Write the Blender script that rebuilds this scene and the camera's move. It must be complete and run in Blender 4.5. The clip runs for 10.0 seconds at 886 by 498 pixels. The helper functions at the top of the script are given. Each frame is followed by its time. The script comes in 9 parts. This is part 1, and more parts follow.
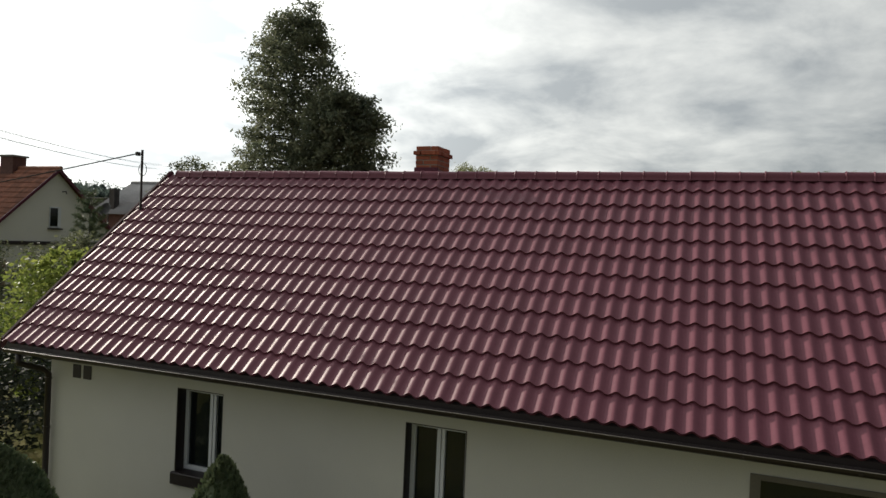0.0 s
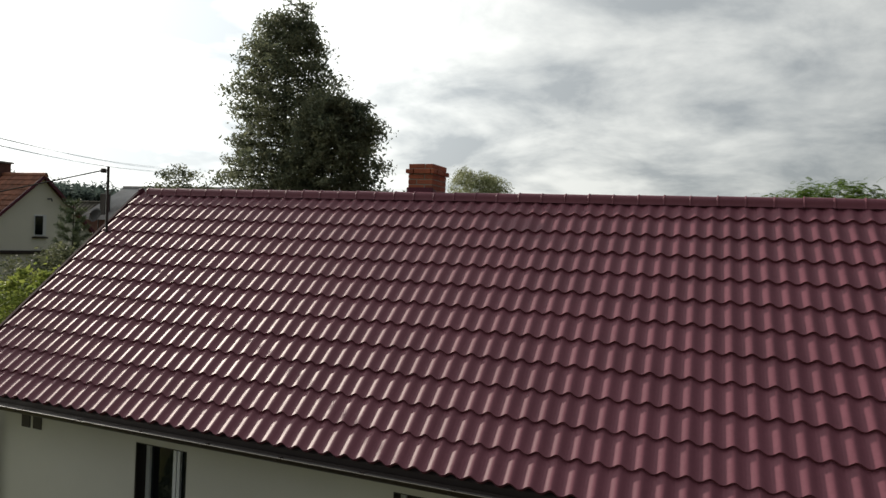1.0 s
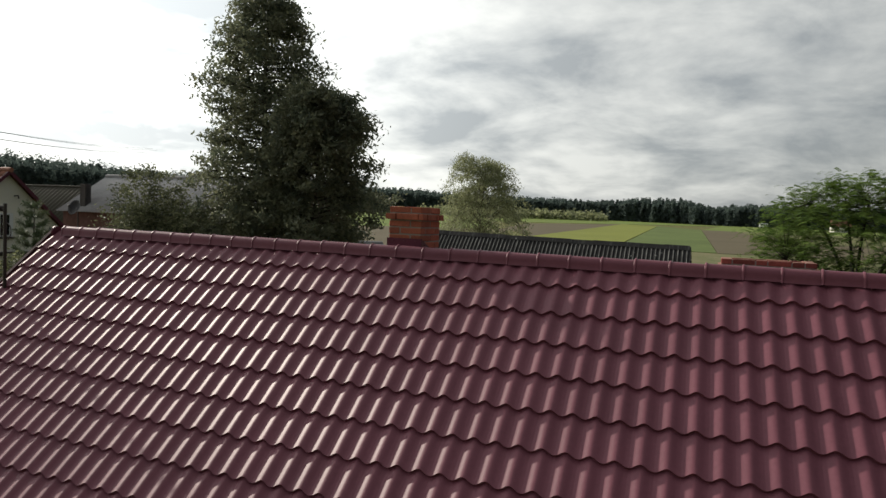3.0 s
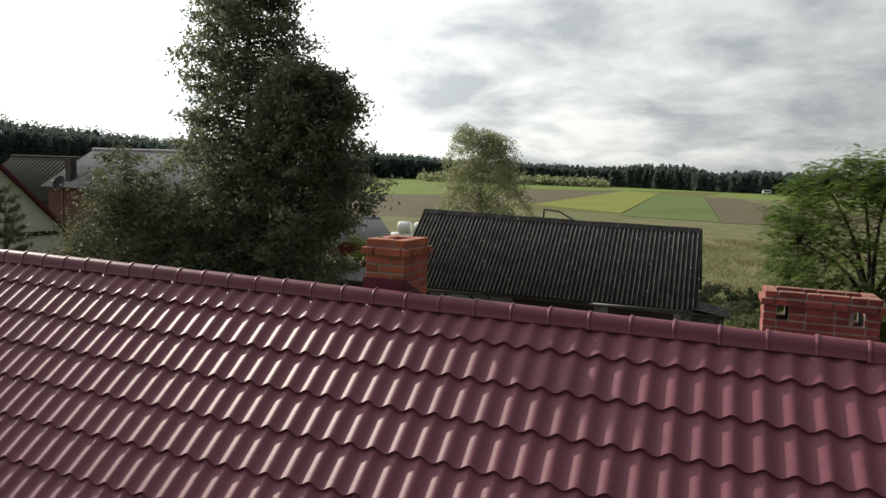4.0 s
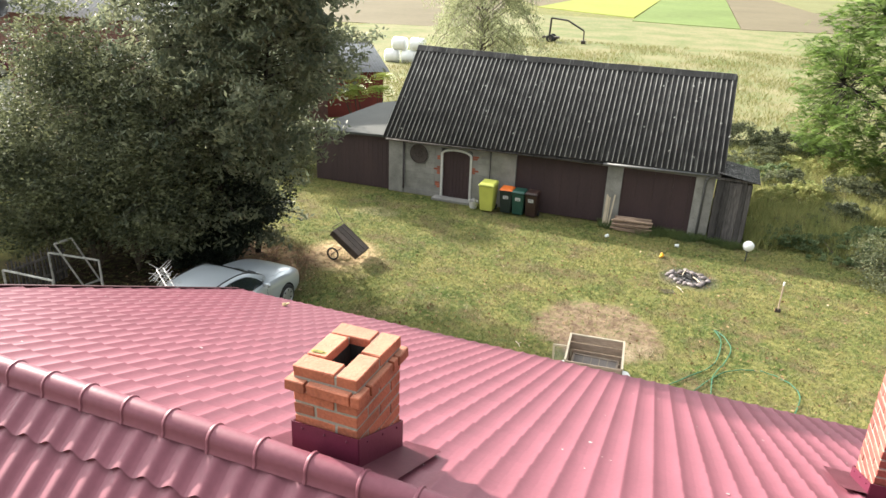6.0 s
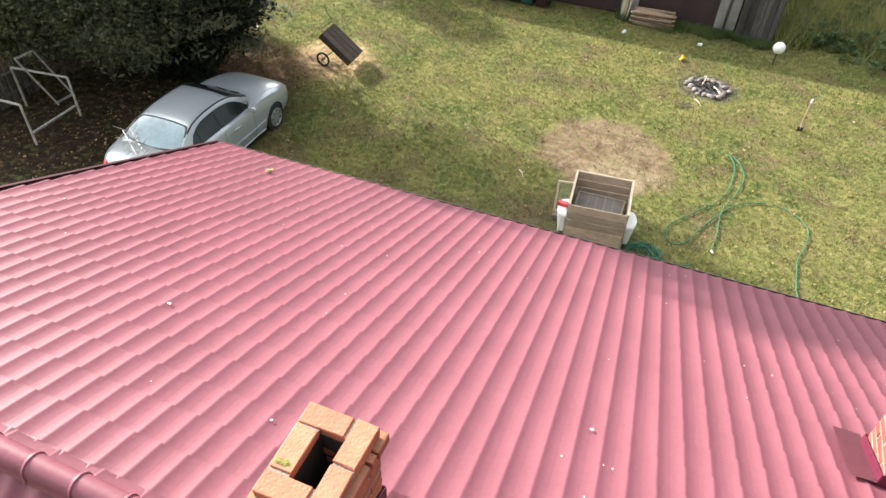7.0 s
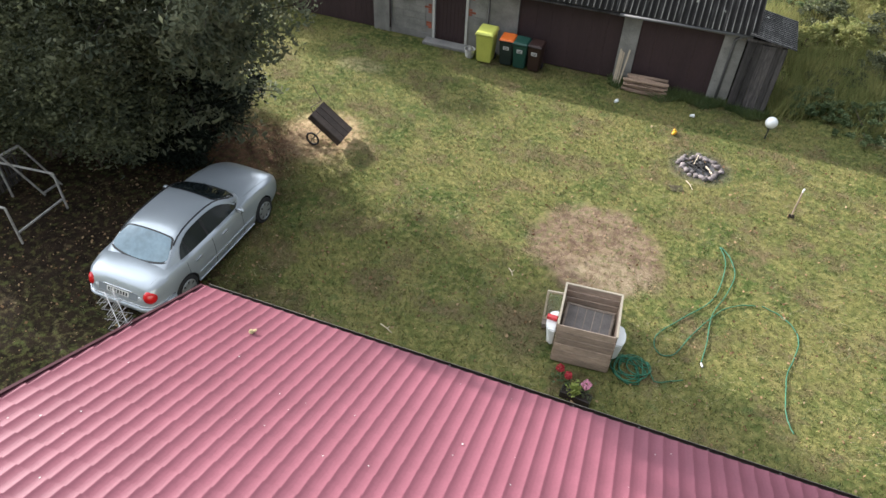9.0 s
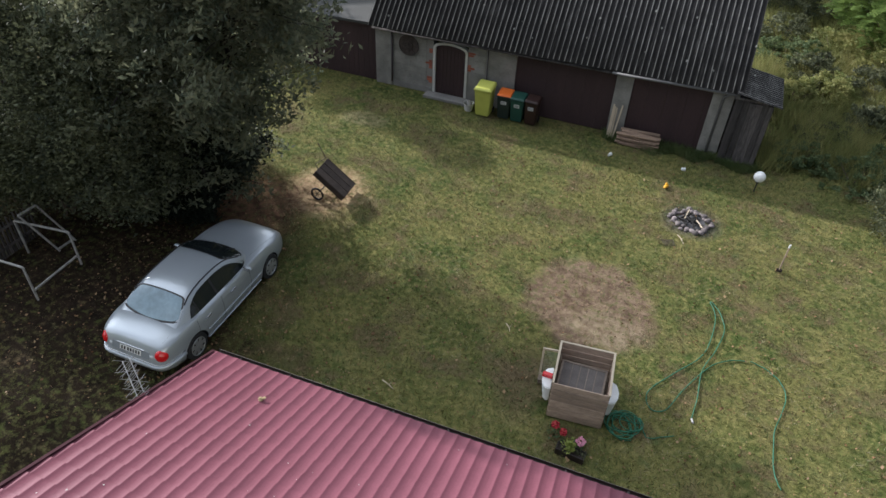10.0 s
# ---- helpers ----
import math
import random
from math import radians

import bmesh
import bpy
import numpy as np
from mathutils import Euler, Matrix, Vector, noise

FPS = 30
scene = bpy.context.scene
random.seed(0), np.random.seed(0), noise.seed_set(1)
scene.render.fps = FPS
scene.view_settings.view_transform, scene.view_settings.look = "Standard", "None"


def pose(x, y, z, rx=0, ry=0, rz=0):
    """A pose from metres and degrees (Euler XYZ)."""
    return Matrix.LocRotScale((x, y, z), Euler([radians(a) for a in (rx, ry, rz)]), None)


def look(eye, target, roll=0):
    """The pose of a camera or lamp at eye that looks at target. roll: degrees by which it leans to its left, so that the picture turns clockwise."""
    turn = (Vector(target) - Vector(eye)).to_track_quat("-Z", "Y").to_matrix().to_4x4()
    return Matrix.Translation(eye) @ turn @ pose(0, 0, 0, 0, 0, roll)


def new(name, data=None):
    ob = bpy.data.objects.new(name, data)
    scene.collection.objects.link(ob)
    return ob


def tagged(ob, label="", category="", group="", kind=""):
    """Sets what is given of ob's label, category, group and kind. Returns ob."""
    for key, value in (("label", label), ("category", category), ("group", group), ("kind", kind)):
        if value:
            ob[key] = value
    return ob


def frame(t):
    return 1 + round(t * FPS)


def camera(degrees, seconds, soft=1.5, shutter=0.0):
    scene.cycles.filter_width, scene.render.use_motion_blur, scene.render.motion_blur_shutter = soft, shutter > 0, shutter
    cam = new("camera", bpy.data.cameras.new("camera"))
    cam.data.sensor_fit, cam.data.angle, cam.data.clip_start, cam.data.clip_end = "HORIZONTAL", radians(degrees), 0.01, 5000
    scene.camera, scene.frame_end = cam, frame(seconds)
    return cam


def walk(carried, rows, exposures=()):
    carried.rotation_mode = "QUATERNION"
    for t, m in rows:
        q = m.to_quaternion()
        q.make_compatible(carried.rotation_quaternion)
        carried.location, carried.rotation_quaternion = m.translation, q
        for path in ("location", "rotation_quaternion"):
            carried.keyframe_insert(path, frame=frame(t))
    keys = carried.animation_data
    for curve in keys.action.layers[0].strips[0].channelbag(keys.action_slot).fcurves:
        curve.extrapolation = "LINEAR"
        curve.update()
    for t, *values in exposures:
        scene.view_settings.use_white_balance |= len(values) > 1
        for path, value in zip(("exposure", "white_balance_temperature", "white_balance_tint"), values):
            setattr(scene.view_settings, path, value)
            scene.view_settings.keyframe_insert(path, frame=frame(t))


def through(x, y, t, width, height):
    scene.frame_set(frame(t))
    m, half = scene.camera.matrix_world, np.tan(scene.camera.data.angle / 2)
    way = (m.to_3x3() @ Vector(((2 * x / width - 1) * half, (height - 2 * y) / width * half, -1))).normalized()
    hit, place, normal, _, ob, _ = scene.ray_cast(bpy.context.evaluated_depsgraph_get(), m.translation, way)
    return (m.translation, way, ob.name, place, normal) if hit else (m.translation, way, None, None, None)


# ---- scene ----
cam = camera(65.6, 10.0)
PATH = [
    (0, (0.737, 0.93, 4.395), (-0.011, 2.785, 4.375), 2.5),
    (0.5, (0.557, 1.422, 4.601), (-0.19, 3.277, 4.579), 2.5),
    (1, (0.372, 1.945, 4.795), (-0.375, 3.8, 4.776), 2.5),
    (1.5, (0.171, 2.496, 5.025), (-0.578, 4.351, 5.0), 2.5),
    (2, (-0.05, 3.037, 5.229), (-0.798, 4.891, 5.196), 2.6),
    (2.5, (-0.267, 3.597, 5.493), (-1.016, 5.451, 5.436), 2.5),
    (2.7, (-0.35, 3.848, 5.613), (-1.1, 5.701, 5.544), 2.4),
    (3.8, (-0.849, 5.285, 6.293), (-1.593, 7.134, 6.128), 2.3),
    (4, (-0.941, 5.583, 6.412), (-1.686, 7.43, 6.222), 2.3),
    (4.5, (-1.176, 6.203, 6.728), (-1.912, 8.041, 6.447), 2.3),
    (5, (-1.426, 6.883, 7.065), (-2.15, 8.701, 6.655), 2.3),
    (5.5, (-1.71, 7.582, 7.425), (-2.415, 9.367, 6.862), 2.4),
    (6, (-2.002, 8.334, 7.804), (-2.678, 10.065, 7.067), 2.2),
    (6.2, (-2.11, 8.62, 7.965), (-2.767, 10.302, 7.103), 2.2),
    (7.3, (-2.705, 10.212, 9.024), (-3.207, 11.561, 7.636), 2.8),
    (7.5, (-2.812, 10.496, 9.171), (-3.313, 11.846, 7.783), 2.8),
    (8, (-2.992, 11.067, 9.598), (-3.492, 12.418, 8.21), 2.8),
    (8.5, (-3.039, 11.273, 10.013), (-3.544, 12.636, 8.638), 2.7),
    (9, (-3.055, 11.325, 10.438), (-3.567, 12.709, 9.087), 2.7),
    (9.5, (-3.05, 11.332, 10.858), (-3.573, 12.739, 9.536), 2.6),
    (10, (-3.051, 11.304, 11.328), (-3.587, 12.735, 10.038), 2.5),
]
EXPOSURES = [(t, stops, kelvin, 10 + (6500 - kelvin) / 150) for t, stops, kelvin in (
    (0.0, -0.22, 6500), (1.0, -0.27, 6500), (2.5, -0.40, 6500), (3.8, -0.16, 6500), (4.0, -0.08, 6500), (4.5, 0.22, 6500), (5.5, 1.26, 6500), (6.0, 1.82, 6450), (6.2, 1.84, 6450),
    (7.5, 1.46, 6480), (8.0, 1.32, 6350), (8.5, 1.34, 6150), (9.0, 1.29, 5980), (9.5, 1.15, 5900), (10.0, 0.57, 5800))]
walk(cam, [(t, look(eye, target, roll)) for t, eye, target, roll in PATH], EXPOSURES)

# ---- sky and sun ----
SUN_AZ = radians(70)      # degrees to the left of +y
SUN_EL = radians(23.7)
TO_SUN = Vector((-math.sin(SUN_AZ) * math.cos(SUN_EL), math.cos(SUN_AZ) * math.cos(SUN_EL), math.sin(SUN_EL)))


def build_world():
    world = bpy.data.worlds.new("sky")
    scene.world = world
    world.use_nodes = True
    nt = world.node_tree
    nt.nodes.clear()
    N = nt.nodes.new
    L = nt.links.new
    out = N("ShaderNodeOutputWorld")
    bg = N("ShaderNodeBackground")
    sky = N("ShaderNodeTexSky")
    sky.sky_type, sky.sun_disc = "NISHITA", False
    sky.sun_elevation, sky.sun_rotation = SUN_EL, -SUN_AZ
    sky.air_density, sky.dust_density = 1.0, 2.0
    tc = N("ShaderNodeTexCoord")
    dot = N("ShaderNodeVectorMath")
    dot.operation = "DOT_PRODUCT"
    dot.inputs[1].default_value = TO_SUN
    L(tc.outputs["Generated"], dot.inputs[0])
    # a layer of cloud seen in perspective: direction divided by its height
    sep = N("ShaderNodeSeparateXYZ")
    L(tc.outputs["Generated"], sep.inputs[0])
    up = N("ShaderNodeMath")
    up.operation = "MAXIMUM"
    up.inputs[1].default_value = 0.0
    L(sep.outputs["Z"], up.inputs[0])
    up2 = N("ShaderNodeMath")
    up2.operation = "ADD"
    up2.inputs[1].default_value = 0.26
    L(up.outputs[0], up2.inputs[0])
    div = N("ShaderNodeVectorMath")
    div.operation = "DIVIDE"
    comb = N("ShaderNodeCombineXYZ")
    for k in "XYZ":
        L(up2.outputs[0], comb.inputs[k])
    L(tc.outputs["Generated"], div.inputs[0])
    L(comb.outputs[0], div.inputs[1])
    noise_a = N("ShaderNodeTexNoise")
    noise_a.inputs["Scale"].default_value = 2.3
    noise_a.inputs["Detail"].default_value = 7
    noise_a.inputs["Roughness"].default_value = 0.56
    noise_a.inputs["Distortion"].default_value = 0.25
    shift = N("ShaderNodeVectorMath")
    shift.operation = "MULTIPLY_ADD"
    shift.inputs[1].default_value = (1.0, 1.0, 1.0)
    shift.inputs[2].default_value = (3.1, 1.7, 0.0)
    L(div.outputs[0], shift.inputs[0])
    L(shift.outputs[0], noise_a.inputs["Vector"])
    ramp = N("ShaderNodeValToRGB")
    ramp.color_ramp.elements[0].position, ramp.color_ramp.elements[0].color = 0.37, (0.56, 0.60, 0.615, 1)
    ramp.color_ramp.elements[1].position, ramp.color_ramp.elements[1].color = 0.63, (1.15, 1.17, 1.12, 1)
    L(noise_a.outputs["Fac"], ramp.inputs[0])
    # the thin cloud glows round the sun
    glow = N("ShaderNodeMapRange")
    glow.inputs["From Min"].default_value, glow.inputs["From Max"].default_value = 0.45, 1.0
    glow.inputs["To Min"].default_value, glow.inputs["To Max"].default_value = 0.0, 1.0
    L(dot.outputs["Value"], glow.inputs["Value"])
    powr = N("ShaderNodeMath")
    powr.operation = "POWER"
    powr.inputs[1].default_value = 2.0
    L(glow.outputs[0], powr.inputs[0])
    gain = N("ShaderNodeMath")
    gain.operation = "MULTIPLY_ADD"
    gain.inputs[1].default_value = 1.9
    L(powr.outputs[0], gain.inputs[0])
    # heavier, darker cloud on the side away from the sun and overhead
    broad = N("ShaderNodeMapRange")
    broad.interpolation_type = "SMOOTHSTEP"
    broad.inputs["From Min"].default_value, broad.inputs["From Max"].default_value = -0.35, 0.50
    broad.inputs["To Min"].default_value, broad.inputs["To Max"].default_value = CLOUD_FAR, CLOUD
    L(dot.outputs["Value"], broad.inputs["Value"])
    L(broad.outputs[0], gain.inputs[2])
    lit = N("ShaderNodeVectorMath")
    lit.operation = "SCALE"
    L(ramp.outputs["Color"], lit.inputs[0])
    L(gain.outputs[0], lit.inputs["Scale"])
    skys = N("ShaderNodeVectorMath")
    skys.operation = "SCALE"
    skys.inputs["Scale"].default_value = 0.06
    L(sky.outputs[0], skys.inputs[0])
    mix = N("ShaderNodeMix")
    mix.data_type = "RGBA"
    thin = N("ShaderNodeMapRange")             # the cloud thins out away from the sun
    thin.inputs["From Min"].default_value, thin.inputs["From Max"].default_value = -0.1, 0.55
    thin.inputs["To Min"].default_value, thin.inputs["To Max"].default_value = 0.62, 0.88
    L(dot.outputs["Value"], thin.inputs["Value"])
    L(thin.outputs[0], mix.inputs["Factor"])
    L(skys.outputs[0], mix.inputs["A"])
    L(lit.outputs[0], mix.inputs["B"])
    L(mix.outputs["Result"], bg.inputs["Color"])
    bg.inputs["Strength"].default_value = 1.0
    L(bg.outputs[0], out.inputs[0])


CLOUD, CLOUD_FAR = 0.98, 0.31
build_world()
sun = new("sun", bpy.data.lights.new("sun", "SUN"))
sun.data.energy, sun.data.angle, sun.data.color = 4.9, radians(1.1), (1.0, 0.925, 0.80)
sun.matrix_world = look((0, 0, 60), Vector((0, 0, 60)) - TO_SUN)

# ---- materials ----
def mat(name, rgb, rough=0.8, metal=0.0, vary=0.25, scale=6.0, fine=60.0, bump=0.15, bump_scale=None, rgb2=None, spec=0.5, island=0.0, stretch=(1, 1, 1), coat=0.0):
    """A surface with broad and fine colour variation and a fine relief, at object scale in metres."""
    m = bpy.data.materials.new(name)
    m.use_nodes = True
    nt = m.node_tree
    b = nt.nodes["Principled BSDF"]
    N, L = nt.nodes.new, nt.links.new
    geo = N("ShaderNodeNewGeometry")
    mp = N("ShaderNodeMapping")
    mp.inputs["Scale"].default_value = stretch
    L(geo.outputs["Position"], mp.inputs["Vector"])
    n1, n2 = N("ShaderNodeTexNoise"), N("ShaderNodeTexNoise")
    n1.inputs["Scale"].default_value, n1.inputs["Detail"].default_value = scale, 5
    n2.inputs["Scale"].default_value, n2.inputs["Detail"].default_value = fine, 4
    L(mp.outputs[0], n1.inputs["Vector"])
    L(mp.outputs[0], n2.inputs["Vector"])
    ramp = N("ShaderNodeValToRGB")
    c2 = rgb2 or tuple(max(0, v * (1 - 1.6 * vary)) for v in rgb)
    ramp.color_ramp.elements[0].position, ramp.color_ramp.elements[0].color = 0.33, (*c2, 1)
    ramp.color_ramp.elements[1].position, ramp.color_ramp.elements[1].color = 0.66, (*rgb, 1)
    add = N("ShaderNodeMath")
    add.operation = "MULTIPLY_ADD"
    add.inputs[1].default_value = 0.45
    half = N("ShaderNodeMath")
    half.operation = "MULTIPLY"
    half.inputs[1].default_value = 0.55
    L(n1.outputs["Fac"], half.inputs[0])
    L(n2.outputs["Fac"], add.inputs[0])
    L(half.outputs[0], add.inputs[2])
    L(add.outputs[0], ramp.inputs[0])
    colour = ramp.outputs["Color"]
    if island:
        info = N("ShaderNodeObjectInfo")
        hsv = N("ShaderNodeHueSaturation")
        rng = N("ShaderNodeMapRange")
        rng.inputs["To Min"].default_value, rng.inputs["To Max"].default_value = 1 - island, 1 + island
        tot = N("ShaderNodeMath")
        tot.operation = "ADD"
        wrap = N("ShaderNodeMath")
        wrap.operation = "FRACT"
        L(info.outputs["Random"], tot.inputs[0])
        L(geo.outputs["Random Per Island"], tot.inputs[1])
        L(tot.outputs[0], wrap.inputs[0])
        L(wrap.outputs[0], rng.inputs["Value"])
        L(rng.outputs[0], hsv.inputs["Value"])
        L(colour, hsv.inputs["Color"])
        colour = hsv.outputs["Color"]
    L(colour, b.inputs["Base Color"])
    b.inputs["Roughness"].default_value = rough
    b.inputs["Metallic"].default_value = metal
    b.inputs["Specular IOR Level"].default_value = spec
    b.inputs["Coat Weight"].default_value = coat
    b.inputs["Coat Roughness"].default_value = 0.12
    if bump:
        n3 = n2
        if bump_scale:
            n3 = N("ShaderNodeTexNoise")
            n3.inputs["Scale"].default_value, n3.inputs["Detail"].default_value = bump_scale, 5
            L(mp.outputs[0], n3.inputs["Vector"])
        bp = N("ShaderNodeBump")
        bp.inputs["Strength"].default_value, bp.inputs["Distance"].default_value = bump, 0.02
        L(n3.outputs["Fac"], bp.inputs["Height"])
        L(bp.outputs[0], b.inputs["Normal"])
    return m


def leaf_mat(name, rgb, rgb2, through=0.35, rough=0.5):
    """Leaves that let some light through, each clump a little different."""
    m = bpy.data.materials.new(name)
    m.use_nodes = True
    nt = m.node_tree
    N, L = nt.nodes.new, nt.links.new
    b = nt.nodes["Principled BSDF"]
    out = nt.nodes["Material Output"]
    geo = N("ShaderNodeNewGeometry")
    n1 = N("ShaderNodeTexNoise")
    n1.inputs["Scale"].default_value = 1.5
    L(geo.outputs["Position"], n1.inputs["Vector"])
    add = N("ShaderNodeMath")
    add.operation = "MULTIPLY_ADD"
    add.inputs[1].default_value = 0.5
    sub = N("ShaderNodeMath")
    sub.operation = "MULTIPLY_ADD"
    sub.inputs[1].default_value, sub.inputs[2].default_value = 1.6, -0.55
    L(n1.outputs["Fac"], sub.inputs[0])
    L(geo.outputs["Random Per Island"], add.inputs[0])
    L(sub.outputs[0], add.inputs[2])
    mix = N("ShaderNodeMix")
    mix.data_type = "RGBA"
    mix.inputs["A"].default_value, mix.inputs["B"].default_value = (*rgb, 1), (*rgb2, 1)
    L(add.outputs[0], mix.inputs["Factor"])
    L(mix.outputs["Result"], b.inputs["Base Color"])
    b.inputs["Roughness"].default_value = rough
    b.inputs["Specular IOR Level"].default_value = 0.2
    tr = N("ShaderNodeBsdfTranslucent")
    L(mix.outputs["Result"], tr.inputs["Color"])
    ms = N("ShaderNodeMixShader")
    ms.inputs[0].default_value = through
    L(b.outputs[0], ms.inputs[1])
    L(tr.outputs[0], ms.inputs[2])
    L(ms.outputs[0], out.inputs[0])
    return m


def glass_mat(name, rgb=(0.02, 0.025, 0.03), rough=0.05):
    m = bpy.data.materials.new(name)
    m.use_nodes = True
    b = m.node_tree.nodes["Principled BSDF"]
    b.inputs["Base Color"].default_value = (*rgb, 1)
    b.inputs["Roughness"].default_value = rough
    b.inputs["IOR"].default_value = 1.5
    b.inputs["Transmission Weight"].default_value = 0.6
    return m


M_ROOF = mat("roof_sheet", (0.178, 0.059, 0.080), 0.49, vary=0.13, scale=1.6, fine=30, bump=0.06, spec=0.19)
M_ROOFDARK = mat("roof_flashing", (0.105, 0.016, 0.036), 0.42, vary=0.15, scale=5, fine=50, bump=0.05, spec=0.3)
M_VERGE = mat("verge_flashing", (0.05, 0.012, 0.018), 0.7, vary=0.15, scale=5, fine=50, bump=0.05, spec=0.2)
# near-black leaves: the shade beneath the canopy is put into their colour
M_SHADELEAF = leaf_mat("shade_dark_leaves", (0.014, 0.020, 0.013), (0.026, 0.033, 0.020), 0.2, 0.6)
M_RENDER = mat("wall_render", (0.62, 0.60, 0.53), 0.92, vary=0.10, scale=0.7, fine=90, bump=0.25)
M_GUTTER = mat("gutter_dark_brown", (0.028, 0.018, 0.016), 0.35, vary=0.2, scale=4, bump=0.02)
M_WOODDARK = mat("dark_reveal", (0.02, 0.012, 0.012), 0.5, vary=0.2, scale=4, bump=0.05)
M_PVC = mat("white_plastic", (0.72, 0.73, 0.74), 0.4, vary=0.05, scale=3, bump=0.0)
M_BRICK = mat("red_brick", (0.385, 0.108, 0.058), 0.88, vary=0.28, scale=7, fine=60, bump=0.35, island=0.26)
M_MORTAR = mat("mortar", (0.29, 0.255, 0.22), 0.95, vary=0.25, scale=14, fine=90, bump=0.4)
M_BLOCK = mat("concrete_block", (0.30, 0.29, 0.265), 0.92, vary=0.34, scale=2.5, fine=50, bump=0.3, island=0.08)
M_CONC = mat("old_concrete", (0.26, 0.25, 0.235), 0.92, vary=0.25, scale=2.5, fine=40, bump=0.3)
M_BROWNDOOR = mat("maroon_boards", (0.050, 0.027, 0.028), 0.75, vary=0.25, scale=2.0, fine=40, bump=0.15, stretch=(1, 1, 0.15))
M_OLDWOOD = mat("weathered_wood", (0.30, 0.24, 0.19), 0.85, vary=0.32, scale=3.0, fine=30, bump=0.3, stretch=(0.25, 1, 1), island=0.2)
M_GREYWOOD = mat("grey_boards", (0.105, 0.094, 0.09), 0.9, vary=0.55, scale=3.0, fine=30, bump=0.35, stretch=(1, 1, 0.15), island=0.55)
M_CRATEWOOD = mat("crate_boards", (0.47, 0.35, 0.265), 0.85, vary=0.3, scale=5.0, fine=35, bump=0.3, island=0.28, stretch=(0.2, 1, 1))
M_PLANK = mat("split_planks", (0.36, 0.25, 0.175), 0.85, vary=0.35, scale=3.0, fine=30, bump=0.2, island=0.2)
M_PALEWOOD = mat("pale_sawn_wood", (0.55, 0.46, 0.34), 0.8, vary=0.15, scale=4, fine=40, bump=0.15)
M_BARK = mat("bark", (0.10, 0.075, 0.055), 0.95, vary=0.35, scale=5, fine=40, bump=0.6, stretch=(1, 1, 0.3))
M_LEAF = leaf_mat("dark_leaves", (0.072, 0.094, 0.066), (0.230, 0.235, 0.140), 0.50, 0.50)
M_LEAFB = leaf_mat("bush_leaves", (0.032, 0.043, 0.031), (0.190, 0.200, 0.103), 0.45, 0.6)
M_LEAFR = leaf_mat("fresh_leaves", (0.078, 0.122, 0.056), (0.17, 0.21, 0.095), 0.48)
M_LEAFY = leaf_mat("yellow_green_leaves", (0.13, 0.19, 0.04), (0.26, 0.28, 0.07), 0.55)
M_BIRCH = leaf_mat("birch_leaves", (0.20, 0.225, 0.115), (0.33, 0.34, 0.19), 0.5)
M_LOCUST = leaf_mat("locust_leaves", (0.066, 0.125, 0.030), (0.200, 0.275, 0.066), 0.5, 0.7)
M_DARKBARK = mat("dark_bark", (0.040, 0.031, 0.025), 0.95, vary=0.35, scale=5, fine=40, bump=0.6, stretch=(1, 1, 0.3))
M_PINE = leaf_mat("pine_needles", (0.060, 0.092, 0.048), (0.14, 0.16, 0.085), 0.2)
M_WEED = leaf_mat("weed_leaves", (0.150, 0.195, 0.062), (0.40, 0.37, 0.15), 0.45)


def weathered_top(m, rgb, amount=0.85):
    """Upper faces weathered pale with dust and lichen, in uneven patches."""
    nt = m.node_tree
    N, L = nt.nodes.new, nt.links.new
    b = nt.nodes["Principled BSDF"]
    old = b.inputs["Base Color"].links[0].from_socket
    geo = N("ShaderNodeNewGeometry")
    sep = N("ShaderNodeSeparateXYZ")
    L(geo.outputs["True Normal"], sep.inputs[0])
    up = N("ShaderNodeMapRange")
    up.inputs["From Min"].default_value, up.inputs["From Max"].default_value = 0.6, 0.9
    L(sep.outputs["Z"], up.inputs["Value"])
    nz = N("ShaderNodeTexNoise")
    nz.inputs["Scale"].default_value, nz.inputs["Detail"].default_value = 9, 6
    L(geo.outputs["Position"], nz.inputs["Vector"])
    r = N("ShaderNodeMapRange")
    r.inputs["From Min"].default_value, r.inputs["From Max"].default_value = 0.33, 0.6
    r.inputs["To Min"].default_value, r.inputs["To Max"].default_value = 0.25, amount
    L(nz.outputs["Fac"], r.inputs["Value"])
    mul = N("ShaderNodeMath")
    mul.operation = "MULTIPLY"
    L(up.outputs[0], mul.inputs[0])
    L(r.outputs[0], mul.inputs[1])
    mx = N("ShaderNodeMix")
    mx.data_type = "RGBA"
    mx.inputs["B"].default_value = (*rgb, 1)   # weathered pale
    L(mul.outputs[0], mx.inputs["Factor"])
    L(old, mx.inputs["A"])
    L(mx.outputs["Result"], b.inputs["Base Color"])


M_BRICKDARK = mat("dark_red_brick", (0.245, 0.062, 0.046), 0.88, vary=0.28, scale=7, fine=60, bump=0.35, island=0.3)
weathered_top(M_BRICKDARK, (0.42, 0.27, 0.19), 0.42)
weathered_top(M_BRICK, (0.40, 0.225, 0.145), 0.38)

# ---- mesh helpers ----
def mesh_ob(name, bm, material, parent=None, label="", smooth=False):
    me = bpy.data.meshes.new(name)
    bm.normal_update()
    bm.to_mesh(me)
    bm.free()
    if smooth:
        me.polygons.foreach_set("use_smooth", [True] * len(me.polygons))
    for m in (material if isinstance(material, (list, tuple)) else [material]):
        me.materials.append(m)
    ob = new(name, me)
    if parent:
        ob.parent = parent
    if label:
        ob["label"] = label
    return ob


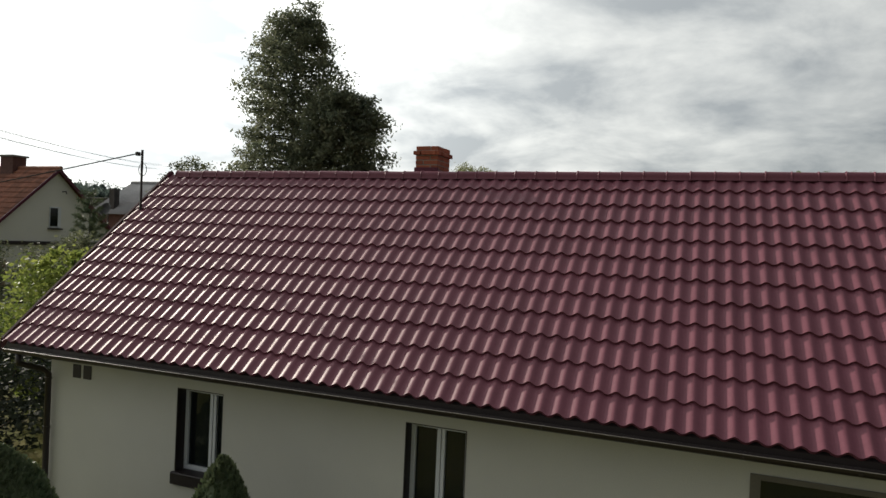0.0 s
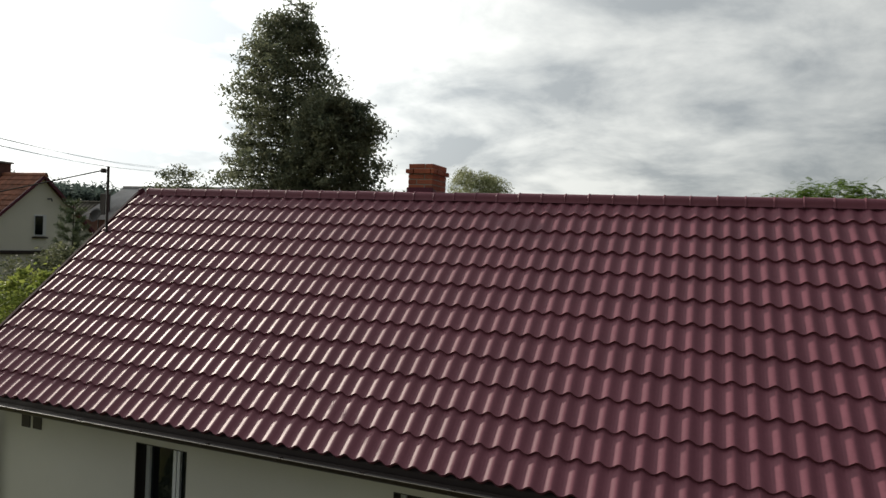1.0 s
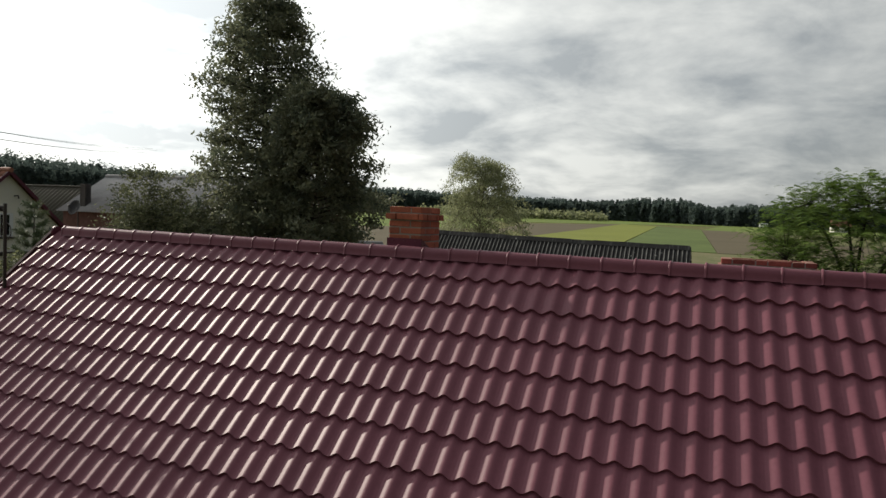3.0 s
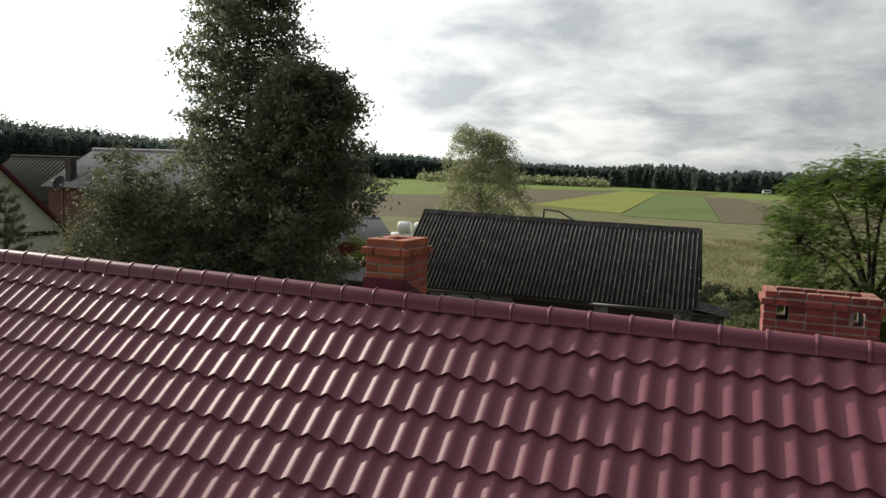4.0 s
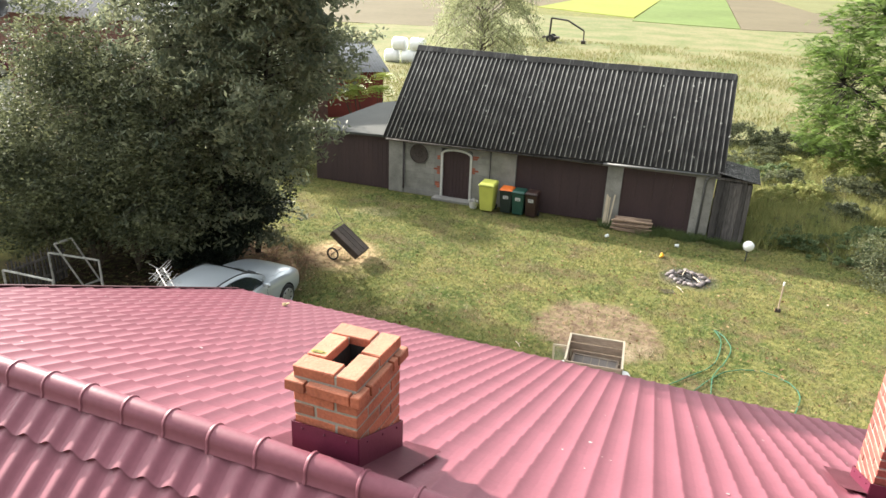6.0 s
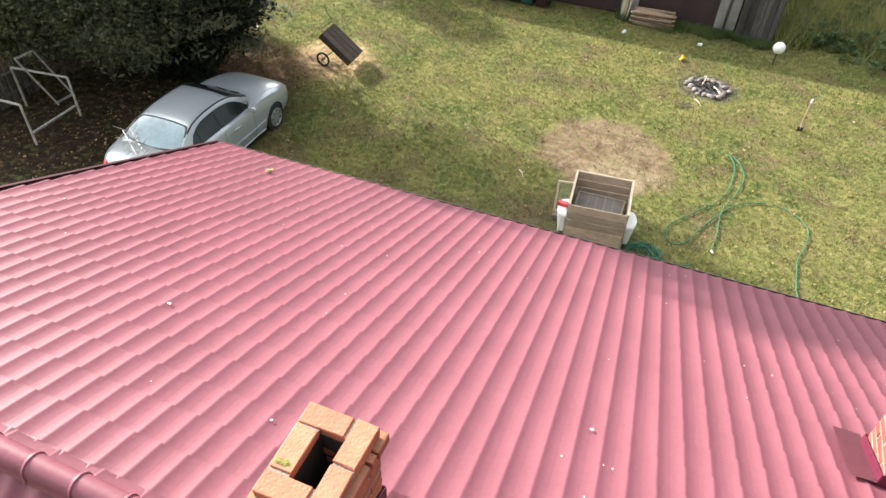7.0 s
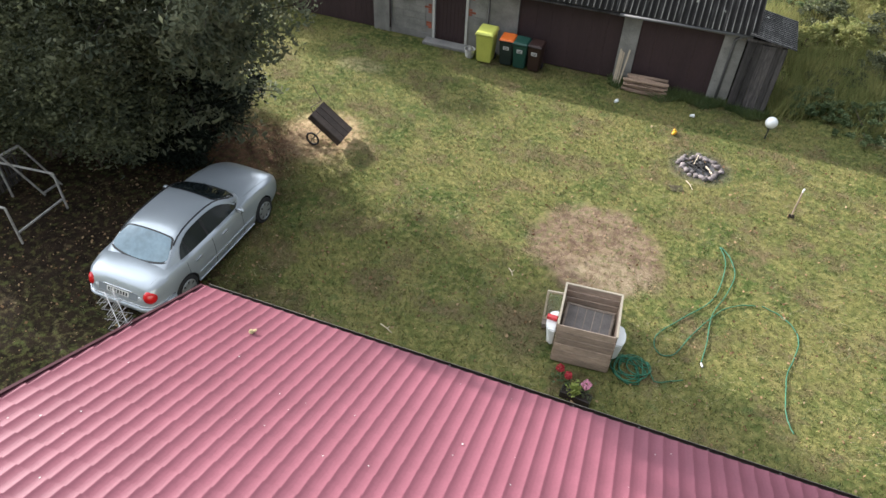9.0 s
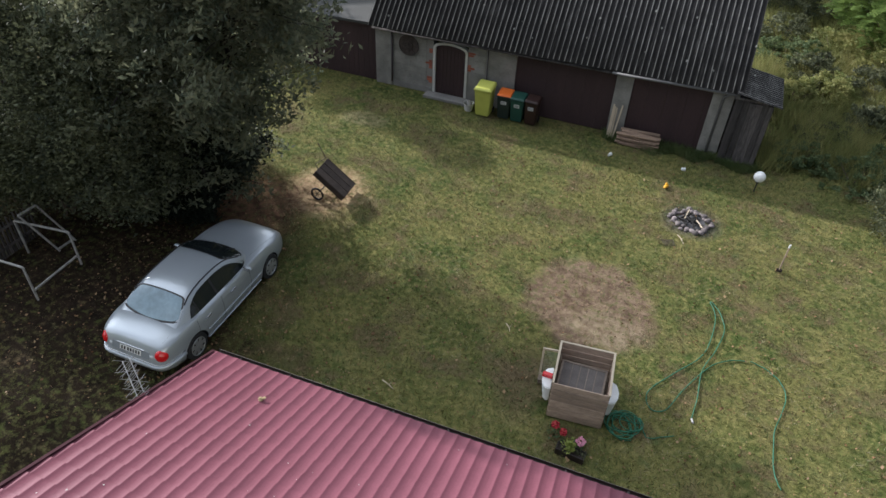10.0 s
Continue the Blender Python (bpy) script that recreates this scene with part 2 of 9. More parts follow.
def part(name, bm, material, parent, label="", smooth=False):
    return mesh_ob(name, bm, material, parent, label, smooth)


def raw_ob(name, verts, faces, material, parent=None, smooth=False):
    me = bpy.data.meshes.new(name)
    me.from_pydata([tuple(v) for v in verts], [], [tuple(f) for f in faces])
    me.materials.append(material)
    if smooth:
        me.polygons.foreach_set("use_smooth", [True] * len(me.polygons))
    ob = new(name, me)
    if parent:
        ob.parent = parent
    return ob


def empty(name, x=0, y=0, z=0, rz=0):
    ob = new(name)
    ob.matrix_world = pose(x, y, z, 0, 0, rz)
    return ob


def box(bm, x0, y0, z0, x1, y1, z1, bevel=0.0, m=None):
    r = bmesh.ops.create_cube(bm, size=1.0)
    vs = r["verts"]
    for v in vs:
        v.co = Vector((x0 + (v.co.x + 0.5) * (x1 - x0), y0 + (v.co.y + 0.5) * (y1 - y0), z0 + (v.co.z + 0.5) * (z1 - z0)))
    if bevel:
        es = list({e for v in vs for e in v.link_edges})
        r2 = bmesh.ops.bevel(bm, geom=es, offset=bevel, segments=1, affect="EDGES", profile=0.5)
        vs = list({v for f in r2["faces"] for v in f.verts} | {v for v in vs if v.is_valid})
    if m is not None:
        bmesh.ops.transform(bm, matrix=m, verts=vs)
    return vs


def tube(bm, pts, r, seg=8, caps=True, r_end=None):
    """A round bar along points."""
    pts = [Vector(p) for p in pts]
    rings = []
    n = len(pts)
    prev = None
    for i, p in enumerate(pts):
        d = (pts[min(i + 1, n - 1)] - pts[max(i - 1, 0)]).normalized()
        a = Vector((0, 0, 1)) if abs(d.z) < 0.9 else Vector((1, 0, 0))
        if prev is not None:
            a = prev
        u = (a - d * a.dot(d)).normalized()
        prev = u
        w = d.cross(u)
        rr = r if r_end is None else r + (r_end - r) * i / max(1, n - 1)
        rings.append([bm.verts.new(p + u * math.cos(k * math.tau / seg) * rr + w * math.sin(k * math.tau / seg) * rr) for k in range(seg)])
    for a, b in zip(rings, rings[1:]):
        for k in range(seg):
            bm.faces.new((a[k], a[(k + 1) % seg], b[(k + 1) % seg], b[k]))
    if caps:
        bm.faces.new(rings[0][::-1])
        bm.faces.new(rings[-1])
    return rings


def simple_box(name, dims, material, parent=None, bevel=0.0, label="", m=None):
    bm = bmesh.new()
    box(bm, *dims, bevel=bevel, m=m)
    return mesh_ob(name, bm, material, parent, label)


# ---- ground ----
def ground_z(x, y):
    """Level round the houses, rising gently across the fields."""
    d = max(0.0, y - 60 + 0.15 * abs(min(0, x + 60)))
    rise = 0.0256 * d if d > 30 else 0.0256 * d * d / 60 + 0.0
    if d > 30:
        rise -= 0.0256 * 15
    return rise


def build_ground():
    xs = sorted(set([-700, -550, -420, -320, -240, -180, -130, -95, -70, -50] + list(range(-40, 41, 2)) + [50, 70, 95, 130, 180, 240, 320, 420, 550, 700]))
    ys = sorted(set([-300, -150, -80, -45, -30] + list(range(-20, 61, 2)) + list(range(64, 121, 4)) + list(range(130, 421, 15)) + [480, 560, 700]))
    verts = [(x, y, ground_z(x, y)) for y in ys for x in xs]
    nx = len(xs)
    faces = [(j * nx + i, j * nx + i + 1, (j + 1) * nx + i + 1, (j + 1) * nx + i) for j in range(len(ys) - 1) for i in range(nx - 1)]
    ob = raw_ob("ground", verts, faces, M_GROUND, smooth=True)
    return tagged(ob, "lawn and meadow with worn, yellowing grass, bare patches and shade-darkened soil", "ground", kind="structure")


WORN_AND_SHADE = (          # worn, burnt, leaf-littered and shade-darkened patches: centre, radii, colours, strength, rim
    (-3.85, 23.50, 1.50, 1.50, (0.092, 0.056, 0.042), (0.215, 0.155, 0.105), 0.94, 0.10),
    (-3.30, 22.75, 0.85, 0.55, (0.17, 0.125, 0.08), (0.30, 0.245, 0.16), 0.6, 0.30),
    (-11.75, 24.85, 1.15, 1.15, (0.22, 0.14, 0.08), (0.46, 0.34, 0.20), 0.95, 0.24),
    # littered soil under the trees and by the car, tree shade darkened in
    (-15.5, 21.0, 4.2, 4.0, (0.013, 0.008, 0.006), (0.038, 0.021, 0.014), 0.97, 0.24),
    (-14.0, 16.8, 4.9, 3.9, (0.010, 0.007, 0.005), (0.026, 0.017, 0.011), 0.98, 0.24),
    (-4.6, 20.6, 0.55, 0.9, (0.07, 0.05, 0.032), (0.15, 0.11, 0.065), 0.7, 0.35),
    (-13.5, 23.6, 1.7, 1.3, (0.055, 0.028, 0.018), (0.15, 0.085, 0.048), 0.9, 0.3),
    (-12.6, 28.9, 0.8, 0.4, (0.20, 0.17, 0.09), (0.32, 0.28, 0.15), 0.7, 0.3),
    (-2.02, 27.75, 0.75, 0.7, (0.04, 0.038, 0.035), (0.12, 0.11, 0.10), 0.9, 0.24))


def grass_colour(nt):
    """The lawn's colour over the ground: green, yellowed, worn and shade-darkened patches at several sizes."""
    N, L = nt.nodes.new, nt.links.new
    geo = N("ShaderNodeNewGeometry")

    def nz(scale, detail=5, rough=0.6):
        n = N("ShaderNodeTexNoise")
        n.inputs["Scale"].default_value, n.inputs["Detail"].default_value, n.inputs["Roughness"].default_value = scale, detail, rough
        L(geo.outputs["Position"], n.inputs["Vector"])
        return n.outputs["Fac"]

    def mixc(f, a, c):
        x = N("ShaderNodeMix")
        x.data_type = "RGBA"
        for s, v in (("A", a), ("B", c)):
            if isinstance(v, tuple):
                x.inputs[s].default_value = (*v, 1)
            else:
                L(v, x.inputs[s])
        L(f, x.inputs["Factor"])
        return x.outputs["Result"]

    def rng(v, a, c, lo=0.0, hi=1.0):
        x = N("ShaderNodeMapRange")
        x.inputs["From Min"].default_value, x.inputs["From Max"].default_value = a, c
        x.inputs["To Min"].default_value, x.inputs["To Max"].default_value = lo, hi
        L(v, x.inputs["Value"])
        return x.outputs[0]

    def patch(cx, cy, rx, ry, edge, wob):
        """A worn or darkened patch with a ragged rim, 1 inside."""
        mp = N("ShaderNodeMapping")
        mp.vector_type = "POINT"
        mp.inputs["Location"].default_value = (-cx / rx, -cy / ry, 0)
        mp.inputs["Scale"].default_value = (1 / rx, 1 / ry, 0)
        L(geo.outputs["Position"], mp.inputs["Vector"])
        ln = N("ShaderNodeVectorMath")
        ln.operation = "LENGTH"
        L(mp.outputs[0], ln.inputs[0])
        ad = N("ShaderNodeMath")
        ad.operation = "MULTIPLY_ADD"
        ad.inputs[1].default_value = wob
        L(n_mid, ad.inputs[0])
        L(ln.outputs["Value"], ad.inputs[2])
        return rng(ad.outputs[0], 1 + wob / 2 - edge, 1 + wob / 2 + edge, 1.0, 0.0)

    n_big, n_mid, n_small, n_fine = nz(0.35), nz(1.6), nz(6.5, 6, 0.65), nz(26, 6, 0.7)
    c = mixc(rng(n_big, 0.38, 0.62), (0.074, 0.100, 0.026), (0.155, 0.146, 0.048))
    c = mixc(rng(nz(1.15, 6, 0.62), 0.47, 0.62, 0.0, 0.85), c, (0.205, 0.176, 0.068))
    c = mixc(rng(n_small, 0.48, 0.63, 0.0, 0.9), c, (0.235, 0.212, 0.078))
    c = mixc(rng(n_small, 0.49, 0.34, 0.0, 0.55), c, (0.050, 0.074, 0.020))
    c = mixc(rng(n_fine, 0.45, 0.64, 0.0, 0.6), c, (0.048, 0.062, 0.020))
    c = mixc(rng(nz(0.85, 6, 0.66), 0.50, 0.62, 0.0, 0.88), c, mixc(rng(n_small, 0.38, 0.60), (0.165, 0.120, 0.068), (0.080, 0.076, 0.030)))
    c = mixc(rng(nz(2.3, 4, 0.6), 0.57, 0.69, 0.0, 0.6), c, (0.056, 0.092, 0.028))
    for cx, cy, rx, ry, dark, light, k, edge in WORN_AND_SHADE:
        patch_fac = N("ShaderNodeMath")
        patch_fac.operation = "MULTIPLY"
        L(patch(cx, cy, rx, ry, edge, 0.7), patch_fac.inputs[0])
        L(rng(n_small, 0.36, 0.52, 0.25, 1.0), patch_fac.inputs[1])
        c = mixc(rng(patch_fac.outputs[0], 0.0, 1.0, 0.0, k), c, mixc(rng(nz(3.6, 7, 0.75), 0.40, 0.60), dark, light))
    return c, n_fine


def ground_mat():
    m = bpy.data.materials.new("lawn_soil")
    m.use_nodes = True
    nt = m.node_tree
    L = nt.links.new
    b = nt.nodes["Principled BSDF"]
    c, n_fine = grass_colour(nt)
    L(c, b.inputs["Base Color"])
    b.inputs["Roughness"].default_value = 0.95
    b.inputs["Specular IOR Level"].default_value = 0.1
    bp = nt.nodes.new("ShaderNodeBump")
    bp.inputs["Strength"].default_value, bp.inputs["Distance"].default_value = 0.6, 0.05
    L(n_fine, bp.inputs["Height"])
    L(bp.outputs[0], b.inputs["Normal"])
    return m


def blade_mat(name, low, high):
    """Blades that share the lawn's patches, each one a little lighter or darker."""
    m = bpy.data.materials.new(name)
    m.use_nodes = True
    nt = m.node_tree
    N, L = nt.nodes.new, nt.links.new
    b = nt.nodes["Principled BSDF"]
    c, _ = grass_colour(nt)
    geo = N("ShaderNodeNewGeometry")
    val = N("ShaderNodeMapRange")
    val.inputs["To Min"].default_value, val.inputs["To Max"].default_value = low, high
    L(geo.outputs["Random Per Island"], val.inputs["Value"])
    hsv = N("ShaderNodeHueSaturation")
    L(c, hsv.inputs["Color"])
    L(val.outputs[0], hsv.inputs["Value"])
    L(hsv.outputs[0], b.inputs["Base Color"])
    b.inputs["Roughness"].default_value = 0.6
    b.inputs["Specular IOR Level"].default_value = 0.15
    tr = N("ShaderNodeBsdfTranslucent")
    L(hsv.outputs[0], tr.inputs["Color"])
    ms = N("ShaderNodeMixShader")
    ms.inputs[0].default_value = 0.3
    L(b.outputs[0], ms.inputs[1])
    L(tr.outputs[0], ms.inputs[2])
    L(ms.outputs[0], nt.nodes["Material Output"].inputs[0])
    return m


M_GROUND = ground_mat()
build_ground()

# ---- the house with the tiled metal roof ----
RIDGE_Y, RIDGE_Z = 10.79, 5.38
EAVE_F = (7.64, 2.717)
EAVE_R = (17.115, 2.637)
X_L, X_R = -8.70, 6.0
WALL_F, WALL_R, WALL_L, WALL_Rt = 8.0, 16.8, -8.1, 5.5


def house_walls():
    """Rendered walls with real openings; window openings in the front wall."""
    z1 = 2.66
    wins = [(-5.78, -5.03, 1.10, 2.34), (-2.475, -1.735, 1.10, 2.345), (1.09, 3.4, 1.0, 2.36)]
    bm = bmesh.new()
    x = WALL_L
    for a, b_, za, zb in wins:
        box(bm, x, WALL_F, 0, a, WALL_F + 0.38, z1)
        box(bm, a, WALL_F, 0, b_, WALL_F + 0.38, za)
        box(bm, a, WALL_F, zb, b_, WALL_F + 0.38, z1)
        x = b_
    box(bm, x, WALL_F, 0, WALL_Rt, WALL_F + 0.38, z1)
    bmesh.ops.remove_doubles(bm, verts=bm.verts, dist=0.0005)
    tagged(mesh_ob("wall_front", bm, M_RENDER), "pale grey-cream rendered house wall with dark window reveals", "wall", kind="structure")
    bm = bmesh.new()
    box(bm, WALL_L, WALL_R - 0.38, 0, WALL_Rt, WALL_R, 2.55)
    tagged(mesh_ob("wall_rear", bm, M_RENDER), "pale rendered rear wall of the house", "wall", kind="structure")
    for nm, xa in (("wall_gable_west", WALL_L), ("wall_gable_east", WALL_Rt - 0.38)):
        bm = bmesh.new()
        prof = [(WALL_F + 0.38, 0), (WALL_R - 0.38, 0), (WALL_R - 0.38, 2.58), (RIDGE_Y, RIDGE_Z - 0.2), (WALL_F + 0.38, 2.85)]
        lo = [bm.verts.new((xa, y, z)) for y, z in prof]
        hi = [bm.verts.new((xa + 0.38, y, z)) for y, z in prof]
        bm.faces.new(lo)
        bm.faces.new(hi[::-1])
        for i in range(5):
            bm.faces.new((lo[i], hi[i], hi[(i + 1) % 5], lo[(i + 1) % 5]))
        bmesh.ops.recalc_face_normals(bm, faces=bm.faces)
        tagged(mesh_ob(nm, bm, M_RENDER), "pale rendered gable wall of the house", "wall", kind="structure")


house_walls()

SHEAR = -0.042            # the gable stands slightly out of square


def sx(x, y):
    return x + SHEAR * (y - RIDGE_Y)


WAVE, X_PHASE = 0.1881, -3.438


WAVE_F, X_PHASE_F = 0.1784, -2.77      # the front slope's sheets


def tile_profile(h=0.030, power=1.4, wave=WAVE, soft_crest=False):
    """Broad valley and narrow round crest across one wave, crest in the middle."""
    if soft_crest:
        return [(wave * u, h * (0.5 + 0.5 * math.cos(math.tau * u)) ** power) for u in (-0.5, -0.4, -0.31, -0.23, -0.16, -0.10, -0.05, 0.0, 0.05, 0.10, 0.16, 0.23, 0.31, 0.4, 0.5)]
    us = [-0.5, -0.38, -0.26, -0.15, -0.07, -0.022, 0.022, 0.07, 0.15, 0.26, 0.38, 0.5]
    return [(wave * u, h * (1 - 2 * max(abs(u), 0.03)) ** power) for u in us]


def tile_verts(front, length, thick=0.029):
    """One pressed tile in the slope's own frame: down the slope, across, off the plane."""
    prof = tile_profile(0.026, 1.1, WAVE_F, True) if front else tile_profile(0.019, 2.1)
    thick = thick if front else 0.021
    peak = max(h for _, h in prof)
    cut, up = (0.027, 0.045) if front else (0.012, 0.02)      # the pressed edge hangs lower in the valleys
    drop = [cut * (0.45 - h / peak) for _, h in prof]
    top = [(u, -up, h - thick * up / length) for u, h in prof]
    low = [(u, length + d, h + thick * (1 + d / length)) for (u, h), d in zip(prof, drop)]
    lip = [(u, length + d - 0.004, h - 0.010) for (u, h), d in zip(prof, drop)]
    n = len(prof)
    faces = []
    for i in range(n - 1):
        faces.append((i, i + 1, n + i + 1, n + i))
        faces.append((n + i, n + i + 1, 2 * n + i + 1, 2 * n + i))
    return top + low + lip, faces


def roof_slope(roof, front):
    """All tiles of a slope: those over the nearest stretch one by one, the rest joined."""
    ye, ze = EAVE_F if front else EAVE_R
    dy, dz = ye - RIDGE_Y, ze - RIDGE_Z
    run = math.hypot(dy, dz)
    dirv = Vector((0, dy / run, dz / run))
    nrm = Vector((1, 0, 0)).cross(dirv) * (-1 if front else 1)
    if nrm.z < 0:
        nrm = -nrm
    first = 0.302 if front else 0.155
    wave, phase = (WAVE_F, X_PHASE_F) if front else (WAVE, X_PHASE)
    rows = 12 if front else 21
    pitch = (run - first) / (rows - 1)
    k0 = math.ceil((X_L - phase) / wave - 0.1)
    k1 = math.floor((X_R - phase) / wave)
    shared = {}
    bulk_v, bulk_f = [], []
    for r in range(rows):
        s1 = first + r * pitch
        s0 = max(0.0, s1 - pitch)
        length = s1 - s0
        verts, faces = tile_verts(front, length)
        key = round(length, 3)
        for k in range(k0, k1 + 1):
            xc = phase + k * wave
            org = Vector((0, RIDGE_Y, RIDGE_Z)) + dirv * s0
            jig = 0.0012 * math.sin(k * 12.9 + r * 4.1)
            single = front and r < 7 and -4.75 < xc < 2.7
            placed = []
            skew = 1.0 if front else 1.0 + 0.0042 * (xc + 1.0)
            org = Vector((0, RIDGE_Y, RIDGE_Z)) + dirv * (s0 * skew)
            for u, d, h in verts:
                p = org + dirv * (d * skew) + nrm * (h + jig)
                placed.append((u + SHEAR * dirv.y * d, p.y - org.y, p.z - org.z))
            base = (sx(xc, org.y), org.y, org.z)
            if single:
                if key not in shared:
                    me = bpy.data.meshes.new("tile")
                    me.from_pydata(placed, [], faces)
                    me.materials.append(M_ROOF)
                    me.polygons.foreach_set("use_smooth", [True] * len(me.polygons))
                    me.set_sharp_from_angle(angle=radians(38))
                    shared[key] = me
                ob = new("tile", shared[key])
                ob.location = base
                ob.parent = roof
            else:
                o = len(bulk_v)
                bulk_v += [(base[0] + a, base[1] + b_, base[2] + c) for a, b_, c in placed]
                bulk_f += [tuple(i + o for i in f) for f in faces]
    ob = raw_ob("tile_field", bulk_v, bulk_f, M_ROOF, roof, smooth=True)
    ob.data.set_sharp_from_angle(angle=radians(38))
    ob["kind"] = "stuff"
    # boarding under the sheets
    bm = bmesh.new()
    a = [bm.verts.new((sx(x, y), y, z - 0.012)) for x, y, z in ((X_L + .02, RIDGE_Y, RIDGE_Z), (X_R - .02, RIDGE_Y, RIDGE_Z), (X_R - .02, ye, ze), (X_L + .02, ye - (0 if front else 0.24), ze + (0 if front else 0.10)))]
    b_ = [bm.verts.new((v.co.x, v.co.y, v.co.z - 0.10)) for v in a]
    bm.faces.new(a)
    bm.faces.new(b_[::-1])
    for i in range(4):
        bm.faces.new((a[i], b_[i], b_[(i + 1) % 4], a[(i + 1) % 4]))
    bmesh.ops.recalc_face_normals(bm, faces=bm.faces)
    part("boarding", bm, M_WOODDARK, roof)
    # verge flashing along both gables
    for x in (X_L, X_R):
        bm = bmesh.new()
        side = -1 if x == X_L else 1
        pts = []
        dk = 0.0 if front else 0.0042 * (x + 1.0)
        for y, z in ((RIDGE_Y, RIDGE_Z), (ye + dk * (ye - RIDGE_Y), ze + dk * (ze - RIDGE_Z))):
            xx = sx(x, y) + 0.085 * side
            pts.append([(xx - 0.022 * side, y, z + 0.046), (xx + 0.02 * side, y, z + 0.05), (xx + 0.025 * side, y, z - 0.13), (xx + 0.015 * side, y, z - 0.13), (xx + 0.012 * side, y, z + 0.04), (xx - 0.022 * side, y, z + 0.038)])
        va = [bm.verts.new(p) for p in pts[0]]
        vb = [bm.verts.new(p) for p in pts[1]]
        for i in range(6):
            bm.faces.new((va[i], va[(i + 1) % 6], vb[(i + 1) % 6], vb[i]))
        bm.faces.new(va)
        bm.faces.new(vb)
        bmesh.ops.recalc_face_normals(bm, faces=bm.faces)
        part("verge_flashing", bm, M_VERGE, roof, "dark maroon folded verge flashing")


def ridge_tiles(roof):
    """Half-round caps with a raised ring where each meets the next, on flat side flanges."""
    ring, step, x_phase = 0.305, 8, -3.96
    bm = bmesh.new()
    r = 0.070
    xs = [(0.0, r), (0.008, r + 0.008), (0.020, r + 0.008), (0.026, r), (ring, r - 0.004)]
    rows = []
    for x, rad in xs:
        row = [(x, -rad - 0.012, -0.052), (x, -rad - 0.002, -0.030)]
        row += [(x, -rad * math.cos(a), rad * math.sin(a)) for a in [math.pi * i / 10 for i in range(11)]]
        row += [(x, rad + 0.002, -0.036), (x, rad + 0.075, -0.066)]
        rows.append([bm.verts.new(p) for p in row])
    for a, b_ in zip(rows, rows[1:]):
        for i in range(len(a) - 1):
            bm.faces.new((a[i], b_[i], b_[i + 1], a[i + 1]))
    for sgn, zz in ((-1, -0.078), (1, -0.045)):
        bmesh.ops.create_uvsphere(bm, u_segments=6, v_segments=4, radius=0.004, matrix=Matrix.Translation((0.06, sgn * (r + 0.012), zz + 0.02)))
    bmesh.ops.recalc_face_normals(bm, faces=bm.faces)
    me = bpy.data.meshes.new("ridge_tile")
    bm.to_mesh(me)
    bm.free()
    me.polygons.foreach_set("use_smooth", [True] * len(me.polygons))
    me.set_sharp_from_angle(angle=radians(45))
    me.materials.append(M_ROOF)
    k0 = math.ceil((X_L - x_phase) / ring)
    k1 = math.floor((X_R - x_phase) / ring)
    for k in range(k0, k1):
        ob = new("ridge_tile", me)
        ob.location = (x_phase + k * ring, RIDGE_Y + 0.004 * math.sin(k * 1.7), RIDGE_Z + 0.040 + 0.003 * math.sin(k * 2.3))
        ob.parent = roof
    bm = bmesh.new()
    for x in (X_L - 0.02, X_R - 0.1):
        tube(bm, [(x, RIDGE_Y, RIDGE_Z + 0.03), (x + 0.03, RIDGE_Y, RIDGE_Z + 0.03)], 0.075, 16)
    part("ridge_end_cap", bm, M_ROOFDARK, roof)


def gutter(name, x0, x1, y, z, label, outer=-1):
    g = empty(name, 0, 0, 0)
    tagged(g, label, "gutter")
    bm = bmesh.new()
    r = 0.062
    arc = [(-r * math.cos(a), -r * math.sin(a)) for a in [math.pi * i / 8 for i in range(9)]]
    prof = arc + [(p[0] * 0.93, p[1] * 0.93) for p in arc[::-1]]
    va = [bm.verts.new((x0, y + a, z + b_)) for a, b_ in prof]
    vb = [bm.verts.new((x1, y + a, z + b_)) for a, b_ in prof]
    n = len(prof)
    for i in range(n):
        bm.faces.new((va[i], va[(i + 1) % n], vb[(i + 1) % n], vb[i]))
    bm.faces.new(va)
    bm.faces.new(vb)
    bmesh.ops.recalc_face_normals(bm, faces=bm.faces)
    part("trough", bm, M_GUTTER, g)
    bm = bmesh.new()
    tube(bm, [(x0, y + outer * r, z + 0.002), (x1, y + outer * r, z + 0.002)], 0.0045, 6)
    part("rolled_edge", bm, M_PVCG, g, "thin pale rolled edge")
    x = x0 + 0.4
    while x < x1:
        bm = bmesh.new()
        box(bm, x, y - r - 0.004, z - 0.034, x + 0.03, y + r + 0.004, z - 0.018)
        part("bracket", bm, M_GUTTER, g)
        x += 0.9
    return g


M_PVCG = mat("pale_edge", (0.17, 0.15, 0.125), 0.45, vary=0.2, scale=3, bump=0.0)


def fascia(name, x0, x1, y, z0, z1, label):
    bm = bmesh.new()
    box(bm, x0, y, z0, x1, y + 0.025, z1)
    tagged(mesh_ob(name, bm, M_GUTTER), label, "trim", kind="structure")


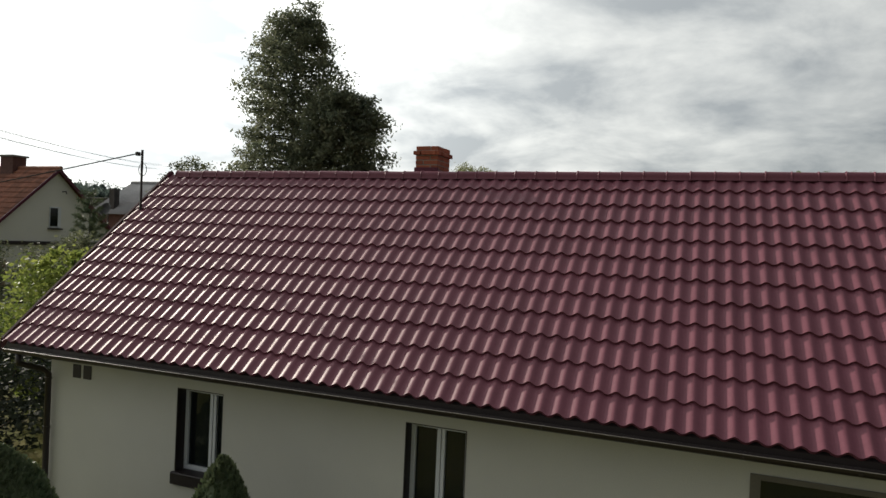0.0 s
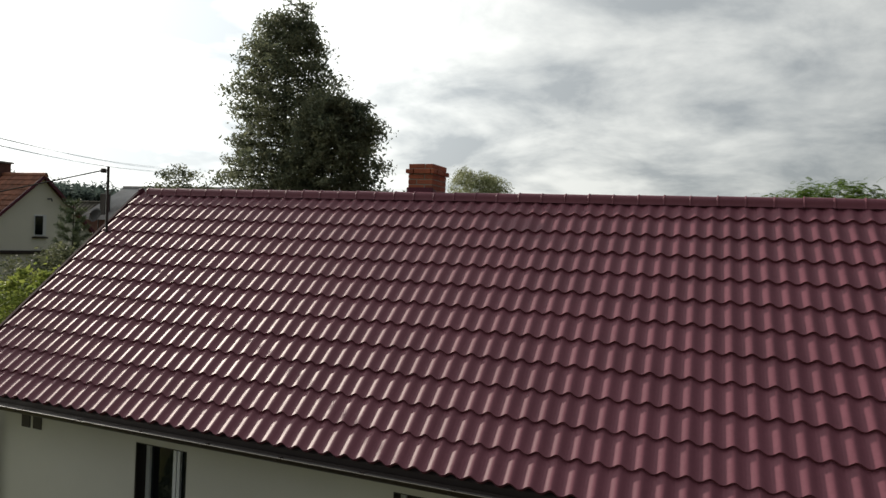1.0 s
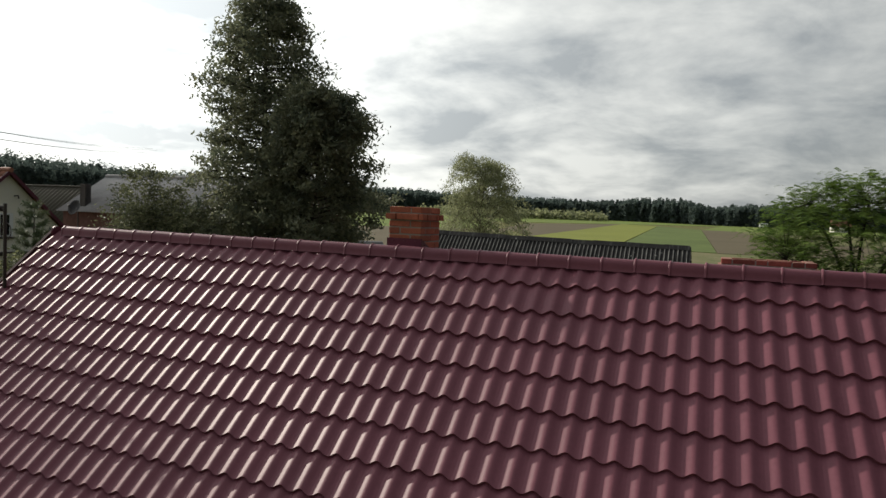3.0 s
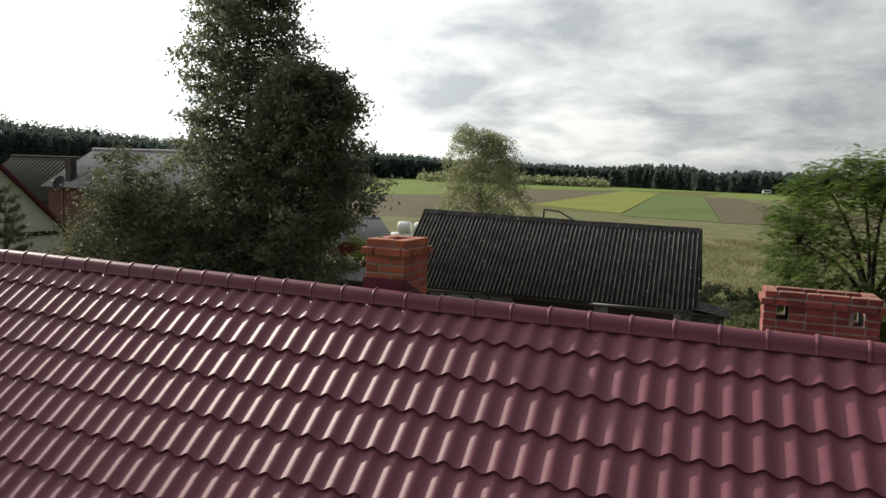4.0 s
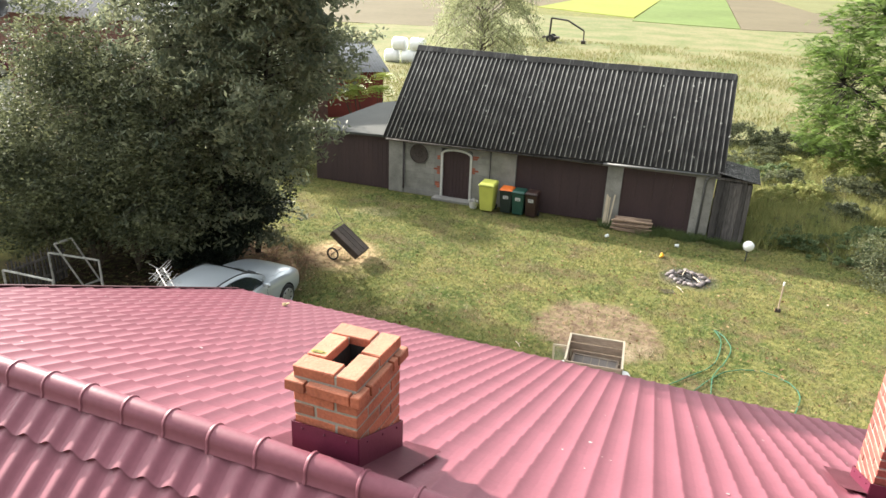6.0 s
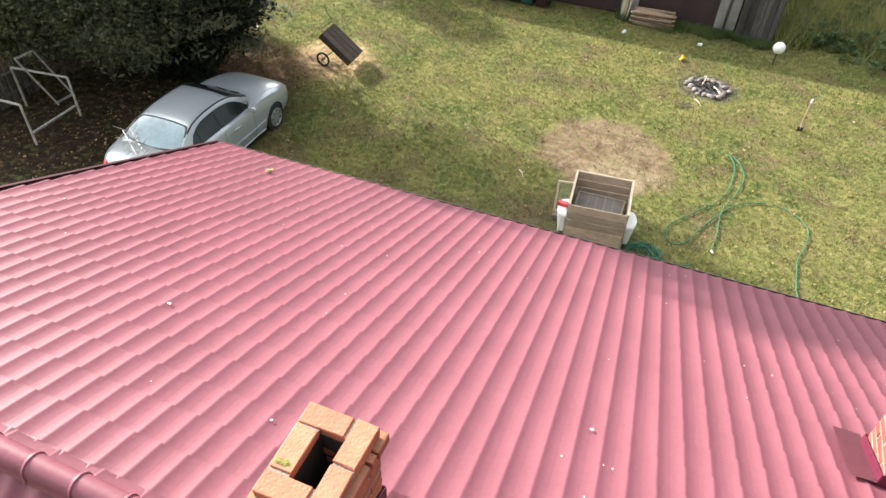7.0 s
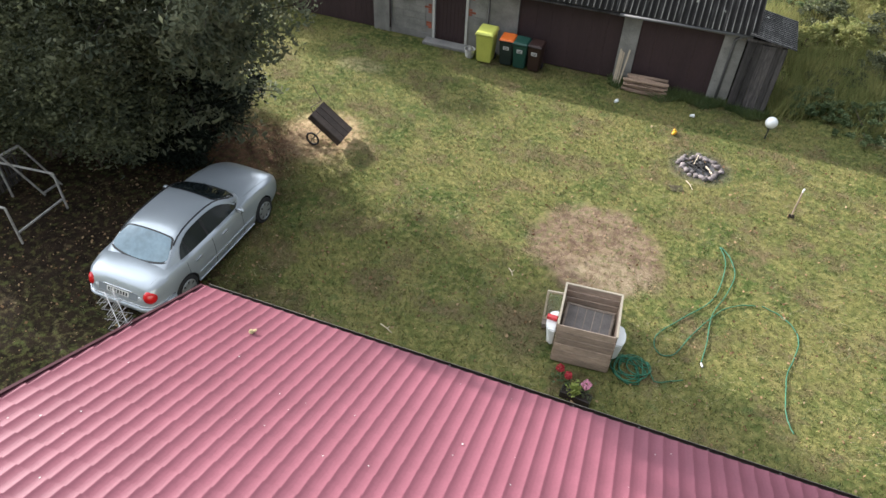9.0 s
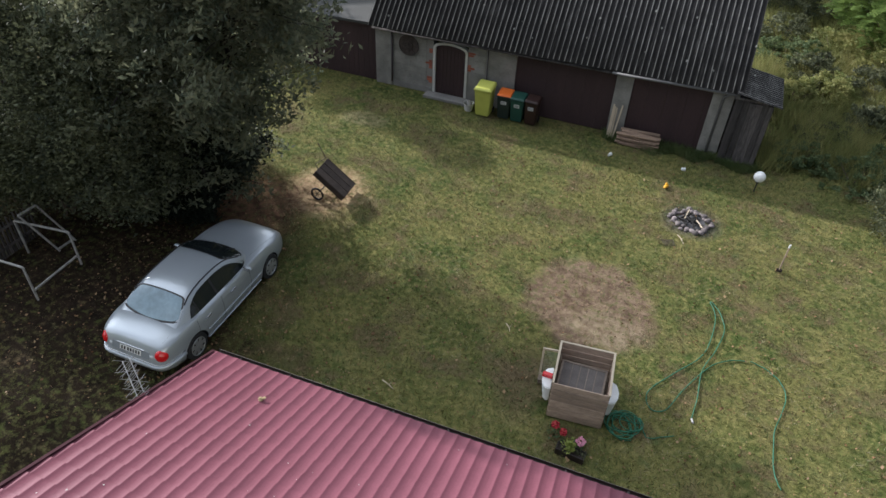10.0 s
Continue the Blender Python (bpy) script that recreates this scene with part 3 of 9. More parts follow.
def house_roof():
    roof = empty("roof", 0, 0, 0)
    tagged(roof, "glossy wine-red pressed metal tile roof with half-round ridge", "roof", kind="structure")
    roof_slope(roof, True)
    roof_slope(roof, False)
    ridge_tiles(roof)
    fascia("trim_front_eave", X_L + .15, X_R, 7.66, 2.575, 2.67, "dark brown boarded eave of the house")
    fascia("trim_rear_eave", X_L - .2, X_R, 16.90, 2.40, 2.56, "dark brown boarded rear eave")
    for y0, y1, z, nm in ((7.66, 8.02, 2.585, "trim_front_soffit"), (16.7, 16.9, 2.42, "trim_rear_soffit")):
        bm = bmesh.new()
        box(bm, WALL_L - 0.3, y0 + 0.026, z, WALL_Rt, y1, z + 0.02)
        tagged(mesh_ob(nm, bm, M_GUTTER), "dark soffit boards under the eave", "trim", kind="structure")
    gutter("gutter", -8.42, X_R, 7.545, 2.655, "dark brown half-round gutter along the front eave")
    rg = gutter("gutter", X_L - 0.33, X_R, 0.0, 0.0, "dark brown half-round gutter along the rear eave", 1)
    rg.matrix_world = pose(0, 17.215, 2.57, 0, 0.62, 1.55)
    dp = empty("downpipe", -8.06, 7.95, 0)
    tagged(dp, "dark brown downpipe fixed to the house corner", "downpipe")
    bm = bmesh.new()
    tube(bm, [(-0.12, -0.40, 2.60), (-0.12, -0.40, 2.47), (-0.03, -0.10, 2.36), (0, -0.02, 2.28), (0, -0.02, 0.25), (0.0, -0.12, 0.12)], 0.042, 10)
    part("pipe", bm, M_GUTTER, dp, smooth=True)
    for z in (0.7, 1.5, 2.2):
        bm = bmesh.new()
        tube(bm, [(0, -0.02, z), (0, -0.02, z + 0.03)], 0.05, 10)
        part("clamp", bm, M_GUTTER, dp)


def window(x0, x1, z0, z1, y, mull, name, wide=False):
    w = empty(name, x0, y, z0)
    tagged(w, "white plastic two-light window in a dark brown reveal" if not wide else "wide dark window in a flat grey surround", "window", kind="structure")
    W, H = x1 - x0, z1 - z0
    fm = M_PVC if not wide else M_PVCG
    rv = M_WOODDARK if not wide else M_PVCG
    d = 0.15 if not wide else 0.05
    for nm, dims in (("reveal", (0, 0.001, 0, 0.012, d, H)), ("reveal", (W - 0.012, 0.001, 0, W, d, H)), ("reveal", (0.012, 0.001, H - 0.012, W - 0.012, d, H))):
        simple_box(nm, dims, rv, w)
    if wide:
        for dims in ((0.0, -0.02, 0.0, 0.09, 0.0, H), (0.09, -0.02, H - 0.05, W, 0.0, H)):
            simple_box("surround", dims, M_PVCG, w)
    else:
        simple_box("window_sill", (-0.04, -0.05, -0.16, W + 0.03, d, 0.0), M_WOODDARK, w, 0.012, "dark brown projecting sill")
    fr = empty("window_frame", 0, 0, 0)
    fr.parent = w
    t = 0.055
    bm = bmesh.new()
    box(bm, 0.012, d, 0.0, 0.012 + t, d + 0.06, H - .012)
    box(bm, W - 0.012 - t, d, 0.0, W - 0.012, d + 0.06, H - .012)
    box(bm, 0.012 + t, d, 0.0, W - 0.012 - t, d + 0.06, t)
    box(bm, 0.012 + t, d, H - 0.012 - t, W - 0.012 - t, d + 0.06, H - 0.012)
    if mull:
        box(bm, mull - 0.05, d - 0.012, t, mull - 0.004, d + 0.05, H - 0.012 - t)
        box(bm, mull + 0.004, d - 0.006, t, mull + 0.045, d + 0.05, H - 0.012 - t)
    part("frame", bm, fm, fr)
    cuts = [0.012 + t, (mull or 0) - 0.05] if mull else [0.012 + t, W - 0.012 - t]
    panes = [(cuts[0], cuts[1])] + ([(mull + 0.045, W - 0.012 - t)] if mull else [])
    for a, b_ in panes:
        g = simple_box("pane", (a, d + 0.03, t, b_, d + 0.036, H - 0.012 - t), M_GLASS, fr)
        g.visible_shadow = False
    if not wide:
        # a net curtain hangs behind the panes
        bm = bmesh.new()
        n = 40
        for i in range(n + 1):
            xx = 0.07 + (W - 0.14) * i / n
            yy = d + 0.20 + 0.018 * math.sin(i * 1.9)
            bm.verts.new((xx, yy, 0.02))
            bm.verts.new((xx, yy, H - 0.03))
        bm.verts.ensure_lookup_table()
        for i in range(n):
            bm.faces.new((bm.verts[2 * i], bm.verts[2 * i + 2], bm.verts[2 * i + 3], bm.verts[2 * i + 1]))
        part("curtain", bm, M_CURTAIN, w, "grey net curtain")


M_GLASS = glass_mat("window_glass")
M_CURTAIN = mat("net_curtain", (0.20, 0.21, 0.22), 0.9, vary=0.1, scale=4, bump=0.0)


def house_details():
    window(-5.775, -5.03, 1.24, 2.34, WALL_F, 0.475, "window_1")
    window(-2.475, -1.735, 1.24, 2.345, WALL_F, 0.385, "window_2")
    window(1.09, 3.4, 1.0, 2.36, WALL_F, 0, "window_3", True)
    n = empty("house_number", -7.66, WALL_F - 0.012, 2.26)
    tagged(n, "two small dark plates fixed on the rendered wall", "sign")
    for x in (0.0, 0.20):
        bm = bmesh.new()
        box(bm, x, 0, 0, x + 0.15, 0.012, 0.19, 0.004)
        part("plate", bm, M_WOODDARK, n)
    # plain inner floor and partition, so that the panes show a dim room
    bm = bmesh.new()
    box(bm, WALL_L + 0.38, WALL_F + 0.38, 0.06, WALL_Rt - 0.38, WALL_R - 0.38, 0.12)
    tagged(mesh_ob("floor", bm, M_OLDWOOD), "plain boarded floor inside the house", "floor", kind="structure")
    bm = bmesh.new()
    box(bm, WALL_L + 0.38, 11.0, 0.12, WALL_Rt - 0.38, 11.12, 2.5)
    tagged(mesh_ob("wall_inner", bm, M_RENDER), "plain inner wall of the house", "wall", kind="structure")
    bm = bmesh.new()
    box(bm, WALL_L + 0.38, WALL_F + 0.38, 2.5, WALL_Rt - 0.38, WALL_R - 0.38, 2.54)
    tagged(mesh_ob("ceiling", bm, M_RENDER), "plain plaster ceiling inside the house", "ceiling", kind="structure")


# ---- chimneys ----
BRICKS, BRICK_OF = {}, {}


def brick(parent, x0, y0, z0, x1, y1, z1, rnd):
    """One brick with chipped corners, sharing its mesh with others of its size."""
    key = (round(x1 - x0, 3), round(y1 - y0, 3), round(z1 - z0, 3), rnd.randrange(3), BRICK_OF[parent.name].name)
    if key not in BRICKS:
        bm = bmesh.new()
        vs = box(bm, -key[0] / 2, -key[1] / 2, -key[2] / 2, key[0] / 2, key[1] / 2, key[2] / 2, 0.005)
        for v in bm.verts:
            v.co += Vector((rnd.uniform(-1, 1), rnd.uniform(-1, 1), rnd.uniform(-1, 1))) * 0.0022
        me = bpy.data.meshes.new("brick")
        bm.to_mesh(me)
        bm.free()
        me.materials.append(BRICK_OF[parent.name])
        BRICKS[key] = me
    ob = new("brick", BRICKS[key])
    ob.matrix_basis = pose((x0 + x1) / 2 + rnd.uniform(-.002, .002), (y0 + y1) / 2 + rnd.uniform(-.002, .002), (z0 + z1) / 2, 0, 0, rnd.uniform(-.7, .7))
    ob.parent = parent


def course_ring(parent, x0, y0, x1, y1, z0, z1, flip, rnd, holes=()):
    """A ring of bricks: runs along x in front and behind, short runs along y between them."""
    w, j = 0.12, 0.0135
    for yy in (y0, y1 - w):
        a, b_ = (x0, x1 - w - j) if flip else (x0 + w + j, x1)
        x = a
        first = True
        while x < b_ - 0.03:
            ln = 0.25 if b_ - a < 0.6 or rnd.random() < 0.6 else 0.122
            if first and flip and b_ - a > 0.6:
                ln = 0.12
            e = min(x + ln, b_)
            if b_ - e < 0.06:
                e = b_
            if not any(x < h1 and e > h0 for h0, h1 in holes):
                brick(parent, x, yy, z0, e, yy + w, z1, rnd)
            else:
                for h0, h1 in holes:
                    if x < h1 and e > h0:
                        if h0 - x > 0.04:
                            brick(parent, x, yy, z0, h0, yy + w, z1, rnd)
                        if e - h1 > 0.04:
                            brick(parent, h1, yy, z0, e, yy + w, z1, rnd)
            x = e + j
            first = False
    # the long end run and the short end run
    xa, xb = (x1 - w, x0) if flip else (x0, x1 - w)
    y = y0
    while y < y1 - 0.03:
        e = min(y + 0.25, y1)
        if y1 - e < 0.06:
            e = y1
        brick(parent, xa, y, z0, xa + w, e, z1, rnd)
        y = e + j
    y = y0 + w + j
    while y < y1 - w - 0.03:
        e = min(y + 0.25, y1 - w - j)
        if y1 - w - j - e < 0.06:
            e = y1 - w - j
        brick(parent, xb, y, z0, xb + w, e, z1, rnd)
        y = e + j


def chimney(x0, y0, x1, y1, top, base, seed, label, material, holes=(), hole_rows=()):
    rnd = random.Random(seed)
    ch = empty("chimney", (x0 + x1) / 2, (y0 + y1) / 2, base)
    tagged(ch, label, "chimney")
    BRICK_OF[ch.name] = material
    ox, oy, oz = -(x0 + x1) / 2, -(y0 + y1) / 2, -base
    hb, jo = 0.063, 0.0125
    z, i = top, 0
    while z - hb > base:
        z0, z1 = z - hb + oz, z + oz
        out = 0.035 if i == 1 else 0.0
        hs = [(a + ox, b_ + ox) for a, b_ in holes] if i in hole_rows else ()
        course_ring(ch, x0 + ox - out, y0 + oy - out, x1 + ox + out, y1 + oy + out, z0, z1, i % 2 == 0, rnd, hs)
        z -= hb + jo
        i += 1
    # bedding and joints set a little behind the brick faces; flues stay open
    bm = bmesh.new()
    g, w = 0.0045, 0.1155
    hz = [(top - r * (hb + jo) - hb - jo, top - r * (hb + jo) + 0.004) for r in hole_rows]
    solid = []
    zlo, zhi = (min(a for a, _ in hz), max(b_ for _, b_ in hz)) if hz else (top, top)
    spans = [(base, zlo - 0.0, None), (zlo, zhi, holes), (zhi, top - 0.012, None)] if hz else [(base, top - 0.012, None)]
    for za, zb, hh in spans:
        if zb - za < 0.001:
            continue
        xs = [(x0 + g, x1 - g)]
        if hh:
            cur, xs = x0 + g, []
            for a, b_ in hh:
                xs.append((cur, a))
                cur = b_
            xs.append((cur, x1 - g))
        for a, b_ in xs:
            for ya, yb in ((y0 + g, y0 + w), (y1 - w, y1 - g)):
                box(bm, a + ox, ya + oy, za + oz, b_ + ox, yb + oy, zb + oz)
        for xa, xb in ((x0 + g, x0 + w), (x1 - w, x1 - g)):
            box(bm, xa + ox, y0 + w + oy, za + oz, xb + ox, y1 - w + oy, zb + oz)
    part("mortar", bm, M_MORTAR, ch, "rough grey mortar joints")
    bm = bmesh.new()
    box(bm, x0 + w + ox, y0 + w + oy, 0.02, x1 - w + ox, y1 - w + oy, top - 0.45 + oz)
    runs = []                                                # the lining stays open at the vents
    cur = x0 + w
    for a, b_ in holes:
        runs.append((cur, a))
        cur = b_
    runs.append((cur, x1 - w))
    for dims in [(a, yy, b_, yy + 0.006) for a, b_ in runs for yy in (y0 + w, y1 - w - 0.006)] + [(x0 + w, y0 + w + 0.006, x0 + w + 0.006, y1 - w - 0.006), (x1 - w - 0.006, y0 + w + 0.006, x1 - w, y1 - w - 0.006)]:
        box(bm, dims[0] + ox, dims[1] + oy, top - 0.45 + oz, dims[2] + ox, dims[3] + oy, top - 0.05 + oz)
    part("flue", bm, M_SOOT, ch, "sooty black flue")
    return ch


M_SOOT = mat("soot", (0.012, 0.011, 0.010), 0.95, vary=0.3, scale=10, bump=0.2)


def flashing(ch, x0, y0, x1, y1, z_front, z_back, h, apron):
    """Sheet metal round a chimney's foot, stepped with the slope, and an apron beside it."""
    ox, oy, oz = ch.location
    f = empty("flashing")
    f.parent = ch
    f["label"] = "dark maroon sheet metal flashing with screws"
    g = 0.012
    for nm, pts in (("sheet", [(x0 - g, y0 - g), (x1 + g, y0 - g)]), ("sheet", [(x1 + g, y0 - g), (x1 + g, y1 + g)]), ("sheet", [(x1 + g, y1 + g), (x0 - g, y1 + g)]), ("sheet", [(x0 - g, y1 + g), (x0 - g, y0 - g)])):
        bm = bmesh.new()
        (xa, ya), (xb, yb) = pts
        zf = lambda y: z_front + (z_back - z_front) * (y - y0) / (y1 - y0)
        lo = [(xa, ya, zf(ya) - 0.12), (xb, yb, zf(yb) - 0.12)]
        hi = [(xb, yb, zf(yb) + h), (xa, ya, zf(ya) + h)]
        n = Vector((yb - ya, xa - xb, 0)).normalized()
        vs = [bm.verts.new((p[0] - ox, p[1] - oy, p[2] - oz)) for p in lo + hi]
        vo = [bm.verts.new(v.co + n * 0.005) for v in vs]
        bm.faces.new(vs[::-1])
        bm.faces.new(vo)
        for q in range(4):
            bm.faces.new((vs[q], vs[(q + 1) % 4], vo[(q + 1) % 4], vo[q]))
        bmesh.ops.recalc_face_normals(bm, faces=bm.faces)
        for k in range(3):
            t_ = (k + 0.5) / 3
            p = Vector((xa + (xb - xa) * t_ - ox, ya + (yb - ya) * t_ - oy, zf(ya + (yb - ya) * t_) + h - 0.03 - oz)) + n * 0.005
            bmesh.ops.create_uvsphere(bm, u_segments=6, v_segments=4, radius=0.008, matrix=Matrix.Translation(p))
        part(nm, bm, M_ROOFDARK, f)
    for xa, xb in apron:
        bm = bmesh.new()
        sl = (EAVE_R[1] - RIDGE_Z) / (EAVE_R[0] - RIDGE_Y)
        ya, yb = y0 - 0.02, y1 + 0.12
        za, zb = RIDGE_Z + (ya - RIDGE_Y) * sl + 0.062, RIDGE_Z + (yb - RIDGE_Y) * sl + 0.062
        vs = [bm.verts.new((x - ox, y - oy, z - oz)) for x, y, z in ((xa, ya, za), (xb, ya, za), (xb, yb, zb), (xa, yb, zb))]
        fc = bm.faces.new(vs)
        bmesh.ops.solidify(bm, geom=[fc], thickness=0.004)
        part("apron", bm, M_ROOF, f)


house_roof()
house_details()
ch_a = chimney(-3.83, 10.93, -3.452, 11.445, 5.905, 5.0, 5, "small chimney of loose red bricks above the ridge", M_BRICK)
flashing(ch_a, -3.83, 10.93, -3.452, 11.445, 5.34, 5.12, 0.22, [(-3.46, -3.22), (-4.02, -3.82)])
ch_b = chimney(-0.47, 13.41, 0.585, 13.92, 5.44, 4.02, 11, "broad red brick chimney with side vents on the rear slope", M_BRICKDARK, [(-0.345, -0.235), (0.35, 0.46)], (2, 3))
flashing(ch_b, -0.47, 13.41, 0.585, 13.92, 4.24, 4.02, 0.16, [(-0.67, -0.46), (0.58, 0.75)])
M_LUMP = mat("yellowed_lump", (0.46, 0.36, 0.19), 0.9, vary=0.3, scale=18, bump=0.4)
# a broken bit of old mortar lies on the rear tiles
bm = bmesh.new()
bmesh.ops.create_icosphere(bm, subdivisions=2, radius=0.038)
bmesh.ops.create_icosphere(bm, subdivisions=2, radius=0.028, matrix=Matrix.Translation((0.046, 0.027, 0.008)))
for v in bm.verts:
    v.co *= 1 + 0.5 * noise.noise(v.co * 22)
    v.co.z *= 0.6
ob = tagged(mesh_ob("mortar_lump", bm, M_LUMP), "pale lump of old mortar lying on the red tiles", "rubble")
ob.location = (-7.63, 16.20, RIDGE_Z + (16.20 - RIDGE_Y) * (EAVE_R[1] - RIDGE_Z) / (EAVE_R[0] - RIDGE_Y) + 0.05)


def roof_spots():
    """Pale droppings and lichen flecks scattered over the rear slope."""
    rnd = random.Random(23)
    dy, dz = EAVE_R[0] - RIDGE_Y, EAVE_R[1] - RIDGE_Z
    run = math.hypot(dy, dz)
    d = Vector((0, dy / run, dz / run))
    n = Vector((0, -d.z, d.y))
    verts, faces = [], []
    for k in range(75):
        x, s = rnd.uniform(-8.4, 3.0), rnd.uniform(0.4, run - 0.3)
        h = 0.019 * (1 - 2 * max(0.03, abs(((x - X_PHASE) / WAVE + 0.5) % 1 - 0.5))) ** 2.1
        c = Vector((sx(x, RIDGE_Y + d.y * s), RIDGE_Y, RIDGE_Z)) + d * s + n * (h + 0.024)
        r = rnd.uniform(0.005, 0.012) * (1.35 if rnd.random() < 0.12 else 1.0)
        o = len(verts)
        m = 7
        for i in range(m):
            a = math.tau * i / m
            q = r * rnd.uniform(0.6, 1.2)
            verts.append(c + Vector((1, 0, 0)) * q * math.cos(a) + d * q * 1.4 * math.sin(a))
        verts.append(c + n * 0.002)
        faces += [(o + i, o + (i + 1) % m, o + m) for i in range(m)]
    ob = raw_ob("droppings", verts, faces, M_DROPPING, bpy.data.objects["roof"])
    ob["kind"] = "stuff"


def chimney_moss():
    """Yellow-green lichen pads on the loose top bricks."""
    rnd = random.Random(31)
    for x, y, z in ((-3.775, 11.10, 5.905),):
        bm = bmesh.new()
        bmesh.ops.create_icosphere(bm, subdivisions=2, radius=1.0)
        off = Vector((rnd.uniform(0, 30), 0, 0))
        for v in bm.verts:
            v.co = Vector((v.co.x * 0.045, v.co.y * 0.018, v.co.z * 0.008)) * (1 + 0.6 * noise.noise(v.co * 2.2 + off))
        bmesh.ops.translate(bm, verts=bm.verts, vec=Vector((x, y, z)) - ch_a.matrix_world.translation)
        part("moss_pad", bm, M_MOSSPAD, ch_a, "yellow-green lichen")


M_DROPPING = mat("pale_droppings", (0.50, 0.46, 0.44), 0.8, vary=0.2, scale=9, bump=0.1)
M_MOSSPAD = mat("lichen", (0.22, 0.20, 0.05), 0.95, vary=0.4, scale=30, bump=0.4)
roof_spots()
chimney_moss()

# ---- shed with the corrugated roof ----
def corrugated(name, parent, p_eave_l, p_eave_r, p_ridge_l, p_ridge_r, pitch, amp, rows, material, sheet=0.9, seed=1, sag=0.0):
    """Overlapping corrugated sheets on a slope, each sheet a piece of its own."""
    rnd = random.Random(seed)
    el, er, rl, rr = map(Vector, (p_eave_l, p_eave_r, p_ridge_l, p_ridge_r))
    width = (er - el).length
    ncol = max(1, round(width / sheet))
    nrm = (er - el).cross(rl - el).normalized()
    if nrm.z < 0:
        nrm = -nrm
    for r in range(rows):
        for c in range(ncol):
            verts, faces, tops = [], [], []
            u0, u1 = c / ncol, (c + 1) / ncol + 0.006
            nseg = max(6, round((u1 - u0) * width / pitch * 8))
            v0, v1 = r / rows, (r + 1) / rows + (0.03 if r < rows - 1 else 0)
            v0 -= rnd.uniform(0, 0.006)
            off = rnd.uniform(-0.002, 0.002)
            for v, lift in ((v0, 0.007), (v1, 0.0)):
                for i in range(nseg + 1):
                    u = u0 + (u1 - u0) * i / nseg
                    p = (el * (1 - u) + er * u) * (1 - v) + (rl * (1 - u) + rr * u) * v
                    h = amp * math.cos(math.tau * (u * width) / pitch) + lift + off - sag * v * math.sin(math.pi * u)
                    verts.append(p + nrm * h)
                    if lift:
                        tops.append(0.5 + 0.5 * math.cos(math.tau * (u * width) / pitch))
            n = nseg + 1
            verts += [p - nrm * 0.008 for p in verts[:n]]
            for i in range(nseg):
                faces.append((i, i + 1, n + i + 1, n + i))
                faces.append((2 * n + i, 2 * n + i + 1, i + 1, i))
            ob = raw_ob(name, verts, faces, material, parent, smooth=True)
            crest = ob.data.attributes.new("crest", "FLOAT", "POINT")
            crest.data.foreach_set("value", (tops + tops + tops)[:len(verts)])


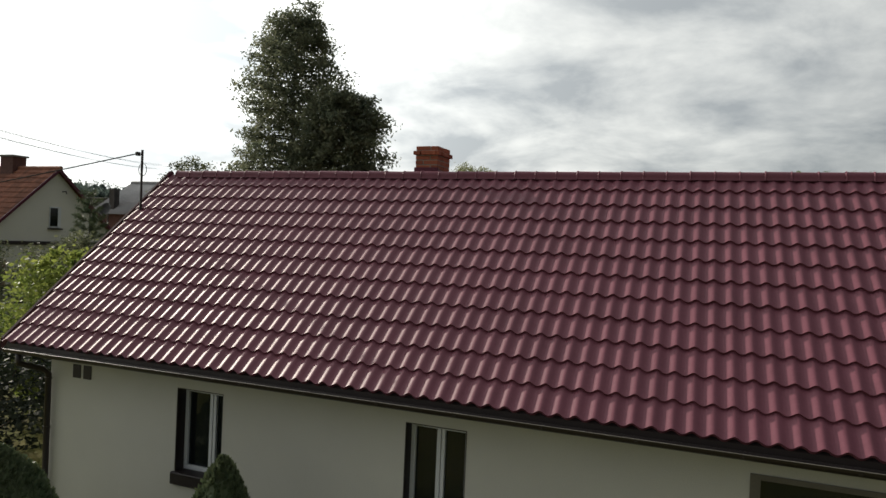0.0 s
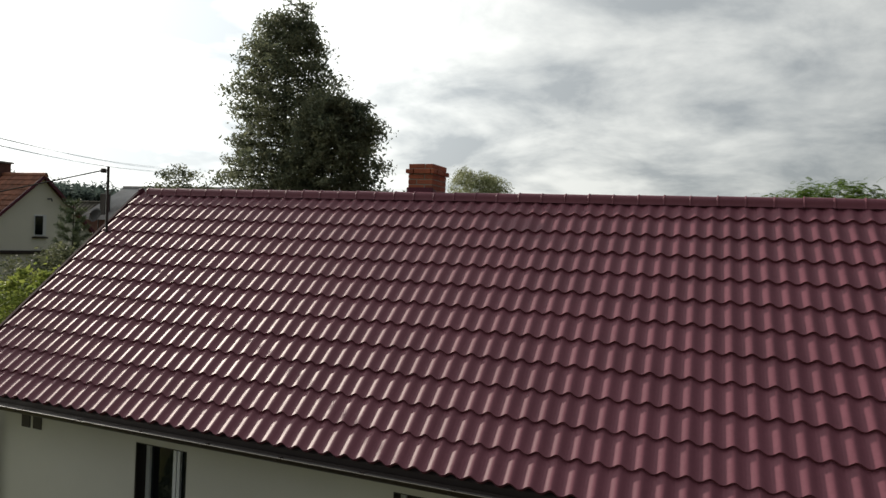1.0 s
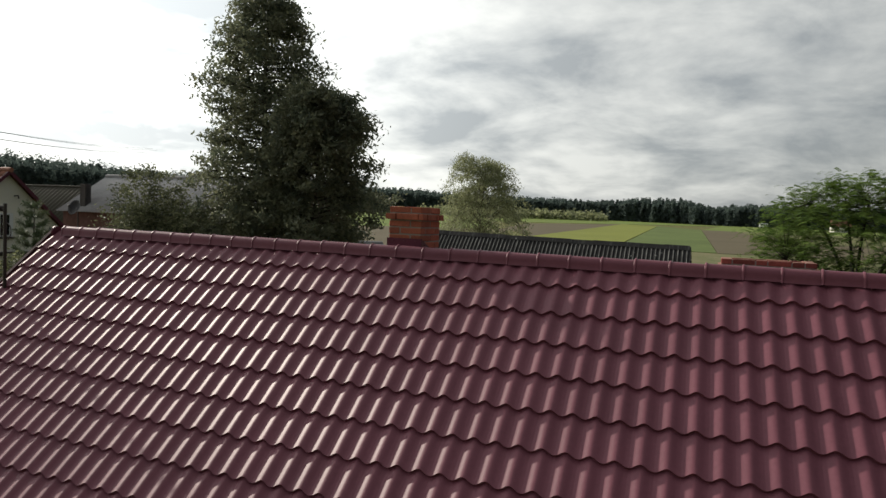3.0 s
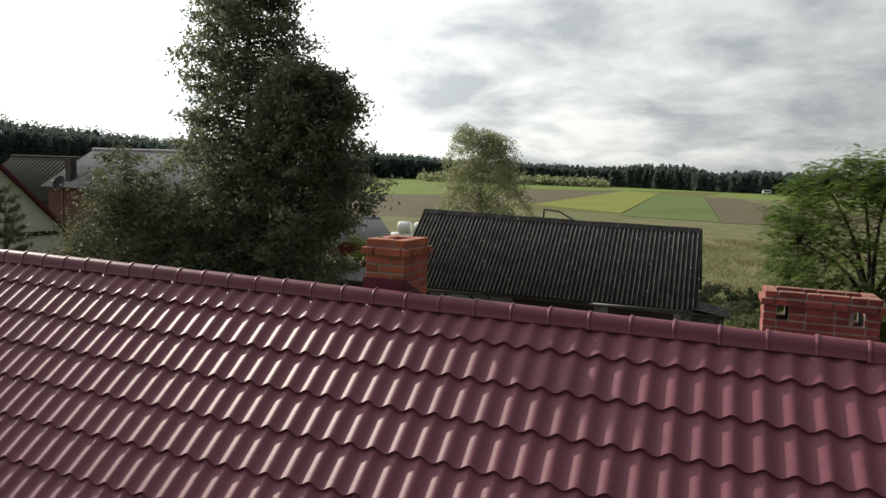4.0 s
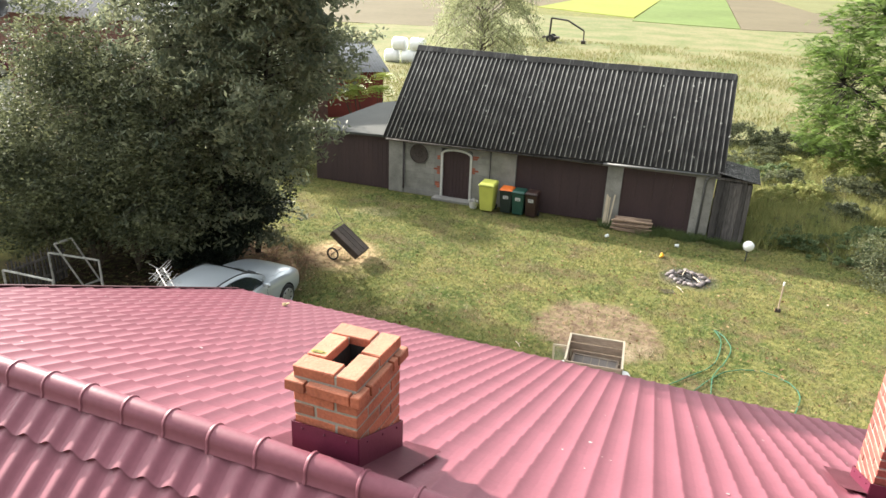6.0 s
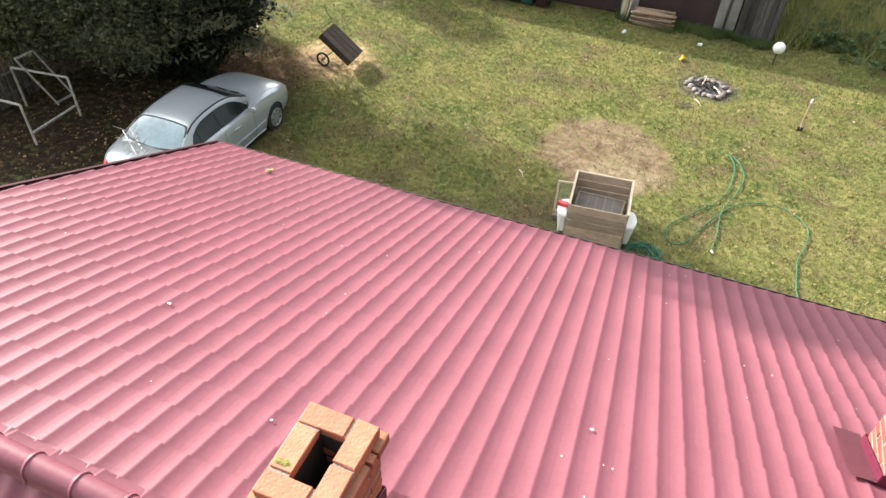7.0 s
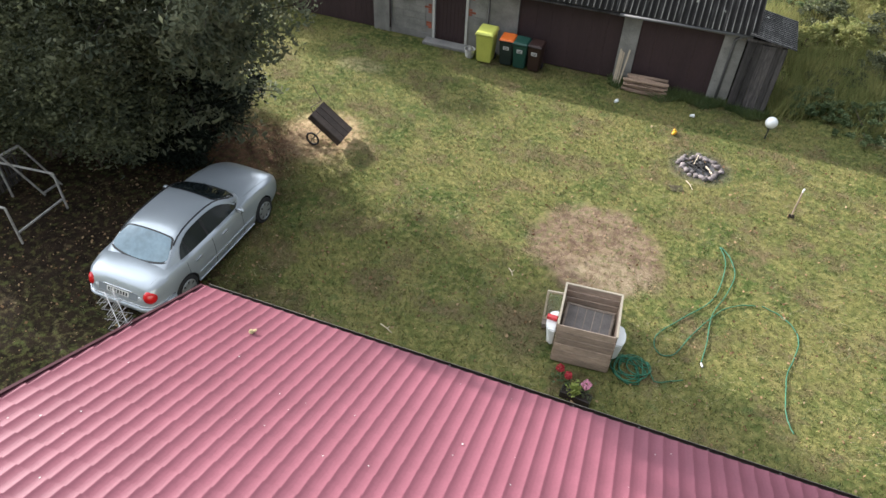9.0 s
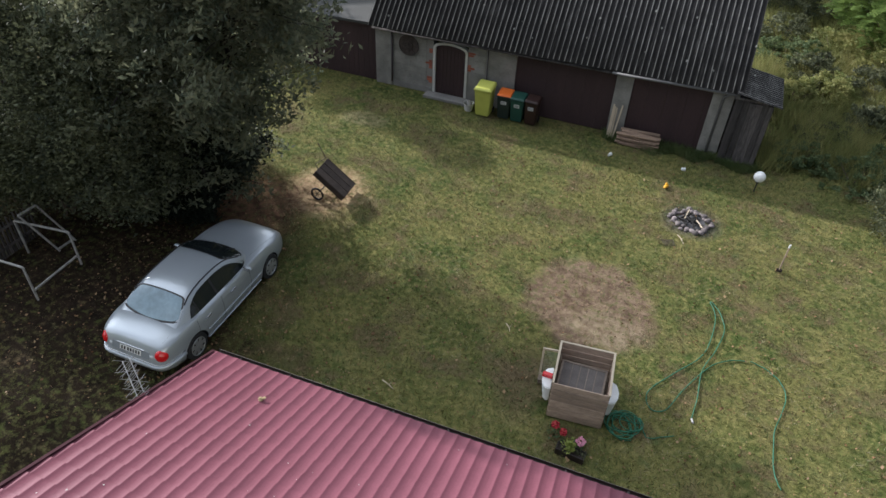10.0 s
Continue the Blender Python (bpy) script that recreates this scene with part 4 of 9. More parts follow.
def fibre_mat():
    """Old dark fibre cement, worn pale along the crests, with scattered lichen spots."""
    m = mat("fibre_cement_lichen", (0.029, 0.027, 0.026), 0.92, vary=0.4, scale=2.5, fine=25, bump=0.4)
    nt = m.node_tree
    N, L = nt.nodes.new, nt.links.new
    b = nt.nodes["Principled BSDF"]
    old = b.inputs["Base Color"].links[0].from_socket
    geo = N("ShaderNodeNewGeometry")
    vor = N("ShaderNodeTexVoronoi")
    vor.inputs["Scale"].default_value = 2.1
    L(geo.outputs["Position"], vor.inputs["Vector"])
    r = N("ShaderNodeMapRange")
    r.inputs["From Min"].default_value, r.inputs["From Max"].default_value = 0.055, 0.10
    r.inputs["To Min"].default_value, r.inputs["To Max"].default_value = 0.8, 0.0
    L(vor.outputs["Distance"], r.inputs["Value"])
    mx = N("ShaderNodeMix")
    mx.data_type = "RGBA"
    mx.inputs["B"].default_value = (0.42, 0.42, 0.38, 1)
    L(r.outputs[0], mx.inputs["Factor"])
    L(old, mx.inputs["A"])
    # broken pale streaks along the slope
    mp = N("ShaderNodeMapping")
    mp.inputs["Scale"].default_value = (16, 1.1, 1.1)
    L(geo.outputs["Position"], mp.inputs["Vector"])
    nz = N("ShaderNodeTexNoise")
    nz.inputs["Scale"].default_value, nz.inputs["Detail"].default_value = 1.0, 6
    L(mp.outputs[0], nz.inputs["Vector"])
    r2 = N("ShaderNodeMapRange")
    r2.inputs["From Min"].default_value, r2.inputs["From Max"].default_value = 0.55, 0.75
    r2.inputs["To Min"].default_value, r2.inputs["To Max"].default_value = 0.0, 0.35
    L(nz.outputs["Fac"], r2.inputs["Value"])
    mx2 = N("ShaderNodeMix")
    mx2.data_type = "RGBA"
    mx2.inputs["B"].default_value = (0.24, 0.235, 0.22, 1)
    L(r2.outputs[0], mx2.inputs["Factor"])
    L(mx.outputs["Result"], mx2.inputs["A"])
    # crests worn pale, brokenly
    at = N("ShaderNodeAttribute")
    at.attribute_name = "crest"
    r3 = N("ShaderNodeMapRange")
    r3.inputs["From Min"].default_value, r3.inputs["From Max"].default_value = 0.89, 0.98
    r3.inputs["To Min"].default_value, r3.inputs["To Max"].default_value = 0.0, 1.0
    L(at.outputs["Fac"], r3.inputs["Value"])
    nz2 = N("ShaderNodeTexNoise")
    nz2.inputs["Scale"].default_value, nz2.inputs["Detail"].default_value = 2.2, 6
    L(geo.outputs["Position"], nz2.inputs["Vector"])
    r4 = N("ShaderNodeMapRange")
    r4.inputs["From Min"].default_value, r4.inputs["From Max"].default_value = 0.36, 0.62
    r4.inputs["To Min"].default_value, r4.inputs["To Max"].default_value = 0.35, 1.0
    L(nz2.outputs["Fac"], r4.inputs["Value"])
    worn = N("ShaderNodeMath")
    worn.operation = "MULTIPLY"
    L(r3.outputs[0], worn.inputs[0])
    L(r4.outputs[0], worn.inputs[1])
    mx3 = N("ShaderNodeMix")
    mx3.data_type = "RGBA"
    mx3.inputs["B"].default_value = (0.47, 0.455, 0.42, 1)
    L(worn.outputs[0], mx3.inputs["Factor"])
    L(mx2.outputs["Result"], mx3.inputs["A"])
    L(mx3.outputs["Result"], b.inputs["Base Color"])
    return m


M_FIBRE = fibre_mat()
SY = 31.5


def block_wall(parent, x0, x1, z0, z1, y, seed):
    """Coursed concrete blocks with recessed joints."""
    rnd = random.Random(seed)
    z, row = z0, 0
    while z < z1 - 0.03:
        h = min(0.215, z1 - z - 0.005)
        x = x0
        first = True
        while x < x1 - 0.02:
            w = 0.21 if (first and row % 2) else 0.42
            w = min(w, x1 - x)
            bm = bmesh.new()
            box(bm, x + 0.006, y - 0.010 + rnd.uniform(-.004, .004), z + 0.006, x + w - 0.006, y + 0.02, z + h - 0.006, 0.006)
            part("block", bm, M_BLOCK, parent)
            x += w
            first = False
        z += h + 0.002
        row += 1


def boards(parent, x0, x1, z0, z1, y, w, material, seed, name="board", jag=0.0, gap=0.004, wobble=1.0):
    rnd = random.Random(seed)
    x = x0
    while x < x1 - 0.02:
        ww = min(w * rnd.uniform(0.85, 1.15), x1 - x)
        bm = bmesh.new()
        box(bm, x + gap, y + rnd.uniform(-.006, .004) * wobble, z0 + rnd.uniform(0, jag), x + ww - gap, y + 0.025, z1 - rnd.uniform(0, jag), 0.003)
        part(name, bm, material, parent)
        x += ww


def shed():
    s = empty("shed", 0, 0, 0)
    tagged(s, "old block-built garden shed with dark corrugated roof and maroon doors", "shed")
    e = lambda x: 2.10 + 0.016 * (x + 13.4)          # eave height along the front
    # masonry shell behind the facing
    bm = bmesh.new()
    for a, b_, za, zb in ((-13.38, -11.26, 0, 2.1), (-11.26, -10.03, 1.93, 2.12), (-10.03, -8.36, 0, 2.14), (-5.14, -4.66, 0, 2.2), (-8.36, -5.14, 2.03, 2.16), (-4.66, -2.30, 2.05, 2.22), (-2.30, -1.75, 0, 2.25)):
        box(bm, a, SY, za, b_, SY + 0.3, zb)
    box(bm, -13.38, SY + 0.3, 0, -13.1, 36.8, 2.2)
    box(bm, -2.03, SY + 0.3, 0, -1.75, 36.8, 2.2)
    box(bm, -13.1, 36.5, 0, -2.03, 36.8, 2.2)
    for xa in (-13.36, -2.0):
        lo = [bm.verts.new((xa, y, z)) for y, z in ((SY + .05, 2.2), (36.8, 2.2), (34.3, 4.9))]
        hi = [bm.verts.new((xa + 0.22, y, z)) for y, z in ((SY + .05, 2.2), (36.8, 2.2), (34.3, 4.9))]
        bm.faces.new(lo)
        bm.faces.new(hi[::-1])
        for i in range(3):
            bm.faces.new((lo[i], lo[(i + 1) % 3], hi[(i + 1) % 3], hi[i]))
    bmesh.ops.recalc_face_normals(bm, faces=bm.faces)
    part("wall", bm, M_CONC, s, "grey patched concrete wall")
    block_wall(s, -12.72, -11.50, 0.22, 2.02, SY, 3)
    block_wall(s, -9.80, -9.40, 0.22, 2.04, SY, 4)
    bm = bmesh.new()
    box(bm, -12.75, SY - 0.02, 0.0, -11.3, SY + .01, 0.22, 0.01)
    part("plinth", bm, M_CONC, s)
    for a, b_ in ((-13.40, -12.80), (-9.36, -8.36), (-5.16, -4.64), (-2.32, -1.72)):
        bm = bmesh.new()
        box(bm, a, SY - 0.035, 0.0, b_, SY + .01, 2.08 + 0.014 * (a + 13), 0.008)
        part("pillar", bm, M_BLOCK, s, "pale rendered pillar")
    # bricks let in beside the door
    rnd = random.Random(8)
    for side, starts in ((-11.55, ((0.40, 3), (0.92, 4), (1.48, 2))), (-10.02, ((1.10, 3), (1.62, 2)))):
        for z0, count in starts:
            for k in range(count):
                w = rnd.choice((0.13, 0.20, 0.26))
                xa = side if side > -11 else side + (0.27 - w)
                z = z0 + k * 0.078
                bm = bmesh.new()
                box(bm, xa, SY - 0.014, z, xa + w - 0.012, SY + 0.01, z + 0.064, 0.005)
                part("brick", bm, M_BRICK, s)
    # arched door
    d = empty("door")
    d.parent = s
    d["label"] = "dark maroon boarded door under a pale arched surround"
    bm = bmesh.new()
    pts = [(-11.26, 0.05), (-11.26, 1.72)] + [(-10.645 + 0.615 * -math.cos(a), 1.72 + 0.22 * math.sin(a)) for a in [math.pi * i / 10 for i in range(1, 10)]] + [(-10.03, 1.72), (-10.03, 0.05)]
    inn = [(-11.18, 0.05), (-11.18, 1.70)] + [(-10.645 + 0.535 * -math.cos(a), 1.70 + 0.16 * math.sin(a)) for a in [math.pi * i / 10 for i in range(1, 10)]] + [(-10.11, 1.70), (-10.11, 0.05)]
    fo = [bm.verts.new((x, SY - 0.03, z)) for x, z in pts]
    fi = [bm.verts.new((x, SY - 0.03, z)) for x, z in inn]
    bo = [bm.verts.new((x, SY + 0.12, z)) for x, z in pts]
    bi = [bm.verts.new((x, SY + 0.12, z)) for x, z in inn]
    for i in range(len(pts) - 1):
        bm.faces.new((fo[i], fo[i + 1], fi[i + 1], fi[i]))
        bm.faces.new((fi[i], fi[i + 1], bi[i + 1], bi[i]))
        bm.faces.new((fo[i + 1], fo[i], bo[i], bo[i + 1]))
    bmesh.ops.recalc_face_normals(bm, faces=bm.faces)
    part("door_surround", bm, M_PVCW, d, "pale painted arched surround")
    for i in range(8):
        xa = -11.18 + i * 1.07 / 8
        xm = xa + 1.07 / 16
        top = 1.70 + 0.16 * math.sqrt(max(0, 1 - ((xm + 10.645) / 0.56) ** 2)) - 0.005
        bm = bmesh.new()
        box(bm, xa + 0.003, SY + 0.045, 0.07, xa + 1.07 / 8 - 0.003, SY + 0.075, top, 0.003)
        part("board", bm, M_BROWNDOOR, d)
    bm = bmesh.new()
    box(bm, -10.24, SY + 0.02, 0.98, -10.20, SY + 0.045, 1.10, 0.004)
    part("handle", bm, M_GUTTER, d)
    simple_box("doorstep", (-11.45, SY - 0.42, 0.0, -9.85, SY - 0.03, 0.11), M_CONC, s, 0.015, "grey concrete doorstep")
    # garage doors
    for a, b_, zt in ((-8.36, -5.16, 2.03), (-4.64, -2.32, 2.05)):
        g = empty("garage_door")
        g.parent = s
        g["label"] = "maroon painted boarded garage door"
        boards(g, a, b_, 0.03, zt, SY + 0.03, 0.55, M_BROWNDOOR, int(a * 7), gap=0.0012, wobble=0.15)
    # old round fan grille on the wall
    f = empty("wall_wheel", -12.15, SY - 0.05, 1.60)
    tagged(f, "rusty round wheel rim hung on the shed wall", "wheel")
    bm = bmesh.new()
    tube(bm, [(0, 0.012, 0), (0, 0.03, 0)], 0.34, 28)
    part("disc", bm, M_RUST, f)
    for rr in (0.35, 0.14):
        bm = bmesh.new()
        ring = [(rr * math.cos(a), 0, rr * math.sin(a)) for a in [math.tau * i / 28 for i in range(29)]]
        tube(bm, ring, 0.018, 6, caps=False)
        part("rim", bm, M_RUST, f)
    bm = bmesh.new()
    for i in range(8):
        a = math.tau * i / 8
        tube(bm, [(0, 0, 0), (0.34 * math.cos(a), 0, 0.34 * math.sin(a))], 0.008, 5)
    part("spokework", bm, M_RUST, f)
    # eave board, gutter and downpipes
    bm = bmesh.new()
    vs = [(-13.45, e(-13.45)), (-1.65, e(-1.65))]
    box(bm, -13.5, 31.34, 2.0, -1.62, 31.365, 2.13)
    for v in bm.verts:
        v.co.z += 0.016 * (v.co.x + 13.4)
    part("eave_board", bm, M_GREYWOOD, s)
    bm = bmesh.new()
    tube(bm, [(-5.3, 31.26, 2.16), (-1.6, 31.26, 2.235)], 0.05, 10)
    part("gutter", bm, M_ZINC, s, "pale zinc gutter", smooth=True)
    bm = bmesh.new()
    tube(bm, [(-13.4, 31.27, 2.06), (-5.3, 31.27, 2.14)], 0.035, 8)
    part("gutter", bm, M_GREYWOOD, s, smooth=True)
    for x, top in ((-12.77, 2.05), (-9.32, 2.08)):
        bm = bmesh.new()
        tube(bm, [(x, SY - 0.06, top), (x, SY - 0.06, 0.35), (x + .02, SY - 0.12, 0.2)], 0.035 if x < -10 else 0.018, 8)
        part("downpipe", bm, M_GUTTER, s, smooth=True)
    bm = bmesh.new()
    tube(bm, [(-1.85, 31.27, 2.2), (-2.0, 31.38, 2.05), (-2.02, 31.43, 1.95), (-2.04, 31.43, 0.15)], 0.04, 8)
    part("downpipe", bm, M_ZINC, s, "zinc downpipe", smooth=True)
    # roof sheets
    corrugated("roof_sheet", s, (-13.52, 31.22, 2.15), (-1.58, 31.22, 2.30), (-13.5, 34.3, 5.19), (-1.68, 34.3, 5.02), 0.177, 0.026, 1, M_FIBRE, 0.98, 5, 0.03)
    corrugated("roof_sheet", s, (-13.5, 37.3, 2.25), (-1.6, 37.3, 2.25), (-13.5, 34.3, 5.18), (-1.68, 34.3, 5.01), 0.177, 0.026, 3, M_FIBRE, 0.98, 6)
    for i in range(12):
        bm = bmesh.new()
        xa, xb = -13.5 + i * 0.985, -13.5 + (i + 1) * 0.985 + 0.03
        za, zb = 5.19 - 0.17 * (xa + 13.5) / 11.8, 5.19 - 0.17 * (xb + 13.5) / 11.8
        dip = -0.03 * math.sin(math.pi * (i + .5) / 12) * (1 + .4 * math.sin(i * 2))
        pr = [(-0.20, -0.17), (-0.03, 0.02), (0.03, 0.02), (0.20, -0.17)]
        va = [bm.verts.new((xa, 34.3 + a, za + b_ + 0.035 + dip)) for a, b_ in pr]
        vb = [bm.verts.new((xb, 34.3 + a, zb + b_ + 0.035 + dip)) for a, b_ in pr]
        fs = [bm.faces.new((va[k], va[k + 1], vb[k + 1], vb[k])) for k in range(3)]
        bmesh.ops.recalc_face_normals(bm, faces=bm.faces)
        bmesh.ops.solidify(bm, geom=fs, thickness=0.012)
        part("ridge_cap", bm, M_FIBRE, s)


M_PVCW = mat("pale_paint", (0.58, 0.57, 0.54), 0.7, vary=0.15, scale=6, bump=0.1)
M_RUST = mat("rusty_iron", (0.085, 0.066, 0.058), 0.85, vary=0.4, scale=8, bump=0.3)
M_ZINC = mat("zinc", (0.17, 0.17, 0.175), 0.6, metal=0.3, vary=0.15, scale=4, bump=0.05)
M_FELT = mat("roofing_felt", (0.065, 0.066, 0.062), 0.95, vary=0.18, scale=1.2, fine=50, bump=0.2)


def annex_left():
    s = empty("lean_to", -15.0, SY, 0)
    tagged(s, "low maroon boarded lean-to with a grey felt roof", "shed")
    boards(s, -1.68, 1.60, 0.02, 2.03, 0.06, 0.2, M_BROWNDOOR, 21, gap=0.0025, wobble=0.5)
    bm = bmesh.new()
    box(bm, -1.68, 0.09, 0, -1.55, 5.0, 2.1)
    box(bm, -1.55, 4.85, 0, 1.58, 5.0, 2.3)
    part("wall", bm, M_BROWNDOOR, s)
    bm = bmesh.new()
    pts = [(-1.80, -0.10, 2.06), (1.62, -0.10, 2.16), (1.62, 5.2, 2.62), (0.2, 5.2, 2.64), (-1.0, 4.2, 2.5)]
    up = [bm.verts.new(p) for p in pts]
    lo = [bm.verts.new((a, b_, c - 0.09)) for a, b_, c in pts]
    bm.faces.new(up)
    bm.faces.new(lo[::-1])
    n = len(pts)
    for i in range(n):
        bm.faces.new((up[i], lo[i], lo[(i + 1) % n], up[(i + 1) % n]))
    bmesh.ops.recalc_face_normals(bm, faces=bm.faces)
    part("roof", bm, M_FELT, s, "grey roofing felt")


def annex_right():
    s = empty("outhouse", -1.68, 31.25, 0)
    tagged(s, "narrow weathered plank outhouse leaning on the shed", "shed")
    boards(s, 0.05, 1.05, 0.03, 2.12, 0.0, 0.17, M_GREYWOOD, 33, jag=0.06)
    bm = bmesh.new()
    box(bm, 0.0, 0.03, 0, 0.06, 1.9, 2.2)
    box(bm, 1.0, 0.03, 0, 1.06, 1.9, 2.0)
    box(bm, 0.06, 1.8, 0, 1.0, 1.9, 2.1)
    part("wall", bm, M_GREYWOOD, s)
    bm = bmesh.new()
    box(bm, 0.52, -0.035, 0.05, 0.60, -0.005, 2.0, 0.004)
    part("batten", bm, M_GREYWOOD, s)
    bm = bmesh.new()
    box(bm, -0.05, -0.04, 2.12, 1.12, -0.01, 2.2, 0.004)
    part("lintel", bm, M_GREYWOOD, s)
    corrugated("roof_sheet", s, (1.25, -0.20, 2.14), (1.25, 1.95, 2.14), (-0.02, -0.20, 2.36), (-0.02, 1.95, 2.36), 0.13, 0.014, 1, M_FIBRE, 2.2, 8)


shed()
annex_left()
annex_right()

# ---- trees and plants ----
def quads_ob(name, pos, ax, ay, material, parent=None):
    """Many small lozenge leaves in one mesh: centre, half-length and half-width vectors."""
    n = len(pos)
    v = np.empty((n, 4, 3))
    v[:, 0], v[:, 1], v[:, 2], v[:, 3] = pos - ax, pos - ay + ax * 0.1, pos + ax, pos + ay + ax * 0.1
    me = bpy.data.meshes.new(name)
    me.vertices.add(n * 4)
    me.vertices.foreach_set("co", v.reshape(-1))
    me.loops.add(n * 4)
    me.loops.foreach_set("vertex_index", np.arange(n * 4, dtype=np.int32))
    me.polygons.add(n)
    me.polygons.foreach_set("loop_start", np.arange(0, n * 4, 4, dtype=np.int32))
    me.update(calc_edges=True)
    me.validate()
    me.materials.append(material)
    ob = new(name, me)
    if parent:
        ob.parent = parent
    return ob


def leaf_axes(rng, n, size, aspect=0.5, droop=0.0, flat=0.5):
    d = rng.normal(size=(n, 3))
    d[:, 2] = d[:, 2] * flat - droop
    d /= np.linalg.norm(d, axis=1)[:, None]
    e = rng.normal(size=(n, 3))
    e -= d * (e * d).sum(1)[:, None]
    e /= np.linalg.norm(e, axis=1)[:, None]
    s = size * rng.uniform(0.6, 1.25, n)[:, None]
    return d * s, e * s * aspect


def tree(name, x, y, h, profile, seed, leaf_material, leaf=0.085, per=34, limbs=60, first=0.12, clump=0.34, droop=0.2, rise=0.25, label="", trunk_r=0.2, lean=(0, 0), aspect=0.5, spread=0.22, twigs=5, bark=None, clear=(), hang=None):
    """A tapered trunk, limbs that follow the crown's outline, and leaves in clumps along their twigs."""
    rng = np.random.default_rng(seed)
    t = empty(name, x, y, 0)
    tagged(t, label, "tree")
    bm = bmesh.new()
    n = 9
    wob = rng.normal(size=(n + 1, 2)) * 0.05 * h / 10
    axis = [Vector((lean[0] * k / n + wob[k][0], lean[1] * k / n + wob[k][1], h * 0.97 * k / n)) for k in range(n + 1)]
    tube(bm, axis, trunk_r, 8, r_end=0.015)
    part("trunk", bm, bark or M_BARK, t, smooth=True)
    bm = bmesh.new()
    cents, wts = [], []
    for i in range(limbs):
        f = first + (0.99 - first) * ((i + rng.uniform(0, 1)) / limbs) ** 0.9
        k = f * n
        a = axis[min(n - 1, int(k))].lerp(axis[min(n, int(k) + 1)], k - int(k))
        az = i * 2.39996 + rng.normal() * 0.3
        ln = profile(f) * rng.uniform(0.66, 1.18)
        d = Vector((math.cos(az), math.sin(az), 0))
        up = rise * (0.4 + f)
        pts = []
        for s in (0, 0.35, 0.7, 1.0):
            pts.append(a + d * (ln * s) + Vector((0, 0, ln * (up * s - droop * s * s * 1.4))))
        if any(p.x + x > edge and p.z < low for p in pts for edge, low in clear):
            pts = [p for p in pts if not any(p.x + x > edge - 0.6 and p.z < low for edge, low in clear)]
            if len(pts) < 4:
                continue
        tube(bm, pts, max(0.012, trunk_r * 0.34 * (1 - f * 0.7)), 4, caps=False, r_end=0.006)
        for j in range(twigs):
            s = 0.30 + 0.72 * (j + rng.uniform(0, 1)) / twigs
            kk = min(2.999, s * 3)
            p = pts[int(kk)].lerp(pts[min(3, int(kk) + 1)], kk - int(kk))
            side = Vector((-d.y, d.x, 0)) * rng.normal() * spread * ln * (1.15 - 0.6 * s)
            p = p + side + Vector((0, 0, rng.normal() * 0.12 - 0.1 * droop))
            cents.append(p)
            wts.append(0.7 + 0.5 * rng.uniform())
    part("branchwork", bm, bark or M_BARK, t)
    c = np.array([tuple(p) for p in cents])
    m = per
    pos = np.repeat(c, m, 0) + rng.normal(size=(len(c) * m, 3)) * np.array([clump, clump, clump * 0.55]) * np.repeat(np.array(wts), m)[:, None]
    pos[:, 2] = np.maximum(pos[:, 2], 0.05)
    for edge, low in clear:
        pos = pos[~((pos[:, 0] + x > edge) & (pos[:, 2] < low))]
    ax, ay = leaf_axes(rng, len(pos), leaf, aspect, droop if hang is None else hang)
    crown = quads_ob("crown", pos, ax, ay, leaf_material, t)
    crown["kind"] = "stuff"
    return t


def shrub(name, x, y, blobs, seed, leaf_material, leaf, count, label, category="shrub", stems=10, droop=0.1, aspect=0.5):
    """Leaves in ragged clumps over arching stems. blobs: (dx, dy, z, rx, ry, rz)."""
    rng = np.random.default_rng(seed)
    t = empty(name, x, y, 0)
    tagged(t, label, category)
    bm = bmesh.new()
    allp = []
    tot = sum(b_[3] * b_[4] * b_[5] for b_ in blobs) ** 1.0
    for bx, by, bz, rx, ry, rz in blobs:
        k = max(40, int(count * rx * ry * rz / tot))
        nc = max(6, k // 60)
        d = rng.normal(size=(nc, 3))
        d /= np.linalg.norm(d, axis=1)[:, None]
        rad = rng.uniform(0.45, 1.08, nc) ** 0.6
        cc = d * rad[:, None] * np.array([rx, ry, rz]) + np.array([bx, by, bz])
        pp = np.repeat(cc, 60, 0) + rng.normal(size=(nc * 60, 3)) * np.array([1, 1, 0.6]) * min(rx, rz) * 0.13
        allp.append(pp)
        for i in range(stems):
            q = cc[rng.integers(nc)]
            tube(bm, [(bx * 0.6, by * 0.6, 0.0), ((bx * .6 + q[0]) / 2 + rng.normal() * .1, (by * .6 + q[1]) / 2, q[2] * 0.6), tuple(q)], 0.025, 4, caps=False, r_end=0.005)
    part("stemwork", bm, M_BARK, t)
    pos = np.concatenate(allp)
    pos[:, 2] = np.maximum(pos[:, 2], 0.03)
    ax, ay = leaf_axes(rng, len(pos), leaf, aspect, droop)
    cr = quads_ob("leaves", pos, ax, ay, leaf_material, t)
    cr["kind"] = "stuff"
    return t


def spline(pts, n):
    """A smooth curve through points."""
    p = [Vector(q) for q in pts]
    out = []
    for i in range(len(p) - 1):
        a, b_, c, d = p[max(0, i - 1)], p[i], p[i + 1], p[min(len(p) - 1, i + 2)]
        for k in range(n):
            t = k / n
            out.append(0.5 * ((2 * b_) + (c - a) * t + (2 * a - 5 * b_ + 4 * c - d) * t * t + (3 * b_ - a - 3 * c + d) * t ** 3))
    out.append(p[-1])
    return out


